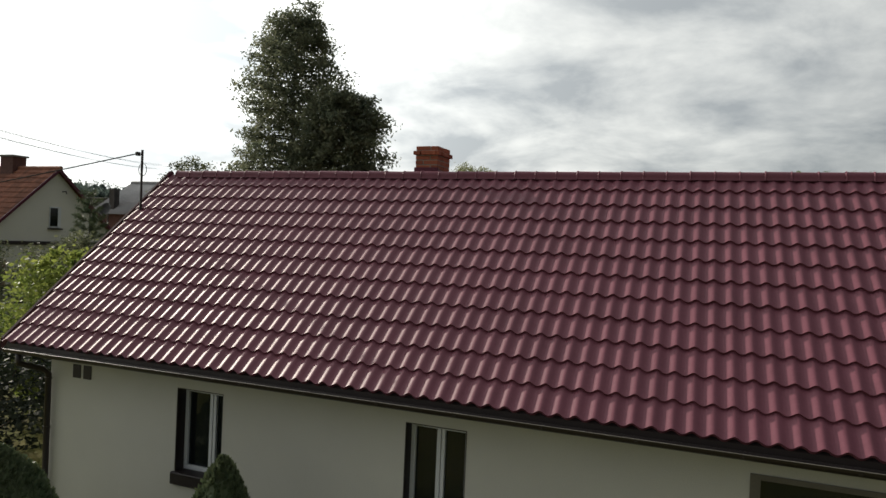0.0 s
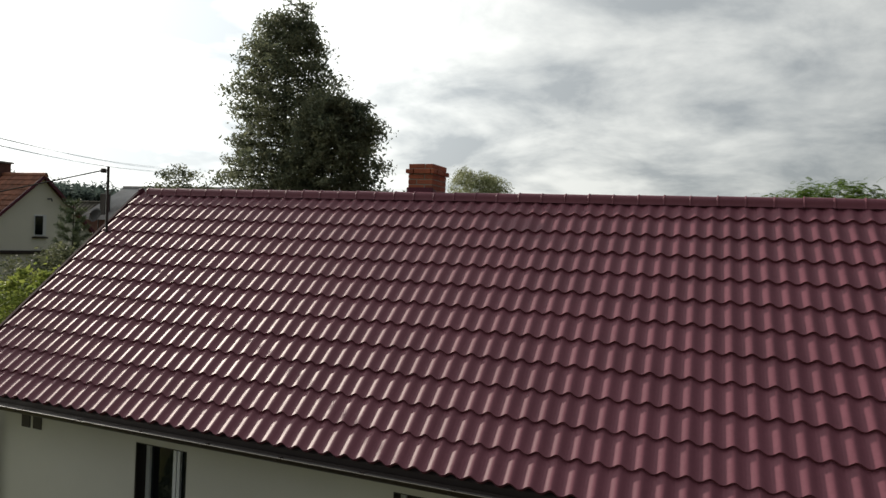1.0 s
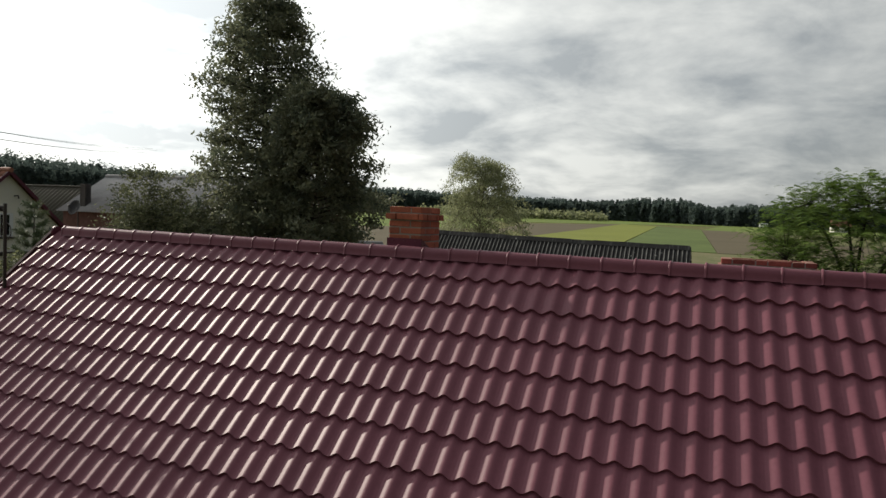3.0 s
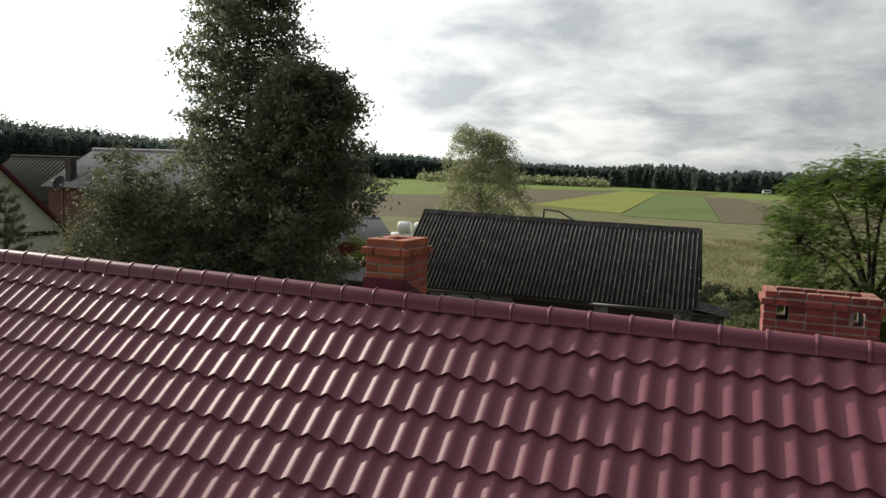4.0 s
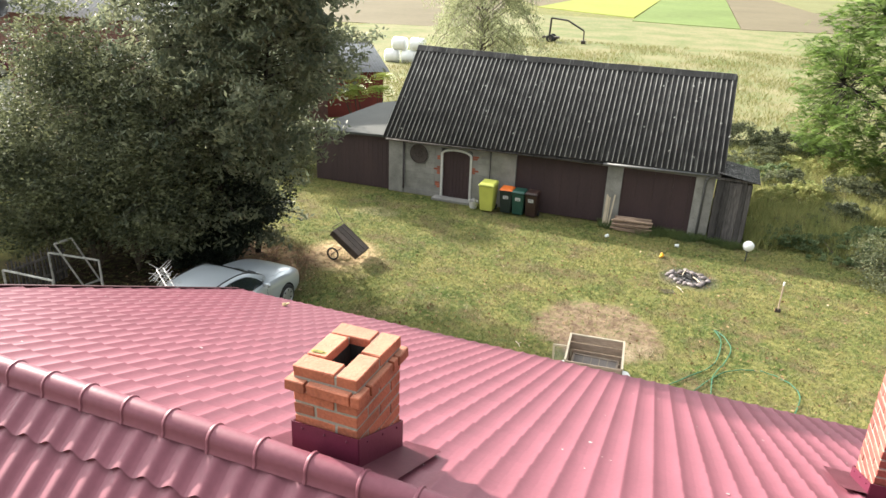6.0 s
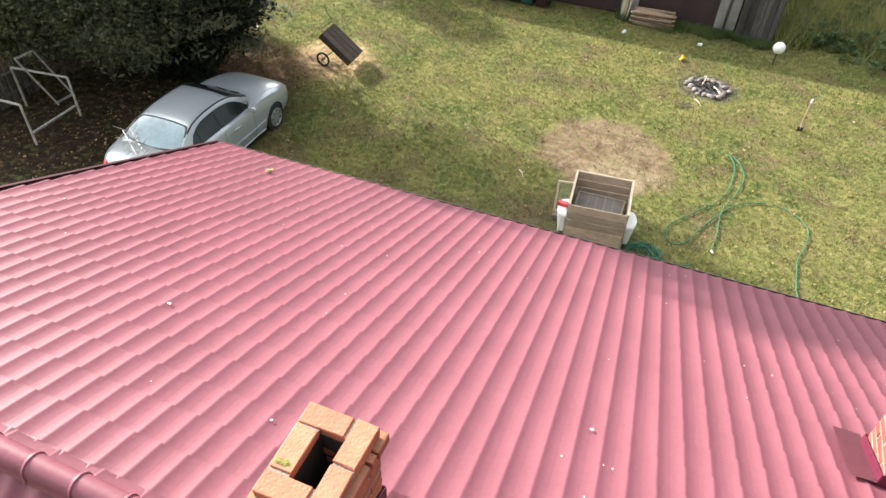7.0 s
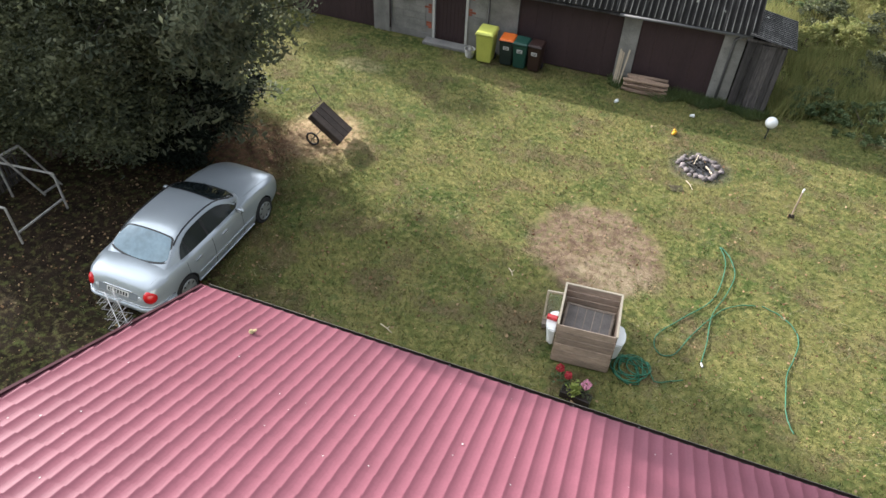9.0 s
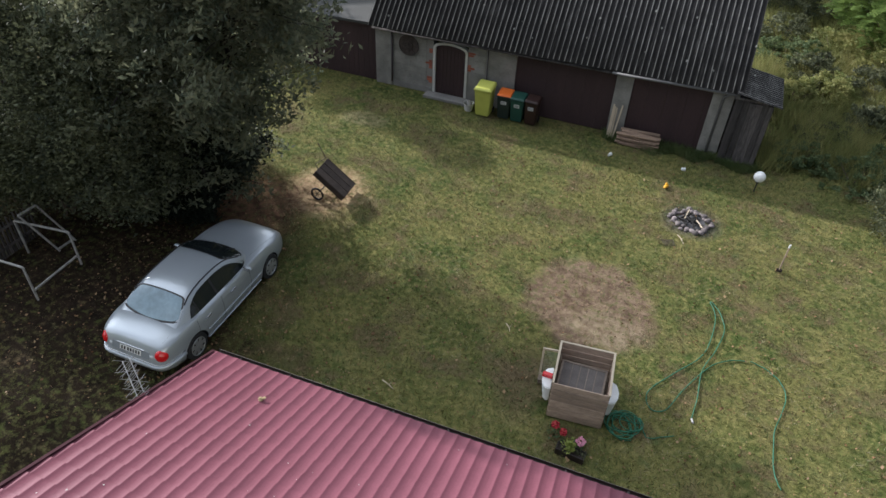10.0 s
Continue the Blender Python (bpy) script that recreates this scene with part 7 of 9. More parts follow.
# the saloon's lines, from the rear bumper forwards: half width, sill, shoulder and deck heights
CAR_W = smooth_curve([0.14, 0.17, 0.22, 0.30, 0.43, 0.68, 1.1, 2.4, 3.6, 4.1, 4.4, 4.6, 4.7, 4.75], [0.52, 0.64, 0.715, 0.775, 0.825, 0.868, 0.887, 0.89, 0.88, 0.85, 0.79, 0.70, 0.58, 0.40])
CAR_S = smooth_curve([0.14, 0.24, 0.5, 0.9, 3.8, 4.4, 4.75], [0.36, 0.28, 0.22, 0.185, 0.185, 0.23, 0.34])
CAR_B = smooth_curve([0.14, 0.19, 0.24, 0.33, 0.5, 0.84, 1.4, 2.4, 3.2, 3.6, 4.05, 4.35, 4.58, 4.7, 4.75], [0.56, 0.66, 0.74, 0.845, 0.895, 0.925, 0.93, 0.92, 0.91, 0.88, 0.815, 0.745, 0.655, 0.575, 0.50])
CAR_D = smooth_curve([0.14, 0.18, 0.23, 0.28, 0.34, 0.5, 0.78, 1.4, 3.2, 3.45, 3.8, 4.1, 4.35, 4.55, 4.68, 4.75], [0.60, 0.71, 0.83, 0.925, 0.965, 0.998, 1.025, 1.0, 0.99, 0.985, 0.955, 0.91, 0.85, 0.77, 0.67, 0.54])
CAB_Z = smooth_curve([0.74, 0.85, 1.0, 1.2, 1.42, 1.7, 2.05, 2.4, 2.62, 2.8, 3.05, 3.42], [0.97, 1.045, 1.145, 1.27, 1.362, 1.412, 1.428, 1.412, 1.375, 1.305, 1.17, 0.975])
CAB_W = smooth_curve([0.74, 0.9, 1.2, 1.6, 2.4, 2.9, 3.1, 3.25, 3.35, 3.42], [0.70, 0.765, 0.80, 0.81, 0.81, 0.80, 0.775, 0.70, 0.58, 0.42])


def body_section(y):
    """Half a section of the lower body, from the sill to the middle of the deck."""
    w, s, b_, d = CAR_W(y), CAR_S(y), CAR_B(y), CAR_D(y)
    return [(w * 0.88, s), (w * 0.95, s + 0.05), (w * 0.985, s + (b_ - s) * 0.22), (w, s + (b_ - s) * 0.5), (w * 0.992, s + (b_ - s) * 0.76), (w * 0.968, b_ - 0.02), (w * 0.93, b_ + (d - b_) * 0.36), (w * 0.81, b_ + (d - b_) * 0.72), (w * 0.55, b_ + (d - b_) * 0.92), (w * 0.28, b_ + (d - b_) * 0.98), (0.0, d)]


def cabin_section(y):
    """Half a section of the glasshouse, from the waist to the middle of the roof."""
    zc, xw = CAB_Z(y), CAB_W(y)
    dz = zc - 0.90
    k = min(1.0, max(0.0, dz / 0.52))
    xr = xw - 0.245 * k
    return [(xw, 0.90), (xw - 0.075 * k, 0.90 + 0.30 * dz), (xw - 0.155 * k, 0.90 + 0.62 * dz), (xw - 0.205 * k, 0.90 + 0.83 * dz), (xr, 0.90 + 0.93 * dz), (xr * 0.80, 0.90 + 0.972 * dz), (xr * 0.45, 0.90 + 0.994 * dz), (0.0, zc)]


def cabin_top(x, y):
    s = cabin_section(y)
    return float(np.interp(abs(x), [p[0] for p in s[::-1]], [p[1] for p in s[::-1]]))


def cabin_side(y, z):
    s = cabin_section(y)
    return float(np.interp(z, [p[1] for p in s], [p[0] for p in s]))


def skin(rows):
    """A sheet through rows of points, facing out from the car's middle."""
    bm = bmesh.new()
    grid = [[bm.verts.new(p) for p in r_] for r_ in rows]
    for a, b_ in zip(grid, grid[1:]):
        for i in range(len(a) - 1):
            bm.faces.new((a[i], b_[i], b_[i + 1], a[i + 1]))
    bmesh.ops.recalc_face_normals(bm, faces=bm.faces)
    f0 = next(iter(bm.faces))
    if f0.normal.dot(f0.calc_center_median() - Vector((0, 2.1, 0.7))) < 0:
        bmesh.ops.reverse_faces(bm, faces=bm.faces)
    return bm


def car_glass_rows(y_mid0, y_mid1, widths, bow0, bow1, lift, grow=0.0):
    """Rows over the glasshouse for a curved window; widths: (share of height, half width)."""
    wf = smooth_curve([a for a, _ in widths], [b_ for _, b_ in widths])
    rows = []
    vs = [0, 0.02, 0.06, 0.12, 0.22, 0.36, 0.5, 0.64, 0.78, 0.88, 0.94, 0.98, 1.0]
    half = max(b_ for _, b_ in widths)
    for v in vs:
        hw = wf(v) + grow
        row = []
        for i in range(17):
            x = hw * (i / 8 - 1)
            y = y_mid0 + (y_mid1 - y_mid0) * v + (bow0 * (1 - v) + bow1 * v) * (x / half) ** 2
            y += grow * (2 * v - 1) * (1 if y_mid1 > y_mid0 else -1)
            row.append((x, y, cabin_top(x, y) + lift))
        rows.append(row)
    return rows


def car():
    c = empty("car", -11.99, 17.43, 0)
    tagged(c, "silver four-door saloon car parked on leaf-strewn grass", "car")
    # lower body, closed below, with wheel openings cut through
    bm = bmesh.new()
    ys = [0.14, 0.152, 0.17, 0.195, 0.225, 0.26, 0.30, 0.35, 0.42] + [0.50 + 0.1 * i for i in range(38)] + [4.28, 4.4, 4.48, 4.55, 4.61, 4.66, 4.70, 4.73, 4.75]
    rings = []
    for y in ys:
        h = body_section(y)
        full = [(-x, z) for x, z in h] + [(x, z) for x, z in h[-2::-1]]
        rings.append([bm.verts.new((x, y, z)) for x, z in full])
    n = len(rings[0])
    for a, b_ in zip(rings, rings[1:]):
        for i in range(n):
            bm.faces.new((a[i], a[(i + 1) % n], b_[(i + 1) % n], b_[i]))
    bm.faces.new(rings[0])
    bm.faces.new(rings[-1][::-1])
    bmesh.ops.recalc_face_normals(bm, faces=bm.faces)
    body = part("body", bm, [M_SILVER, M_TRIM], c, smooth=True)
    bm = bmesh.new()
    for wy in (1.06, 3.80):
        for sg in (-1, 1):
            tube(bm, [(sg * 0.62, wy, 0.31), (sg * 1.1, wy, 0.31)], 0.352, 32)
    cut = mesh_ob("cutter", bm, M_TRIM)
    cut.parent = c
    mod = body.modifiers.new("arches", "BOOLEAN")
    mod.operation, mod.object, mod.solver = "DIFFERENCE", cut, "EXACT"
    bpy.context.view_layer.update()
    dg = bpy.context.evaluated_depsgraph_get()
    me = bpy.data.meshes.new_from_object(body.evaluated_get(dg))
    body.modifiers.clear()
    old = body.data
    body.data = me
    bpy.data.meshes.remove(old)
    bpy.data.objects.remove(cut)
    body.data.set_sharp_from_angle(angle=radians(40))
    # glasshouse skin
    gy = [0.74, 0.80, 0.86, 0.93, 1.0, 1.08, 1.16, 1.25, 1.34, 1.44, 1.56, 1.7, 1.87, 2.05, 2.22, 2.4, 2.52, 2.62, 2.71, 2.8, 2.9, 3.0, 3.1, 3.2, 3.28, 3.35, 3.42]
    rows = []
    for y in gy:
        h = cabin_section(y)
        rows.append([(-x, y, z) for x, z in h] + [(x, y, z) for x, z in h[-2::-1]])
    part("roof", skin(rows), M_SILVER, c, smooth=True)
    # rear window and windscreen
    rear = [(0, 0.54), (0.04, 0.62), (0.12, 0.65), (0.5, 0.615), (0.88, 0.545), (0.96, 0.53), (1.0, 0.47)]
    part("rear_window", skin(car_glass_rows(0.825, 1.345, rear, 0.09, -0.03, 0.007)), M_REARGLASS, c, "rear window coloured pale blue for the reflected sky", smooth=True)
    part("window_seal", skin(car_glass_rows(0.825, 1.345, rear, 0.09, -0.03, 0.003, 0.036)), M_TRIM, c, smooth=True)
    wind = [(0, 0.46), (0.05, 0.525), (0.14, 0.545), (0.5, 0.63), (0.88, 0.725), (0.96, 0.71), (1.0, 0.62)]
    part("windscreen", skin(car_glass_rows(2.66, 3.36, wind, -0.05, -0.28, 0.007)), M_CARGLASS, c, "dark windscreen", smooth=True)
    part("window_seal", skin(car_glass_rows(2.66, 3.36, wind, -0.05, -0.28, 0.003, 0.030)), M_TRIM, c, smooth=True)
    top = smooth_curve([1.16, 1.24, 1.42, 1.7, 2.1, 2.5, 2.72, 2.88, 3.02], [0.965, 1.10, 1.225, 1.295, 1.31, 1.275, 1.20, 1.105, 0.985])
    for sg in (-1, 1):
        def side_rows(y0, y1, lift, grow=0.0):
            out = []
            for i in range(13):
                y = y0 - grow + (y1 - y0 + 2 * grow) * i / 12
                z0, z1 = 0.950 - grow, max(0.962, top(y)) + grow
                out.append([(sg * (cabin_side(y, z0 + (z1 - z0) * q / 6) + lift), y, z0 + (z1 - z0) * q / 6) for q in range(7)])
            return out
        for y0, y1, lab in ((1.44, 1.99, "dark rear door window"), (2.05, 2.99, "dark front door window"), (1.19, 1.40, "small dark quarter window")):
            part("side_window", skin(side_rows(y0, y1, 0.008)), M_CARGLASS, c, lab, smooth=True)
        part("window_surround", skin(side_rows(1.17, 3.01, 0.004, 0.012)), M_TRIM, c, smooth=True)
        bm = bmesh.new()
        tube(bm, [(sg * (cabin_side(y, 0.936) + 0.006), y, 0.936) for y in (1.14, 1.5, 2.0, 2.5, 3.04)], 0.009, 6)
        part("waist_strip", bm, M_CHROME, c, "bright waist strip")
        # dark gutter line along the roof edge
        bm = bmesh.new()
        tube(bm, [(sg * cabin_section(y)[4][0], y, cabin_section(y)[4][1] + 0.003) for y in (1.22, 1.4, 1.6, 1.85, 2.1, 2.35, 2.55, 2.72, 2.86, 3.0)], 0.017, 6)
        part("roof_gutter", bm, M_TRIM, c)
        for y0 in (1.42, 2.30):
            bm = bmesh.new()
            box(bm, sg * 0.885 - 0.012, y0, 0.775, sg * 0.885 + 0.020 * sg, y0 + 0.19, 0.80, 0.006)
            part("door_handle", bm, M_CHROME, c)
        for y0, zt in ((1.22, 5), (2.02, 5), (3.02, 5)):
            bm = bmesh.new()
            tube(bm, [(sg * (body_section(y0)[i][0] + 0.0005), y0 + (0.10 * (i - 3) / 2 if y0 < 1.3 and i < 3 else 0), body_section(y0)[i][1]) for i in range(1, zt + 1)], 0.004, 4)
            part("door_gap", bm, M_TRIM, c)
        bm = bmesh.new()
        tube(bm, [(sg * (CAR_W(y) + 0.003), y, 0.45) for y in (1.46, 1.8, 2.2, 2.6, 3.0, 3.40)], 0.008, 6)
        part("side_strip", bm, M_SILVER, c)
        bm = bmesh.new()
        tube(bm, [(sg * CAR_W(y) * 0.945, y, 0.20) for y in (1.44, 2.0, 2.6, 3.42)], 0.014, 6)
        part("sill", bm, M_SILVER, c)
        m = empty("mirror")
        m.parent = c
        bm = bmesh.new()
        bmesh.ops.create_uvsphere(bm, u_segments=14, v_segments=8, radius=1.0, matrix=pose(sg * 0.95, 2.92, 0.99) @ Matrix.Diagonal((0.10, 0.055, 0.062, 1)))
        part("housing", bm, M_SILVER, m, smooth=True)
        simple_box("mirror_glass", (sg * 0.95 - 0.075, 2.862, 0.95, sg * 0.95 + 0.075, 2.875, 1.03), M_CHROME, m)
        bm = bmesh.new()
        tube(bm, [(sg * 0.80, 2.95, 0.95), (sg * 0.90, 2.93, 0.97)], 0.02, 6)
        part("stalk", bm, M_TRIM, m)
        # lamps let into the rounded corners
        bm = bmesh.new()
        bmesh.ops.create_uvsphere(bm, u_segments=20, v_segments=12, radius=1.0, matrix=pose(sg * 0.685, 0.285, 0.725, -12, sg * 8, sg * 45) @ Matrix.Diagonal((0.135, 0.085, 0.145, 1)))
        part("tail_lamp", bm, M_RED, c, "red tail lamp", smooth=True)
        bm = bmesh.new()
        bmesh.ops.create_uvsphere(bm, u_segments=14, v_segments=10, radius=1.0, matrix=pose(sg * 0.520, 0.215, 0.690, -20, 0, sg * 16) @ Matrix.Diagonal((0.075, 0.042, 0.06, 1)))
        part("reversing_lamp", bm, M_LAMP, c, "clear reversing lamp", smooth=True)
        for k, xx in enumerate((0.47, 0.63)):
            bm = bmesh.new()
            bmesh.ops.create_uvsphere(bm, u_segments=14, v_segments=8, radius=1.0, matrix=pose(sg * xx, 4.60 - 0.07 * k, 0.62) @ Matrix.Diagonal((0.085, 0.075, 0.08, 1)))
            part("headlamp", bm, M_LAMP, c, "round headlamp", smooth=True)
        for wy in (1.06, 3.80):
            w = empty("wheel")
            w.parent = c
            bm = bmesh.new()
            tube(bm, [(sg * 0.66, wy, 0.31), (sg * 0.69, wy, 0.31), (sg * 0.855, wy, 0.31), (sg * 0.875, wy, 0.31)], 0.31, 30)
            for v in bm.verts:
                if abs(v.co.x) > 0.87 or abs(v.co.x) < 0.67:
                    d = Vector((0, v.co.y - wy, v.co.z - 0.31))
                    v.co -= d * 0.06
            part("tyre", bm, M_RUBBER, w, smooth=False)
            bm = bmesh.new()
            tube(bm, [(sg * 0.80, wy, 0.31), (sg * 0.878, wy, 0.31)], 0.20, 28)
            part("rim", bm, M_TRIM, w)
            for k in range(7):
                bm = bmesh.new()
                a = math.tau * k / 7
                d, e = Vector((0, math.cos(a), math.sin(a))), Vector((0, -math.sin(a), math.cos(a)))
                p = Vector((sg * 0.882, wy, 0.31))
                vs = [bm.verts.new(p + d * r_ + e * w_ + Vector((sg * h_, 0, 0))) for r_, w_, h_ in ((0.03, 0.03, 0.006), (0.195, 0.055, 0), (0.195, -0.055, 0), (0.03, -0.03, 0.006))]
                lo = [bm.verts.new(v.co - Vector((sg * 0.02, 0, 0))) for v in vs]
                bm.faces.new(vs)
                bm.faces.new(lo[::-1])
                for q in range(4):
                    bm.faces.new((vs[q], lo[q], lo[(q + 1) % 4], vs[(q + 1) % 4]))
                bmesh.ops.recalc_face_normals(bm, faces=bm.faces)
                part("spoke", bm, M_ALLOY, w)
            bm = bmesh.new()
            tube(bm, [(sg * 0.87, wy, 0.31), (sg * 0.893, wy, 0.31)], 0.05, 14)
            ring = [(sg * 0.884, wy + 0.203 * math.cos(a), 0.31 + 0.203 * math.sin(a)) for a in [math.tau * i / 28 for i in range(29)]]
            tube(bm, ring, 0.011, 6, caps=False)
            part("hub_cap", bm, M_ALLOY, w)
            bm = bmesh.new()
            tube(bm, [(sg * 0.60, wy, 0.31), (sg * 0.66, wy, 0.31)], 0.34, 20)
            part("arch_liner", bm, M_TRIM, w)
    # number plate with plain bars on the sloping boot panel, bumper, gaps
    tail = pose(0, 0.192, 0.705, -24, 0, 0)
    simple_box("rear_panel", (-0.46, -0.016, -0.075, 0.46, 0.03, 0.075), M_GREYPANEL, c, 0.006, "grey panel round the plate", tail)
    pl = empty("number_plate")
    pl.parent = c
    simple_box("plate", (-0.26, -0.024, -0.055, 0.26, -0.017, 0.055), M_PLATE, pl, 0.003, "white plate", tail)
    for k in range(7):
        x = -0.225 + k * 0.066 + (0.02 if k > 1 else 0)
        simple_box("bar", (x, -0.027, -0.036, x + 0.042, -0.0242, 0.036), M_TRIM, pl, 0, "", tail)
    simple_box("boot_handle", (-0.34, -0.035, 0.076, 0.34, 0.0, 0.098), M_CHROME, c, 0.006, "bright strip over the plate", tail)
    simple_box("badge", (-0.025, -0.012, 0.20, 0.025, 0.004, 0.26), M_CHROME, c, 0.008, "small badge", pose(0, 0.215, 0.705, -30, 0, 0))
    plan = [(CAR_W(y) + 0.012, y - 0.012) for y in (0.72, 0.54, 0.42, 0.31, 0.23, 0.175, 0.146)]
    ring = [(-x, y) for x, y in plan] + [(x, y) for x, y in plan[::-1]]
    bm = bmesh.new()
    tube(bm, [(x, y, 0.475) for x, y in ring], 0.040, 10)
    part("rear_bumper", bm, M_SILVER, c, smooth=True)
    bm = bmesh.new()
    tube(bm, [(x * 1.004, y - 0.006, 0.555) for x, y in ring], 0.010, 6)
    part("bumper_strip", bm, M_CHROME, c, smooth=True)
    bm = bmesh.new()
    tube(bm, [(x, y, CAR_B(y) + (CAR_D(y) - CAR_B(y)) * 0.62 + 0.006) for x, y in ((-0.60, 0.30), (-0.66, 0.42), (-0.68, 0.56), (-0.66, 0.74))], 0.007, 4)
    tube(bm, [(x, y, CAR_B(y) + (CAR_D(y) - CAR_B(y)) * 0.62 + 0.006) for x, y in ((0.60, 0.30), (0.66, 0.42), (0.68, 0.56), (0.66, 0.74))], 0.007, 4)
    part("boot_gap", bm, M_TRIM, c)
    bm = bmesh.new()
    for k in (-1, 1):
        tube(bm, [(k * 0.70, y, float(np.interp(0.70 if y < 4.3 else 0.6, [p[0] for p in body_section(y)[::-1]], [p[1] for p in body_section(y)[::-1]])) + 0.003) for y in (3.35, 3.7, 4.0, 4.25)], 0.004, 4)
    part("bonnet_gap", bm, M_GREYPANEL, c)
    bm = bmesh.new()
    for k in (-1, 1):
        tube(bm, [(0.30 * k, 3.36, CAR_D(3.36) + 0.03), (0.05 * k + 0.15, 3.20, cabin_top(0.05 * k + 0.15, 3.20) + 0.02)], 0.008, 5)
    part("wiper", bm, M_TRIM, c)
    bm = bmesh.new()
    box(bm, -0.22, 4.68, 0.42, 0.22, 4.765, 0.62, 0.03)
    part("grille", bm, M_CHROME, c)
    # seats behind the glass
    for x in (-0.36, 0.36):
        for y in (1.35, 2.25):
            bm = bmesh.new()
            box(bm, x - 0.24, y - 0.08, 0.55, x + 0.24, y + 0.06, 1.12, 0.04)
            part("seat", bm, M_SEAT, c, "pale grey seat back")
    bm = bmesh.new()
    box(bm, -0.70, 0.78, 0.93, 0.70, 1.25, 0.955, 0.0)
    part("parcel_shelf", bm, M_SEAT, c)


M_GREYPANEL = mat("grey_panel", (0.20, 0.22, 0.24), 0.4, vary=0.1, bump=0.0)
M_SEAT = mat("grey_cloth", (0.30, 0.32, 0.33), 0.9, vary=0.15, scale=6, bump=0.1)
car()

# ---- loose things in the yard ----
M_YELLOW = mat("yellow_bin_plastic", (0.58, 0.60, 0.12), 0.45, vary=0.12, scale=3, bump=0.05)
M_GREENBIN = mat("green_bin_plastic", (0.018, 0.075, 0.055), 0.45, vary=0.15, scale=3, bump=0.05)
M_DARKBIN = mat("dark_green_bin_plastic", (0.018, 0.030, 0.026), 0.5, vary=0.15, scale=3, bump=0.05)
M_BROWNBIN = mat("brown_bin_plastic", (0.035, 0.016, 0.012), 0.5, vary=0.15, scale=3, bump=0.05)
M_ORANGELID = mat("orange_plastic", (0.75, 0.16, 0.02), 0.45, vary=0.1, scale=3, bump=0.05)


def wheelie_bin(x, y, w, d, h, body_mat, lid_mat, sticker, label):
    b = empty("wheelie_bin", x, y, 0, random.Random(int(x * 100)).uniform(-4, 4))
    tagged(b, label, "bin", "bins by the shed")
    bm = bmesh.new()
    lo = [(-w * .40, -d * .38, 0.05), (w * .40, -d * .38, 0.05), (w * .40, d * .36, 0.05), (-w * .40, d * .36, 0.05)]
    hi = [(-w * .49, -d * .5, h * .90), (w * .49, -d * .5, h * .90), (w * .49, d * .46, h * .93), (-w * .49, d * .46, h * .93)]
    va = [bm.verts.new(p) for p in lo]
    vb = [bm.verts.new(p) for p in hi]
    bm.faces.new(va[::-1])
    bm.faces.new(vb)
    for i in range(4):
        bm.faces.new((va[i], va[(i + 1) % 4], vb[(i + 1) % 4], vb[i]))
    bmesh.ops.bevel(bm, geom=list(bm.edges), offset=0.025, segments=2, affect="EDGES")
    part("body", bm, body_mat, b)
    bm = bmesh.new()
    box(bm, -w * .52, -d * .54, h * .895, w * .52, d * .48, h * .93, 0.01)
    part("rim", bm, body_mat, b)
    bm = bmesh.new()
    va = [bm.verts.new(p) for p in ((-w * .52, -d * .56, h * .935), (w * .52, -d * .56, h * .935), (w * .52, d * .5, h * .955), (-w * .52, d * .5, h * .955))]
    vb = [bm.verts.new(p) for p in ((-w * .44, -d * .48, h * .985), (w * .44, -d * .48, h * .985), (w * .44, d * .45, h * 1.0), (-w * .44, d * .45, h * 1.0))]
    bm.faces.new(va[::-1])
    bm.faces.new(vb)
    for i in range(4):
        bm.faces.new((va[i], va[(i + 1) % 4], vb[(i + 1) % 4], vb[i]))
    bmesh.ops.bevel(bm, geom=list(bm.edges), offset=0.012, segments=2, affect="EDGES")
    part("lid", bm, lid_mat, b)
    bm = bmesh.new()
    tube(bm, [(-w * .35, d * .56, h * .93), (w * .35, d * .56, h * .93)], 0.016, 8)
    part("handle", bm, body_mat, b)
    for sg in (-1, 1):
        bm = bmesh.new()
        tube(bm, [(sg * w * .36, d * .40, 0.1), (sg * w * .46, d * .40, 0.1)], 0.1, 16)
        part("wheel", bm, M_RUBBER, b)
    if sticker:
        # the label's print cannot be read: plain bars
        s = empty("sticker")
        s.parent = b
        z = h * 0.62
        yy = -d * 0.46
        simple_box("label_sheet", (-0.09, yy - 0.012, z, 0.09, yy - 0.004, z + 0.11), M_PLATE, s)
        for k in range(2):
            simple_box("bar", (-0.07, yy - 0.015, z + 0.02 + k * 0.045, 0.07, yy - 0.0125, z + 0.04 + k * 0.045), M_TRIM, s)


wheelie_bin(-9.16, 30.92, 0.56, 0.66, 1.08, M_YELLOW, M_YELLOW, False, "bright yellow plastic wheelie bin against the shed")
wheelie_bin(-8.48, 31.0, 0.46, 0.52, 0.94, M_DARKBIN, M_ORANGELID, True, "dark green wheelie bin with an orange lid")
wheelie_bin(-8.02, 30.98, 0.46, 0.52, 0.93, M_GREENBIN, M_GREENBIN, True, "green plastic wheelie bin beside the others")
wheelie_bin(-7.54, 30.98, 0.44, 0.50, 0.94, M_BROWNBIN, M_BROWNBIN, True, "dark brown plastic wheelie bin")


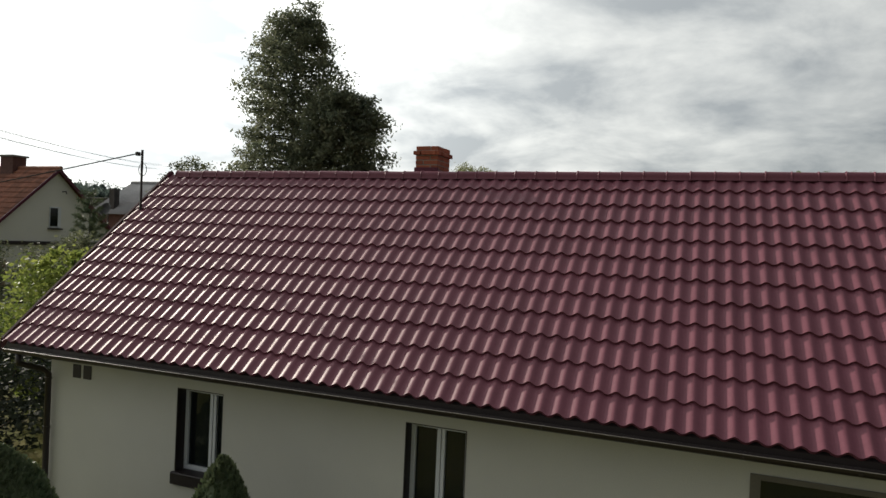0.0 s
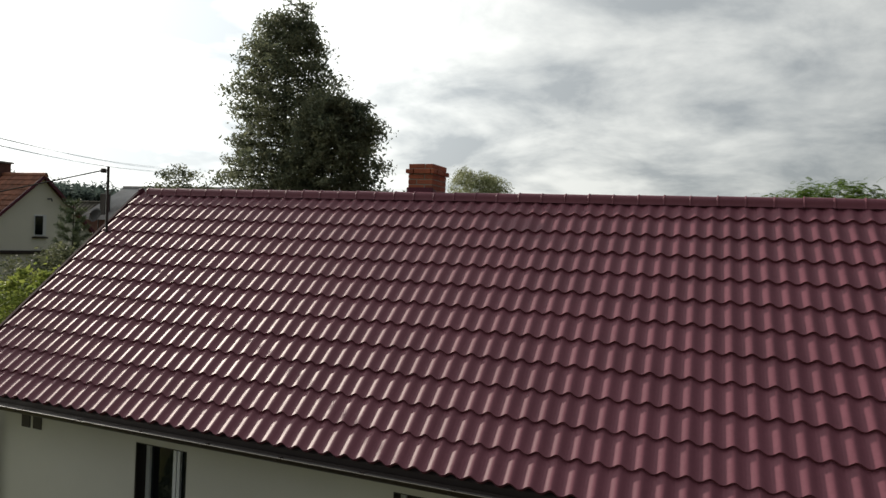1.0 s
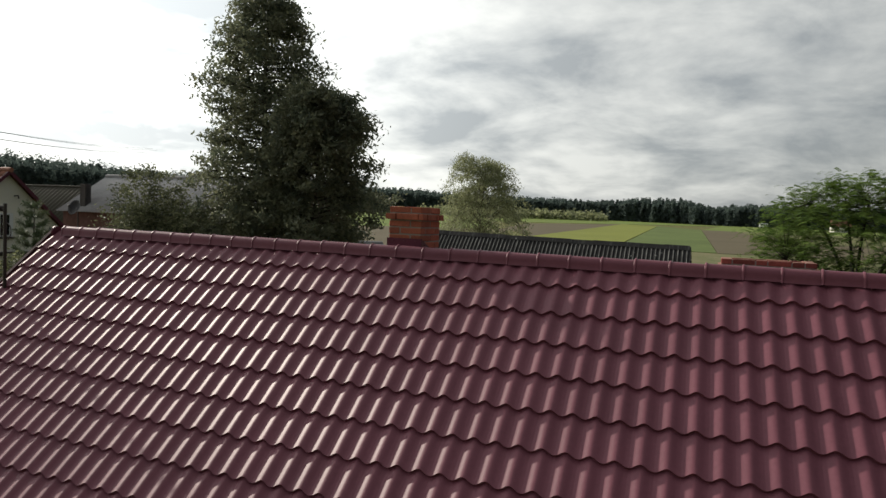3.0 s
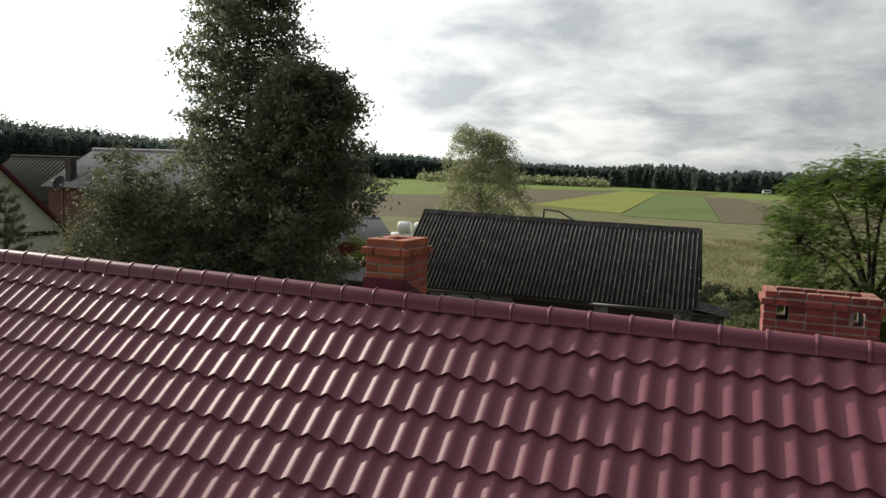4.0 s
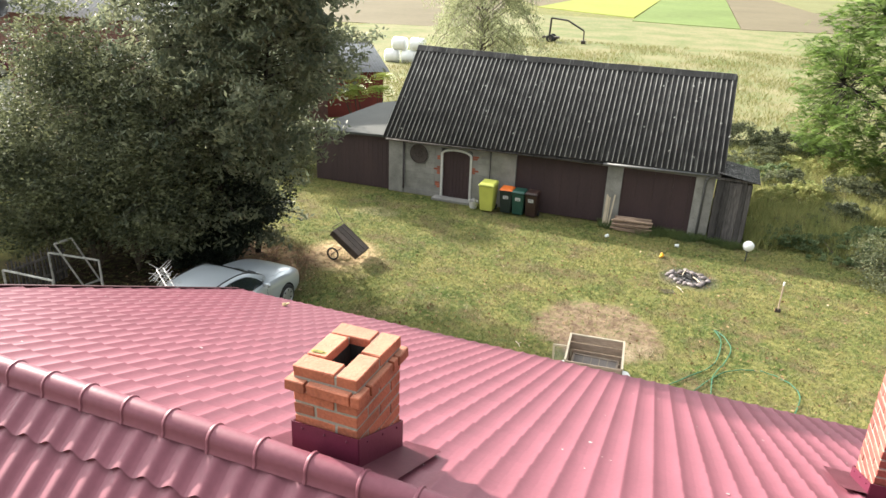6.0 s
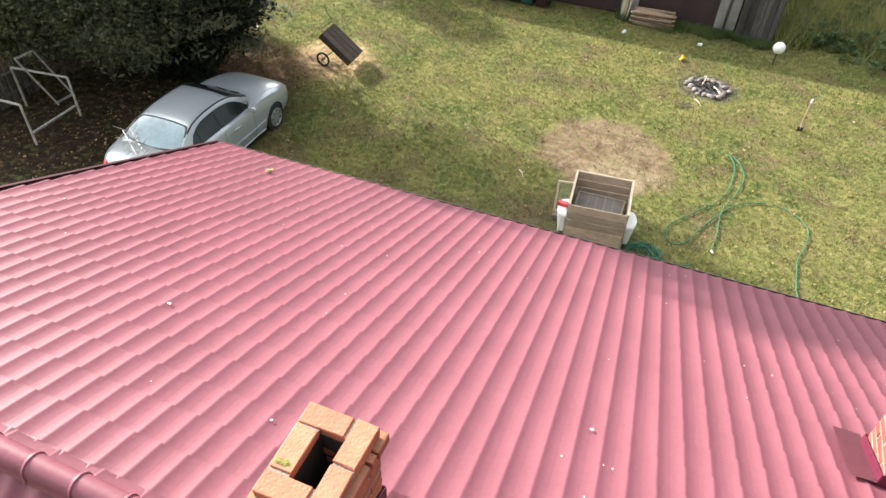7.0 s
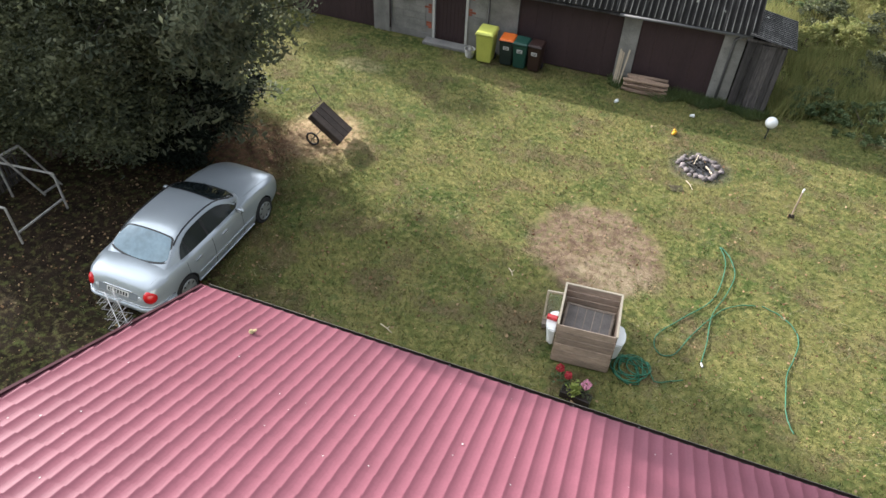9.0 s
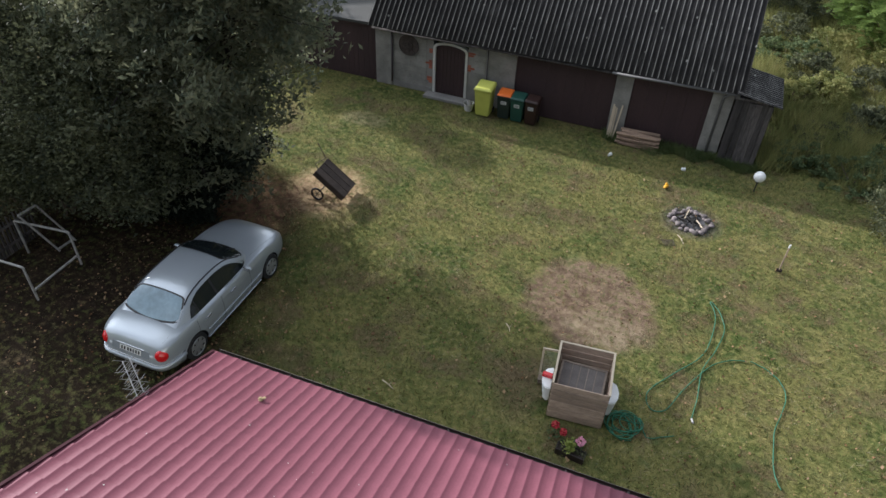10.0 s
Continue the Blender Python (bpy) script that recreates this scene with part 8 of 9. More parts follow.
def timber_pile():
    t = empty("timber_pile", -4.1, 31.12, 0)
    tagged(t, "stack of weathered planks lying before the garage door", "timber")
    rnd = random.Random(5)
    for lay in range(6):
        for k in range(3):
            bm = bmesh.new()
            z = 0.02 + lay * 0.07
            y = -0.22 + k * 0.15 + rnd.uniform(-.02, .02)
            sh = rnd.uniform(-.08, .08)
            box(bm, -0.60 + sh, y, z, 0.62 + sh, y + 0.13, z + rnd.uniform(.035, .065), 0.012, pose(0, 0, 0, 0, rnd.uniform(-1.5, 1.5), rnd.uniform(-3, 3)))
            part("plank", bm, M_PLANK, t)
    t = empty("leaning_planks", -4.95, 31.2, 0)
    tagged(t, "pale planks leaning against the shed pillar", "timber")
    for k in range(4):
        bm = bmesh.new()
        box(bm, -0.024, -0.014, 0, 0.024, 0.014, rnd.uniform(1.0, 1.2), 0.003, pose(-0.12 + k * 0.06, -0.03 * (k % 2), 0.0, -9, rnd.uniform(-1, 5), 0))
        part("plank", bm, M_PALEWOOD, t)


timber_pile()


def bucket(x, y):
    b = empty("bucket", x, y, 0)
    tagged(b, "battered pale bucket full of odds by the door", "bucket")
    bm = bmesh.new()
    pr = [(0.13, 0.0), (0.17, 0.26), (0.18, 0.27), (0.16, 0.265), (0.12, 0.02)]
    rg = [[bm.verts.new((r * math.cos(a), r * math.sin(a), z)) for a in [math.tau * k / 18 for k in range(18)]] for r, z in pr]
    for a, c in zip(rg, rg[1:]):
        for k in range(18):
            bm.faces.new((a[k], a[(k + 1) % 18], c[(k + 1) % 18], c[k]))
    bm.faces.new(rg[-1][::-1])
    part("pail", bm, M_PVCW, b)
    rnd = random.Random(2)
    for k in range(5):
        bm = bmesh.new()
        bmesh.ops.create_icosphere(bm, subdivisions=2, radius=rnd.uniform(.05, .08), matrix=Matrix.Translation((rnd.uniform(-.07, .07), rnd.uniform(-.07, .07), 0.25 + rnd.uniform(0, .05))))
        part("stone", bm, M_CONC, b)
    bm = bmesh.new()
    tube(bm, [(-0.17, 0, 0.25), (-0.12, -0.1, 0.12), (0.12, -0.1, 0.12), (0.17, 0, 0.25)], 0.005, 5)
    part("handle", bm, M_ZINC, b)


bucket(-9.72, 30.95)


def crate():
    c = empty("wooden_crate", -3.46, 20.53, 0, 6)
    tagged(c, "open crate of weathered boards on a white tub", "crate")
    w, d, h = 0.525, 0.535, 1.06
    rnd = random.Random(3)
    for nm, rows in (("front", 6), ("back", 6), ("left", 6), ("right", 6)):
        for k in range(rows):
            z0, z1 = 0.04 + k * (h - 0.04) / rows, 0.04 + (k + 1) * (h - 0.04) / rows - 0.013
            o = rnd.uniform(-.006, .006)
            bm = bmesh.new()
            if nm == "front":
                box(bm, -w + o, -d - 0.022, z0, w + o, -d, z1, 0.004)
            elif nm == "back":
                box(bm, -w, d, z0, w, d + 0.022, z1, 0.004)
            elif nm == "left":
                box(bm, -w - 0.022, -d, z0, -w, d, z1, 0.004)
            else:
                box(bm, w, -d, z0, w + 0.022, d, z1, 0.004)
            part("board", bm, M_CRATEWOOD, c)
    for nm, dims in (("rim_rail", (-w - 0.03, d - 0.01, h - 0.02, w + 0.03, d + 0.03, h + 0.012)), ("rim_rail", (-w - 0.03, -d - 0.02, h - 0.02, -w + 0.012, d - 0.01, h + 0.012)),
                     ("rim_rail", (w - 0.012, -d - 0.02, h - 0.02, w + 0.03, d - 0.01, h + 0.012))):
        simple_box(nm, dims, M_PALEWOOD, c, 0.004, "pale sawn rail")
    # a framed wire lid dropped inside
    lid = empty("wire_lid")
    lid.parent = c
    m = pose(0.0, 0.05, 0.62, 12, 0, -3)
    for dims in ((-0.46, -0.34, 0, 0.46, -0.30, 0.03), (-0.46, 0.30, 0, 0.46, 0.34, 0.03), (-0.46, -0.30, 0, -0.42, 0.30, 0.03), (0.42, -0.30, 0, 0.46, 0.30, 0.03)):
        simple_box("lath", dims, M_OLDWOOD, lid, 0.003, "", m)
    for k in range(4):
        simple_box("lath", (-0.24 + k * 0.16, -0.30, 0.005, -0.225 + k * 0.16, 0.30, 0.02), M_OLDWOOD, lid, 0, "", m)
    simple_box("panel", (-0.43, -0.31, 0.008, 0.43, 0.31, 0.014), M_NETTING, lid, 0, "grey netting", m)
    simple_box("floor_board", (-w, -d, 0.30, w, d, 0.33), M_OLDWOOD, c)
    t = empty("white_tub", -3.46, 20.45, 0, 6)
    tagged(t, "white enamel tub ends showing beside the crate", "tub")
    for sg in (-1, 1):
        bm = bmesh.new()
        pts = [(0.555, -0.28), (0.68, -0.26), (0.75, -0.12), (0.76, 0.05), (0.70, 0.24), (0.555, 0.30)]
        lo = [bm.verts.new((sg * (0.555 + (x - 0.555) * 0.7), y * 0.85, 0.18)) for x, y in pts]
        hi = [bm.verts.new((sg * x, y, 0.62)) for x, y in pts]
        bm.faces.new(lo)
        bm.faces.new(hi[::-1])
        for i in range(len(pts)):
            bm.faces.new((lo[i], hi[i], hi[(i + 1) % 6], lo[(i + 1) % 6]))
        bmesh.ops.recalc_face_normals(bm, faces=bm.faces)
        bmesh.ops.bevel(bm, geom=list(bm.edges), offset=0.02, segments=2, affect="EDGES")
        part("end", bm, M_TANK, t)
    for x in (-0.66, 0.66):
        bm = bmesh.new()
        tube(bm, [(x, 0, 0), (x, 0, 0.2)], 0.03, 8)
        part("leg", bm, M_TANK, t)
    f = empty("glazed_frame", -4.14, 20.86, 0, 10)
    tagged(f, "small old glazed frame leaning on the crate", "frame")
    m = pose(0, 0, 0.12, -14, 0, 0)
    for dims in ((-0.22, -0.02, 0, -0.18, 0.02, 0.66), (0.14, -0.02, 0, 0.18, 0.02, 0.66), (-0.18, -0.02, 0, 0.14, 0.02, 0.04), (-0.18, -0.02, 0.62, 0.14, 0.02, 0.66)):
        simple_box("rail", dims, M_PALEWOOD, f, 0.004, "", m)
    simple_box("pane", (-0.18, -0.003, 0.04, 0.14, 0.003, 0.62), M_CLEARPANE, f, 0, "clear dusty glass", m)
    simple_box("foot", (-0.22, -0.16, 0, 0.18, 0.02, 0.12), M_OLDWOOD, f, 0.004)
    simple_box("red_block", (-4.22, 20.36, 0.62, -4.02, 20.46, 0.70), M_RED, None, 0.01)
    tagged(bpy.data.objects["red_block"], "small red plastic box on the white tub", "box")


M_CLEARPANE = glass_mat("clear_pane", (0.85, 0.9, 0.88), 0.08)
M_CLEARPANE.node_tree.nodes["Principled BSDF"].inputs["Transmission Weight"].default_value = 0.95
M_CLEARPANE.node_tree.nodes["Principled BSDF"].inputs["IOR"].default_value = 1.1
M_NETTING = mat("grey_netting", (0.16, 0.14, 0.13), 0.8, vary=0.3, scale=5, fine=60, bump=0.2)
crate()


def flower_box():
    p = empty("flower_box", -3.28, 19.25, 0, -5)
    tagged(p, "dark planter box with a little plant beside the wall", "planter")
    for dims in ((-0.28, -0.10, 0.0, 0.28, -0.08, 0.16), (-0.28, 0.08, 0.0, 0.28, 0.10, 0.16), (-0.28, -0.08, 0, -0.26, 0.08, 0.16), (0.26, -0.08, 0, 0.28, 0.08, 0.16)):
        simple_box("side", dims, M_WOODDARK, p, 0.004)
    simple_box("soil", (-0.26, -0.08, 0.02, 0.26, 0.08, 0.125), M_SOIL, p)
    rng = np.random.default_rng(4)
    pos = rng.normal(size=(260, 3)) * np.array([0.05, 0.045, 0.08]) + np.array([-0.05, 0, 0.25])
    ax, ay = leaf_axes(rng, 260, 0.03, 0.6)
    q = quads_ob("plant", pos, ax, ay, M_SUMAC, p)
    q["kind"] = "stuff"
    pos = rng.normal(size=(120, 3)) * np.array([0.15, 0.05, 0.03]) + np.array([0.05, 0, 0.18])
    ax, ay = leaf_axes(rng, 120, 0.025, 0.6)
    q = quads_ob("creeping_plant", pos, ax, ay, M_LEAFB, p)
    q["kind"] = "stuff"
    for x, y, m, r, lab in ((-3.70, 19.60, M_REDFLOWER, 0.075, "red geranium flower head on a thin stem"), (-3.52, 19.50, M_REDFLOWER, 0.07, "red geranium flower head on a thin stem"), (-3.16, 19.42, M_PINK, 0.095, "pale pink hydrangea flower head")):
        f = empty("flower", x, y, 0)
        tagged(f, lab, "flower")
        bm = bmesh.new()
        tube(bm, [(0, 0, 0), (0.01, 0, 0.24)], 0.007, 5)
        part("stem", bm, M_WEED, f)
        rng2 = np.random.default_rng(int(abs(x) * 100))
        d = rng2.normal(size=(140, 3))
        d /= np.linalg.norm(d, axis=1)[:, None]
        pos = d * r * rng2.uniform(.7, 1, 140)[:, None] + np.array([0.01, 0, 0.28])
        ax, ay = leaf_axes(rng2, 140, 0.022, 0.8)
        quads_ob("petals", pos, ax, ay, m, f)
        pos = rng2.normal(size=(50, 3)) * np.array([.08, .08, .05]) + np.array([0, 0, 0.12])
        ax, ay = leaf_axes(rng2, 50, 0.03, 0.7)
        quads_ob("leaves", pos, ax, ay, M_LEAFR, f)


M_SOIL = mat("dark_soil", (0.035, 0.026, 0.02), 0.95, vary=0.3, scale=20, bump=0.4)
M_REDFLOWER = mat("red_petals", (0.50, 0.035, 0.05), 0.7, vary=0.2, scale=30, bump=0.0)
M_PINK = mat("pink_petals", (0.80, 0.34, 0.48), 0.7, vary=0.12, scale=30, bump=0.0)
flower_box()

M_HOSE = mat("green_hose", (0.018, 0.135, 0.070), 0.6, vary=0.2, scale=6, bump=0.05)


def hose():
    h = empty("garden_hose", -2.45, 20.3, 0)
    tagged(h, "green garden hose coiled and trailing over the lawn", "hose")
    z = 0.030
    lines = ([(-1.23, 21.02), (-1.18, 21.57), (-1.16, 22.4), (-0.95, 23.1), (-0.82, 23.83), (-0.98, 24.4), (-1.21, 24.66), (-1.05, 24.2), (-1.08, 23.4), (-1.25, 22.75), (-1.79, 21.96), (-2.15, 21.35), (-2.05, 20.95), (-1.75, 21.02), (-1.45, 21.75), (-1.0, 22.6), (-0.6, 22.95), (-0.3, 23.05)],
             [(-0.21, 23.09), (0.11, 22.99), (0.41, 22.74), (0.53, 22.36), (0.45, 21.85), (0.34, 21.41), (0.33, 20.95), (0.34, 20.52), (0.40, 20.25), (0.49, 20.05)])
    for ln in lines:
        bm = bmesh.new()
        tube(bm, [(q.x + 2.45, q.y - 20.3, z + 0.006 * math.sin(i)) for i, q in enumerate(spline([(a, b_, 0) for a, b_ in ln], 8))], 0.012, 6)
        part("run", bm, M_HOSE, h, smooth=True)
    rnd = random.Random(9)
    pts = []
    for lap in range(8):
        cx, cy, ra, rb, tw = rnd.uniform(-0.13, 0.15), rnd.uniform(-0.11, 0.11), rnd.uniform(0.20, 0.42), rnd.uniform(0.16, 0.34), rnd.uniform(0, math.pi)
        for k in range(12):
            a = k * math.tau / 12
            p, q = ra * math.cos(a), rb * math.sin(a)
            pts.append((cx + p * math.cos(tw) - q * math.sin(tw), cy + p * math.sin(tw) + q * math.cos(tw), 0.025 + 0.011 * lap + 0.012 * math.sin(a * 2 + lap)))
    pts += [(0.45, -0.1, 0.04), (0.7, 0.02, 0.03), (0.95, 0.16, 0.03)]
    bm = bmesh.new()
    tube(bm, [tuple(q) for q in spline(pts, 2)], 0.011, 6)
    part("coil", bm, M_HOSE, h, smooth=True)
    bm = bmesh.new()
    tube(bm, [(-1.23 + 2.45, 21.02 - 20.3, z), (-1.19 + 2.45, 20.93 - 20.3, z)], 0.02, 8)
    part("nozzle", bm, M_PVCW, h)


hose()


def barrow():
    b = empty("handcart", -11.55, 24.74, 0)
    tagged(b, "dark tipped handcart with one spoked wheel and bent handle", "cart")
    m = pose(0.10, 0.12, 0.42, 0, 38, 2)
    L_, W_ = 0.52, 0.36
    for dims, nm in (((-L_, -W_, -0.02, L_, W_, 0.0), "bed"), ((-L_, -W_, 0, L_, -W_ + 0.02, 0.16), "side_panel"), ((-L_, W_ - 0.02, 0, L_, W_, 0.16), "side_panel"), ((-L_, -W_ + 0.02, 0, -L_ + 0.02, W_ - 0.02, 0.16), "end_panel"), ((L_ - 0.02, -W_ + 0.02, 0, L_, W_ - 0.02, 0.16), "end_panel")):
        simple_box(nm, dims, M_CARTWOOD, b, 0.004, "", m)
    for k in range(3):
        simple_box("cover_board", (-L_ + 0.02, -W_ + 0.02 + k * 0.227, 0.145, L_ - 0.02, -W_ + 0.02 + k * 0.227 + 0.215, 0.162), M_CARTWOOD, b, 0.003, "", m)
    w = empty("wheel")
    w.parent = b
    cx, cy, cz = -0.16, -0.34, 0.19
    bm = bmesh.new()
    tube(bm, [(cx + 0.17 * math.cos(a), cy, cz + 0.17 * math.sin(a)) for a in [math.tau * i / 24 for i in range(25)]], 0.028, 8, caps=False)
    part("tyre", bm, M_RUBBER, w)
    bm = bmesh.new()
    for k in range(6):
        a = math.tau * k / 6
        tube(bm, [(cx, cy, cz), (cx + 0.16 * math.cos(a), cy, cz + 0.16 * math.sin(a))], 0.006, 5)
    part("spokes", bm, M_RUST, w)
    bm = bmesh.new()
    tube(bm, [(cx, cy - 0.06, cz), (cx, cy + 0.5, cz)], 0.014, 6)
    part("axle", bm, M_RUST, b)
    bm = bmesh.new()
    tube(bm, [(-0.33, 0.10, 0.66), (-0.42, 0.12, 0.82), (-0.18, 0.30, 0.98), (-0.48, 0.42, 1.32)], 0.012, 6)
    part("handle", bm, M_RUST, b)
    bm = bmesh.new()
    tube(bm, [(0.0, 0.45, 0.0), (-0.05, 0.35, 0.45)], 0.014, 6)
    part("stay", bm, M_RUST, b)


M_CARTWOOD = mat("dark_cart_boards", (0.085, 0.062, 0.05), 0.85, vary=0.35, scale=4, fine=30, bump=0.25, island=0.2)
barrow()


def fire_pit():
    f = empty("fire_pit", -2.02, 27.75, 0)
    tagged(f, "ring of field stones round a burnt-out fire", "fire pit")
    rnd = random.Random(14)
    for k in range(46):
        a = k * math.tau / 46 + rnd.uniform(-.08, .08)
        r = rnd.uniform(0.38, 0.57)
        s = rnd.uniform(0.04, 0.085)
        bm = bmesh.new()
        bmesh.ops.create_icosphere(bm, subdivisions=2, radius=s)
        off = Vector((rnd.uniform(0, 50), rnd.uniform(0, 50), 0))
        for v in bm.verts:
            v.co *= 1 + 0.45 * noise.noise(v.co * 7 + off)
            v.co.z *= 0.75
        bmesh.ops.translate(bm, verts=bm.verts, vec=(r * 1.05 * math.cos(a), r * 0.95 * math.sin(a), s * 0.45))
        part("stone", bm, M_STONE, f)
    bm = bmesh.new()
    cv = bm.verts.new((0, 0, 0.05))
    ringv = [bm.verts.new((0.40 * math.cos(k * math.tau / 24) * rnd.uniform(.85, 1.05), 0.37 * math.sin(k * math.tau / 24) * rnd.uniform(.85, 1.05), 0.008)) for k in range(24)]
    for k in range(24):
        bm.faces.new((cv, ringv[k], ringv[(k + 1) % 24]))
    part("ash_bed", bm, M_ASH, f, "pale and black ash")
    for k in range(16):
        bm = bmesh.new()
        a, r = rnd.uniform(0, 6.28), rnd.uniform(0, 0.28)
        p = Vector((r * math.cos(a), r * math.sin(a), 0.04 + rnd.uniform(0, .06)))
        d = Vector((rnd.uniform(-1, 1), rnd.uniform(-1, 1), rnd.uniform(-.15, .25))).normalized() * rnd.uniform(.12, .24)
        tube(bm, [p - d, p + d], rnd.uniform(0.012, 0.028), 6)
        part("charred_log", bm, M_SOOT if k % 8 else M_PALEWOOD, f)


M_STONE = mat("field_stone", (0.23, 0.195, 0.19), 0.9, vary=0.4, scale=10, bump=0.3, island=0.55)
M_ASH = mat("ash", (0.10, 0.095, 0.10), 0.95, vary=0.5, scale=7, fine=40, bump=0.4, rgb2=(0.03, 0.03, 0.03))
fire_pit()


def globe_lamp():
    g = empty("garden_lamp", -0.50, 29.98, 0)
    tagged(g, "white glass globe garden lamp on a short dark spike", "lamp")
    bm = bmesh.new()
    bmesh.ops.create_uvsphere(bm, u_segments=28, v_segments=18, radius=0.165, matrix=Matrix.Translation((0.03, 0.12, 0.46)))
    part("globe", bm, M_OPAL, g, "white globe", smooth=True)
    bm = bmesh.new()
    tube(bm, [(0, 0, 0), (0.02, 0.08, 0.30)], 0.018, 8)
    part("spike", bm, M_TRIM, g)
    bm = bmesh.new()
    tube(bm, [(0.02, 0.08, 0.28), (0.025, 0.10, 0.33)], 0.06, 12)
    part("collar", bm, M_TRIM, g)


M_OPAL = mat("opal_globe", (0.82, 0.82, 0.80), 0.25, vary=0.03, scale=3, bump=0.0)
globe_lamp()


def spade():
    s = empty("spade", 0.28, 26.55, 0)
    tagged(s, "garden spade standing stuck in the lawn", "spade")
    bm = bmesh.new()
    tube(bm, [(0, 0, 0.06), (0.01, 0.05, 0.78)], 0.017, 8)
    part("shaft", bm, M_CRATEWOOD, s)
    bm = bmesh.new()
    tube(bm, [(0.01, 0.05, 0.74), (0.012, 0.056, 0.83)], 0.022, 8)
    part("grip", bm, M_TANK, s, "white grip")
    bm = bmesh.new()
    box(bm, -0.07, -0.012, -0.06, 0.07, 0.006, 0.10, 0.003)
    part("blade", bm, M_RUST, s)


spade()


def frame_goal():
    g = empty("play_frame", -15.5, 18.37, 0)
    tagged(g, "low white-painted wooden frame standing on the grass", "frame")
    bars = ((("post"), (0, 0, 0), (0, 0, 1.0)), ("post", (-0.03, 1.34, 0), (-0.03, 1.34, 1.0)), ("lower_rail", (0, 0.02, 0.30), (-0.03, 1.30, 0.30)), ("top_rail", (0, 0, 1.0), (-1.5, -0.08, 1.0)), ("top_rail", (-0.03, 1.34, 1.0), (-1.5, 1.15, 1.0)), ("post", (-1.5, -0.08, 0), (-1.5, -0.08, 1.0)), ("post", (-1.5, 1.15, 0), (-1.5, 1.15, 1.0)))
    for nm, a, b_ in bars:
        a, b_ = Vector(a), Vector(b_)
        d = b_ - a
        bm = bmesh.new()
        box(bm, -0.021, -0.021, 0, 0.021, 0.021, d.length, 0.005, Matrix.Translation(a) @ d.to_track_quat("Z", "Y").to_matrix().to_4x4())
        part(nm, bm, M_PEELING, g)
    w = empty("old_frame", -16.6, 19.9, 0)
    tagged(w, "old bare wooden frame leaning askew by the fence", "frame")
    tl, tr, fl, fr = Vector((-0.02, -0.47, 1.33)), Vector((0.02, 0.0, 1.33)), Vector((0.23, -0.02, 0.0)), Vector((0.27, 0.45, 0.0))
    for a, b_ in ((tl, tr), (tl, fl), (tr, fr), (fl + (tl - fl) * 0.05, fr + (tr - fr) * 0.05)):
        d = b_ - a
        bm = bmesh.new()
        box(bm, -0.022, -0.022, 0, 0.022, 0.022, d.length, 0.004, Matrix.Translation(a) @ d.to_track_quat("Z", "Y").to_matrix().to_4x4())
        part("rail", bm, M_PEELING, w)


M_PEELING = mat("peeling_white_paint", (0.47, 0.46, 0.43), 0.8, vary=0.4, scale=9, fine=40, bump=0.15)
frame_goal()


def picket_fence():
    f = empty("picket_fence", -17.3, 18.6, 0)
    tagged(f, "short run of weathered grey picket fence", "fence")
    rnd = random.Random(6)
    for k in range(16):
        h = rnd.uniform(0.85, 1.05)
        bm = bmesh.new()
        y = 0.1 * k
        box(bm, -0.012, y, 0.02, 0.012, y + 0.07, h, 0.002)
        for v in bm.verts:
            if v.co.z > h - 0.01:
                v.co.y += (y + 0.035 - v.co.y) * 0.6
        part("picket", bm, M_GREYWOOD, f)
    for z in (0.25, 0.75):
        simple_box("rail", (0.014, 0, z, 0.04, 1.6, z + 0.06), M_GREYWOOD, f)


picket_fence()


M_OLDALU = mat("dull_aluminium", (0.34, 0.34, 0.345), 0.55, metal=0.4, vary=0.2, scale=9, bump=0.0)


def antenna():
    """A grid of crossed rods on a double boom, held out from the gable wall by a tube."""
    a = empty("tv_antenna", WALL_L, 14.80, 3.02)
    tagged(a, "old aluminium television antenna held out from the house gable", "antenna")
    d = Vector((-0.83, 0.55, 0.0)).normalized()
    e = Vector((-d.y, d.x, 0))
    up = Vector((0, 0, 1))
    bm = bmesh.new()
    tube(bm, [(0, 0, 0), d * 0.85 + up * 0.06, d * 1.08 + up * 0.34], 0.014, 8)
    part("mounting_tube", bm, M_OLDALU, a, "grey mounting tube", smooth=True)
    simple_box("wall_bracket", (-0.02, -0.06, -0.09, 0.0, 0.06, 0.09), M_ALLOY, a, 0.004)
    for k in (-1, 1):
        bm = bmesh.new()
        tube(bm, [d * 1.00 + up * 0.33 + e * 0.05 * k, d * 1.82 + up * 0.42 + e * 0.05 * k], 0.0065, 6)
        part("boom", bm, M_OLDALU, a)
    rnd = random.Random(6)
    for k in range(22):
        q = d * (1.02 + 0.80 * k / 21) + up * (0.34 + 0.08 * k / 21)
        ln = 0.20 + rnd.uniform(-0.05, 0.04)
        tilt = -0.8 if k % 5 else 0.6
        u = (e + up * (tilt + rnd.uniform(-0.3, 0.3)) + d * rnd.uniform(-0.25, 0.25)).normalized()
        bm = bmesh.new()
        tube(bm, [q - u * ln * rnd.uniform(0.5, 1.0), q + u * ln], 0.004, 5)
        part("element", bm, M_OLDALU, a)


antenna()


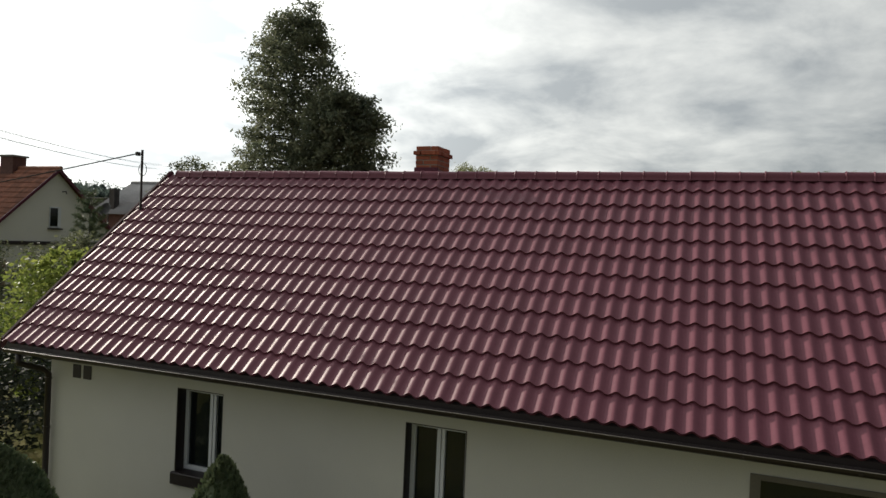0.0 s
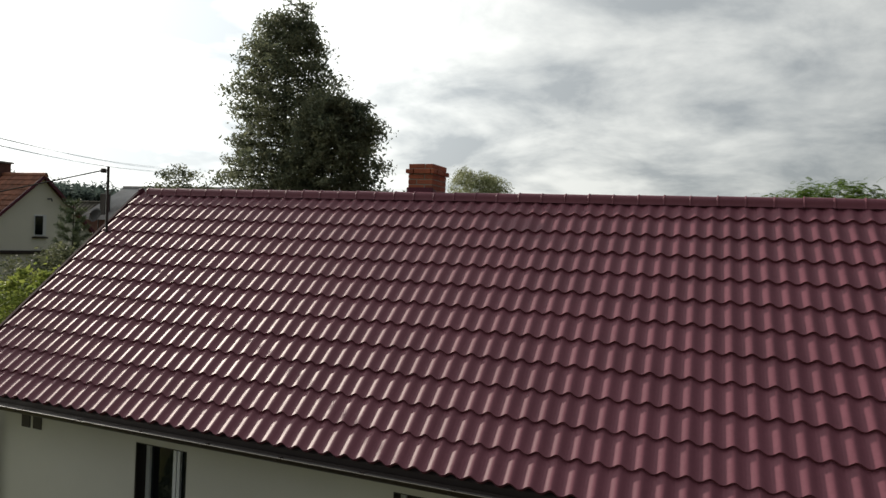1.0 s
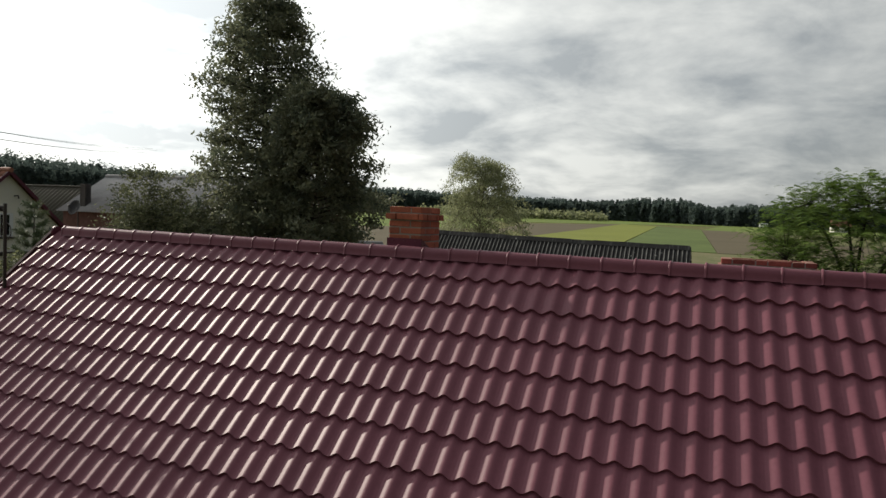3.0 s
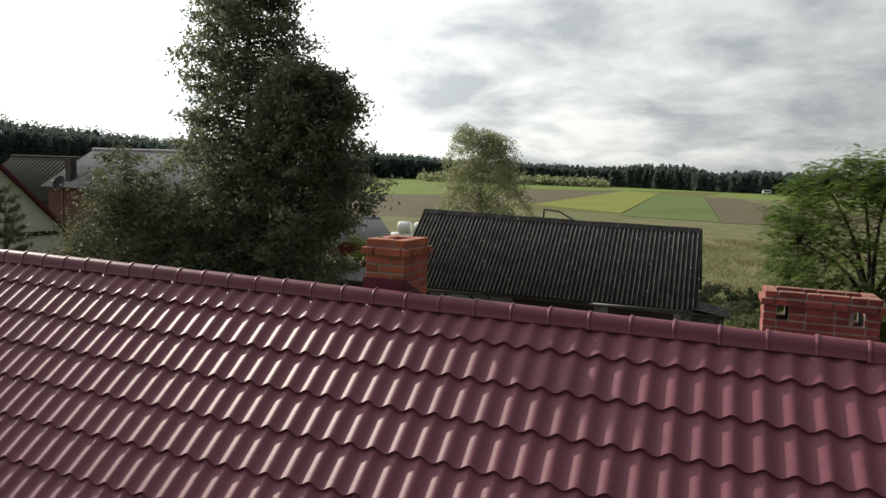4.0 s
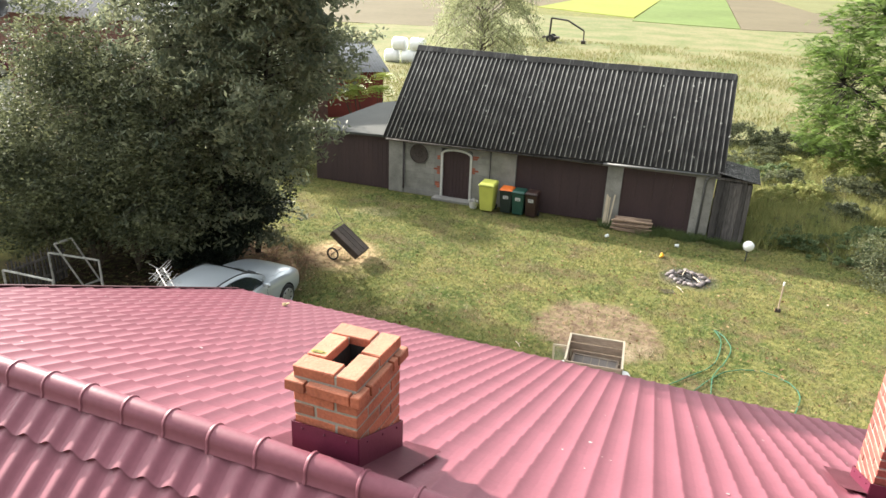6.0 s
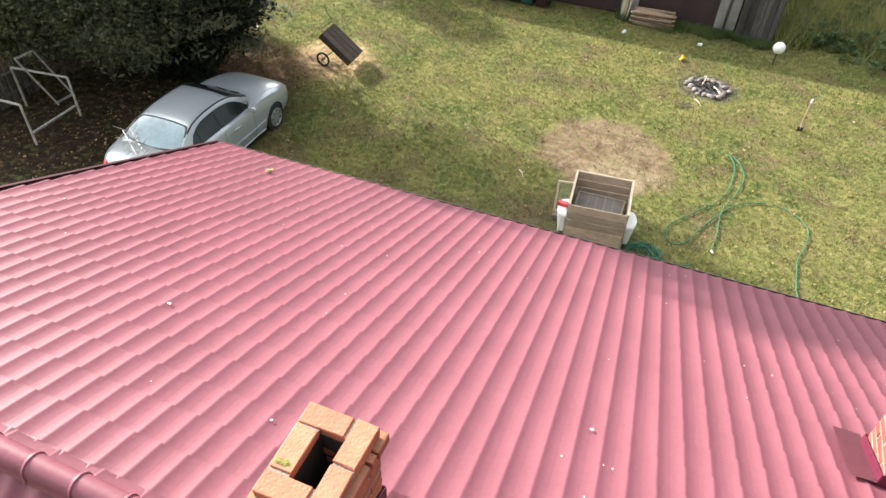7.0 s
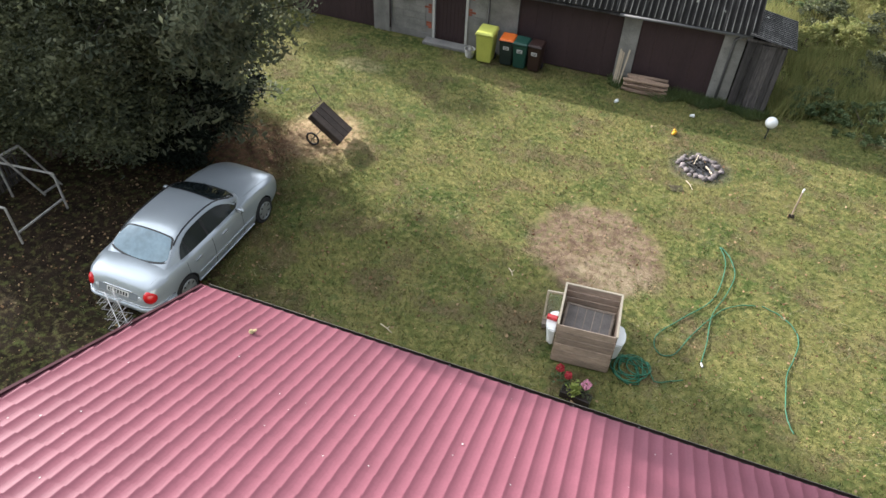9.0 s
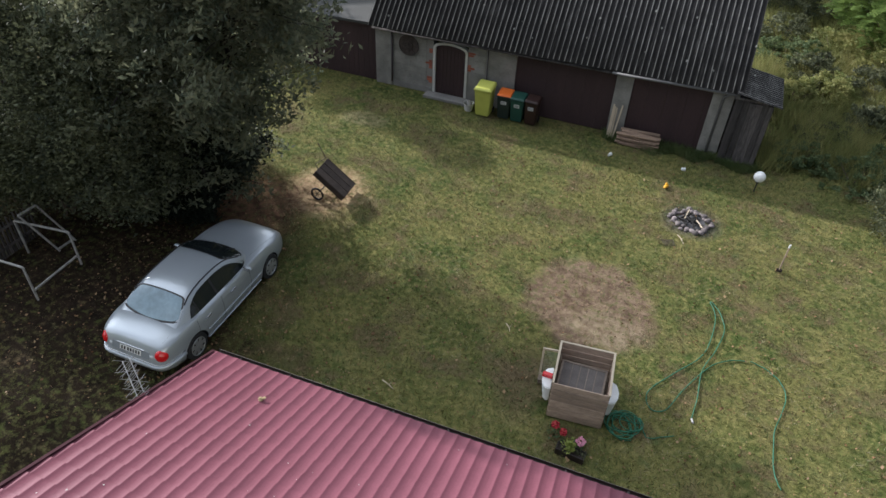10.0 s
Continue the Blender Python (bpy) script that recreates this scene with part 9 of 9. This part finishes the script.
def small_litter():
    for nm, x, y, m, lab, dims in (("yellow_toy", -2.89, 29.11, M_YELLOWTOY, "small orange-yellow plastic toy on the grass", (0.28, 0.12, 0.08)),
                                   ("cup", -2.55, 30.26, M_TANK, "small white cup lying on the grass", (0.10, 0.10, 0.12)),
                                   ("cup", -4.75, 30.12, M_TANK, "small white cup lying on the grass", (0.10, 0.10, 0.12)),
                                   ("grill_grate", -2.46, 26.54, M_RUST, "small dark metal grate lying on the lawn", (0.30, 0.22, 0.03))):
        t = empty(nm, x, y, 0, (x * 100) % 90)
        tagged(t, lab, "litter" if nm != "grill_grate" else "grate")
        if nm == "cup":
            bm = bmesh.new()
            tube(bm, [(-0.05, 0, 0.05), (0.06, 0, 0.05)], 0.04, 12, r_end=0.052)
            part("wall", bm, m, t)
            bm = bmesh.new()
            tube(bm, [(0.058, 0, 0.05), (0.066, 0, 0.05)], 0.055, 12)
            part("lip", bm, m, t)
        elif nm == "grill_grate":
            for k in range(7):
                bm = bmesh.new()
                tube(bm, [(-0.14 + k * 0.047, -0.11, 0.025), (-0.14 + k * 0.047, 0.11, 0.025)], 0.006, 5)
                part("rod", bm, m, t)
            for y_ in (-0.11, 0.11):
                bm = bmesh.new()
                tube(bm, [(-0.16, y_, 0.018), (0.16, y_, 0.018)], 0.008, 5)
                part("rail", bm, m, t)
        else:
            bm = bmesh.new()
            bmesh.ops.create_uvsphere(bm, u_segments=12, v_segments=8, radius=1, matrix=Matrix.Translation((0, 0, 0.05)) @ Matrix.Diagonal((0.13, 0.055, 0.045, 1)))
            part("hull", bm, m, t, smooth=True)
            bm = bmesh.new()
            bmesh.ops.create_uvsphere(bm, u_segments=12, v_segments=8, radius=1, matrix=Matrix.Translation((0.06, 0.03, 0.09)) @ Matrix.Diagonal((0.05, 0.035, 0.04, 1)))
            part("top", bm, m, t, smooth=True)
    for x0, y0, x1, y1 in ((-2.28, 26.95, -2.08, 26.62), (-7.3, 19.42, -7.0, 19.3), (-5.45, 22.0, -5.3, 21.8)):
        t = empty("fallen_stick", (x0 + x1) / 2, (y0 + y1) / 2, 0)
        tagged(t, "bare stick lying on the lawn", "stick")
        bm = bmesh.new()
        dx, dy = (x1 - x0) / 2, (y1 - y0) / 2
        tube(bm, [(-dx, -dy, 0.04), (0.02, 0, 0.05), (dx, dy, 0.035)], 0.012, 6, r_end=0.006)
        part("stem", bm, M_PALEWOOD, t)
        bm = bmesh.new()
        tube(bm, [(0.02, 0, 0.05), (0.06, 0.05, 0.07)], 0.006, 5)
        part("twig", bm, M_PALEWOOD, t)


M_YELLOWTOY = mat("orange_yellow_plastic", (0.75, 0.38, 0.02), 0.5, vary=0.1, bump=0.0)
small_litter()


def hoop():
    h = empty("hose_hoop", -15.05, 25.27, 0)
    tagged(h, "pale hoop of hose lying under the trees", "hoop")
    bm = bmesh.new()
    tube(bm, [(0.62 * math.cos(a), 0.5 * math.sin(a), 0.05) for a in [math.tau * i / 30 for i in range(27)]], 0.014, 6)
    part("loop", bm, M_PVCG, h, smooth=True)


hoop()
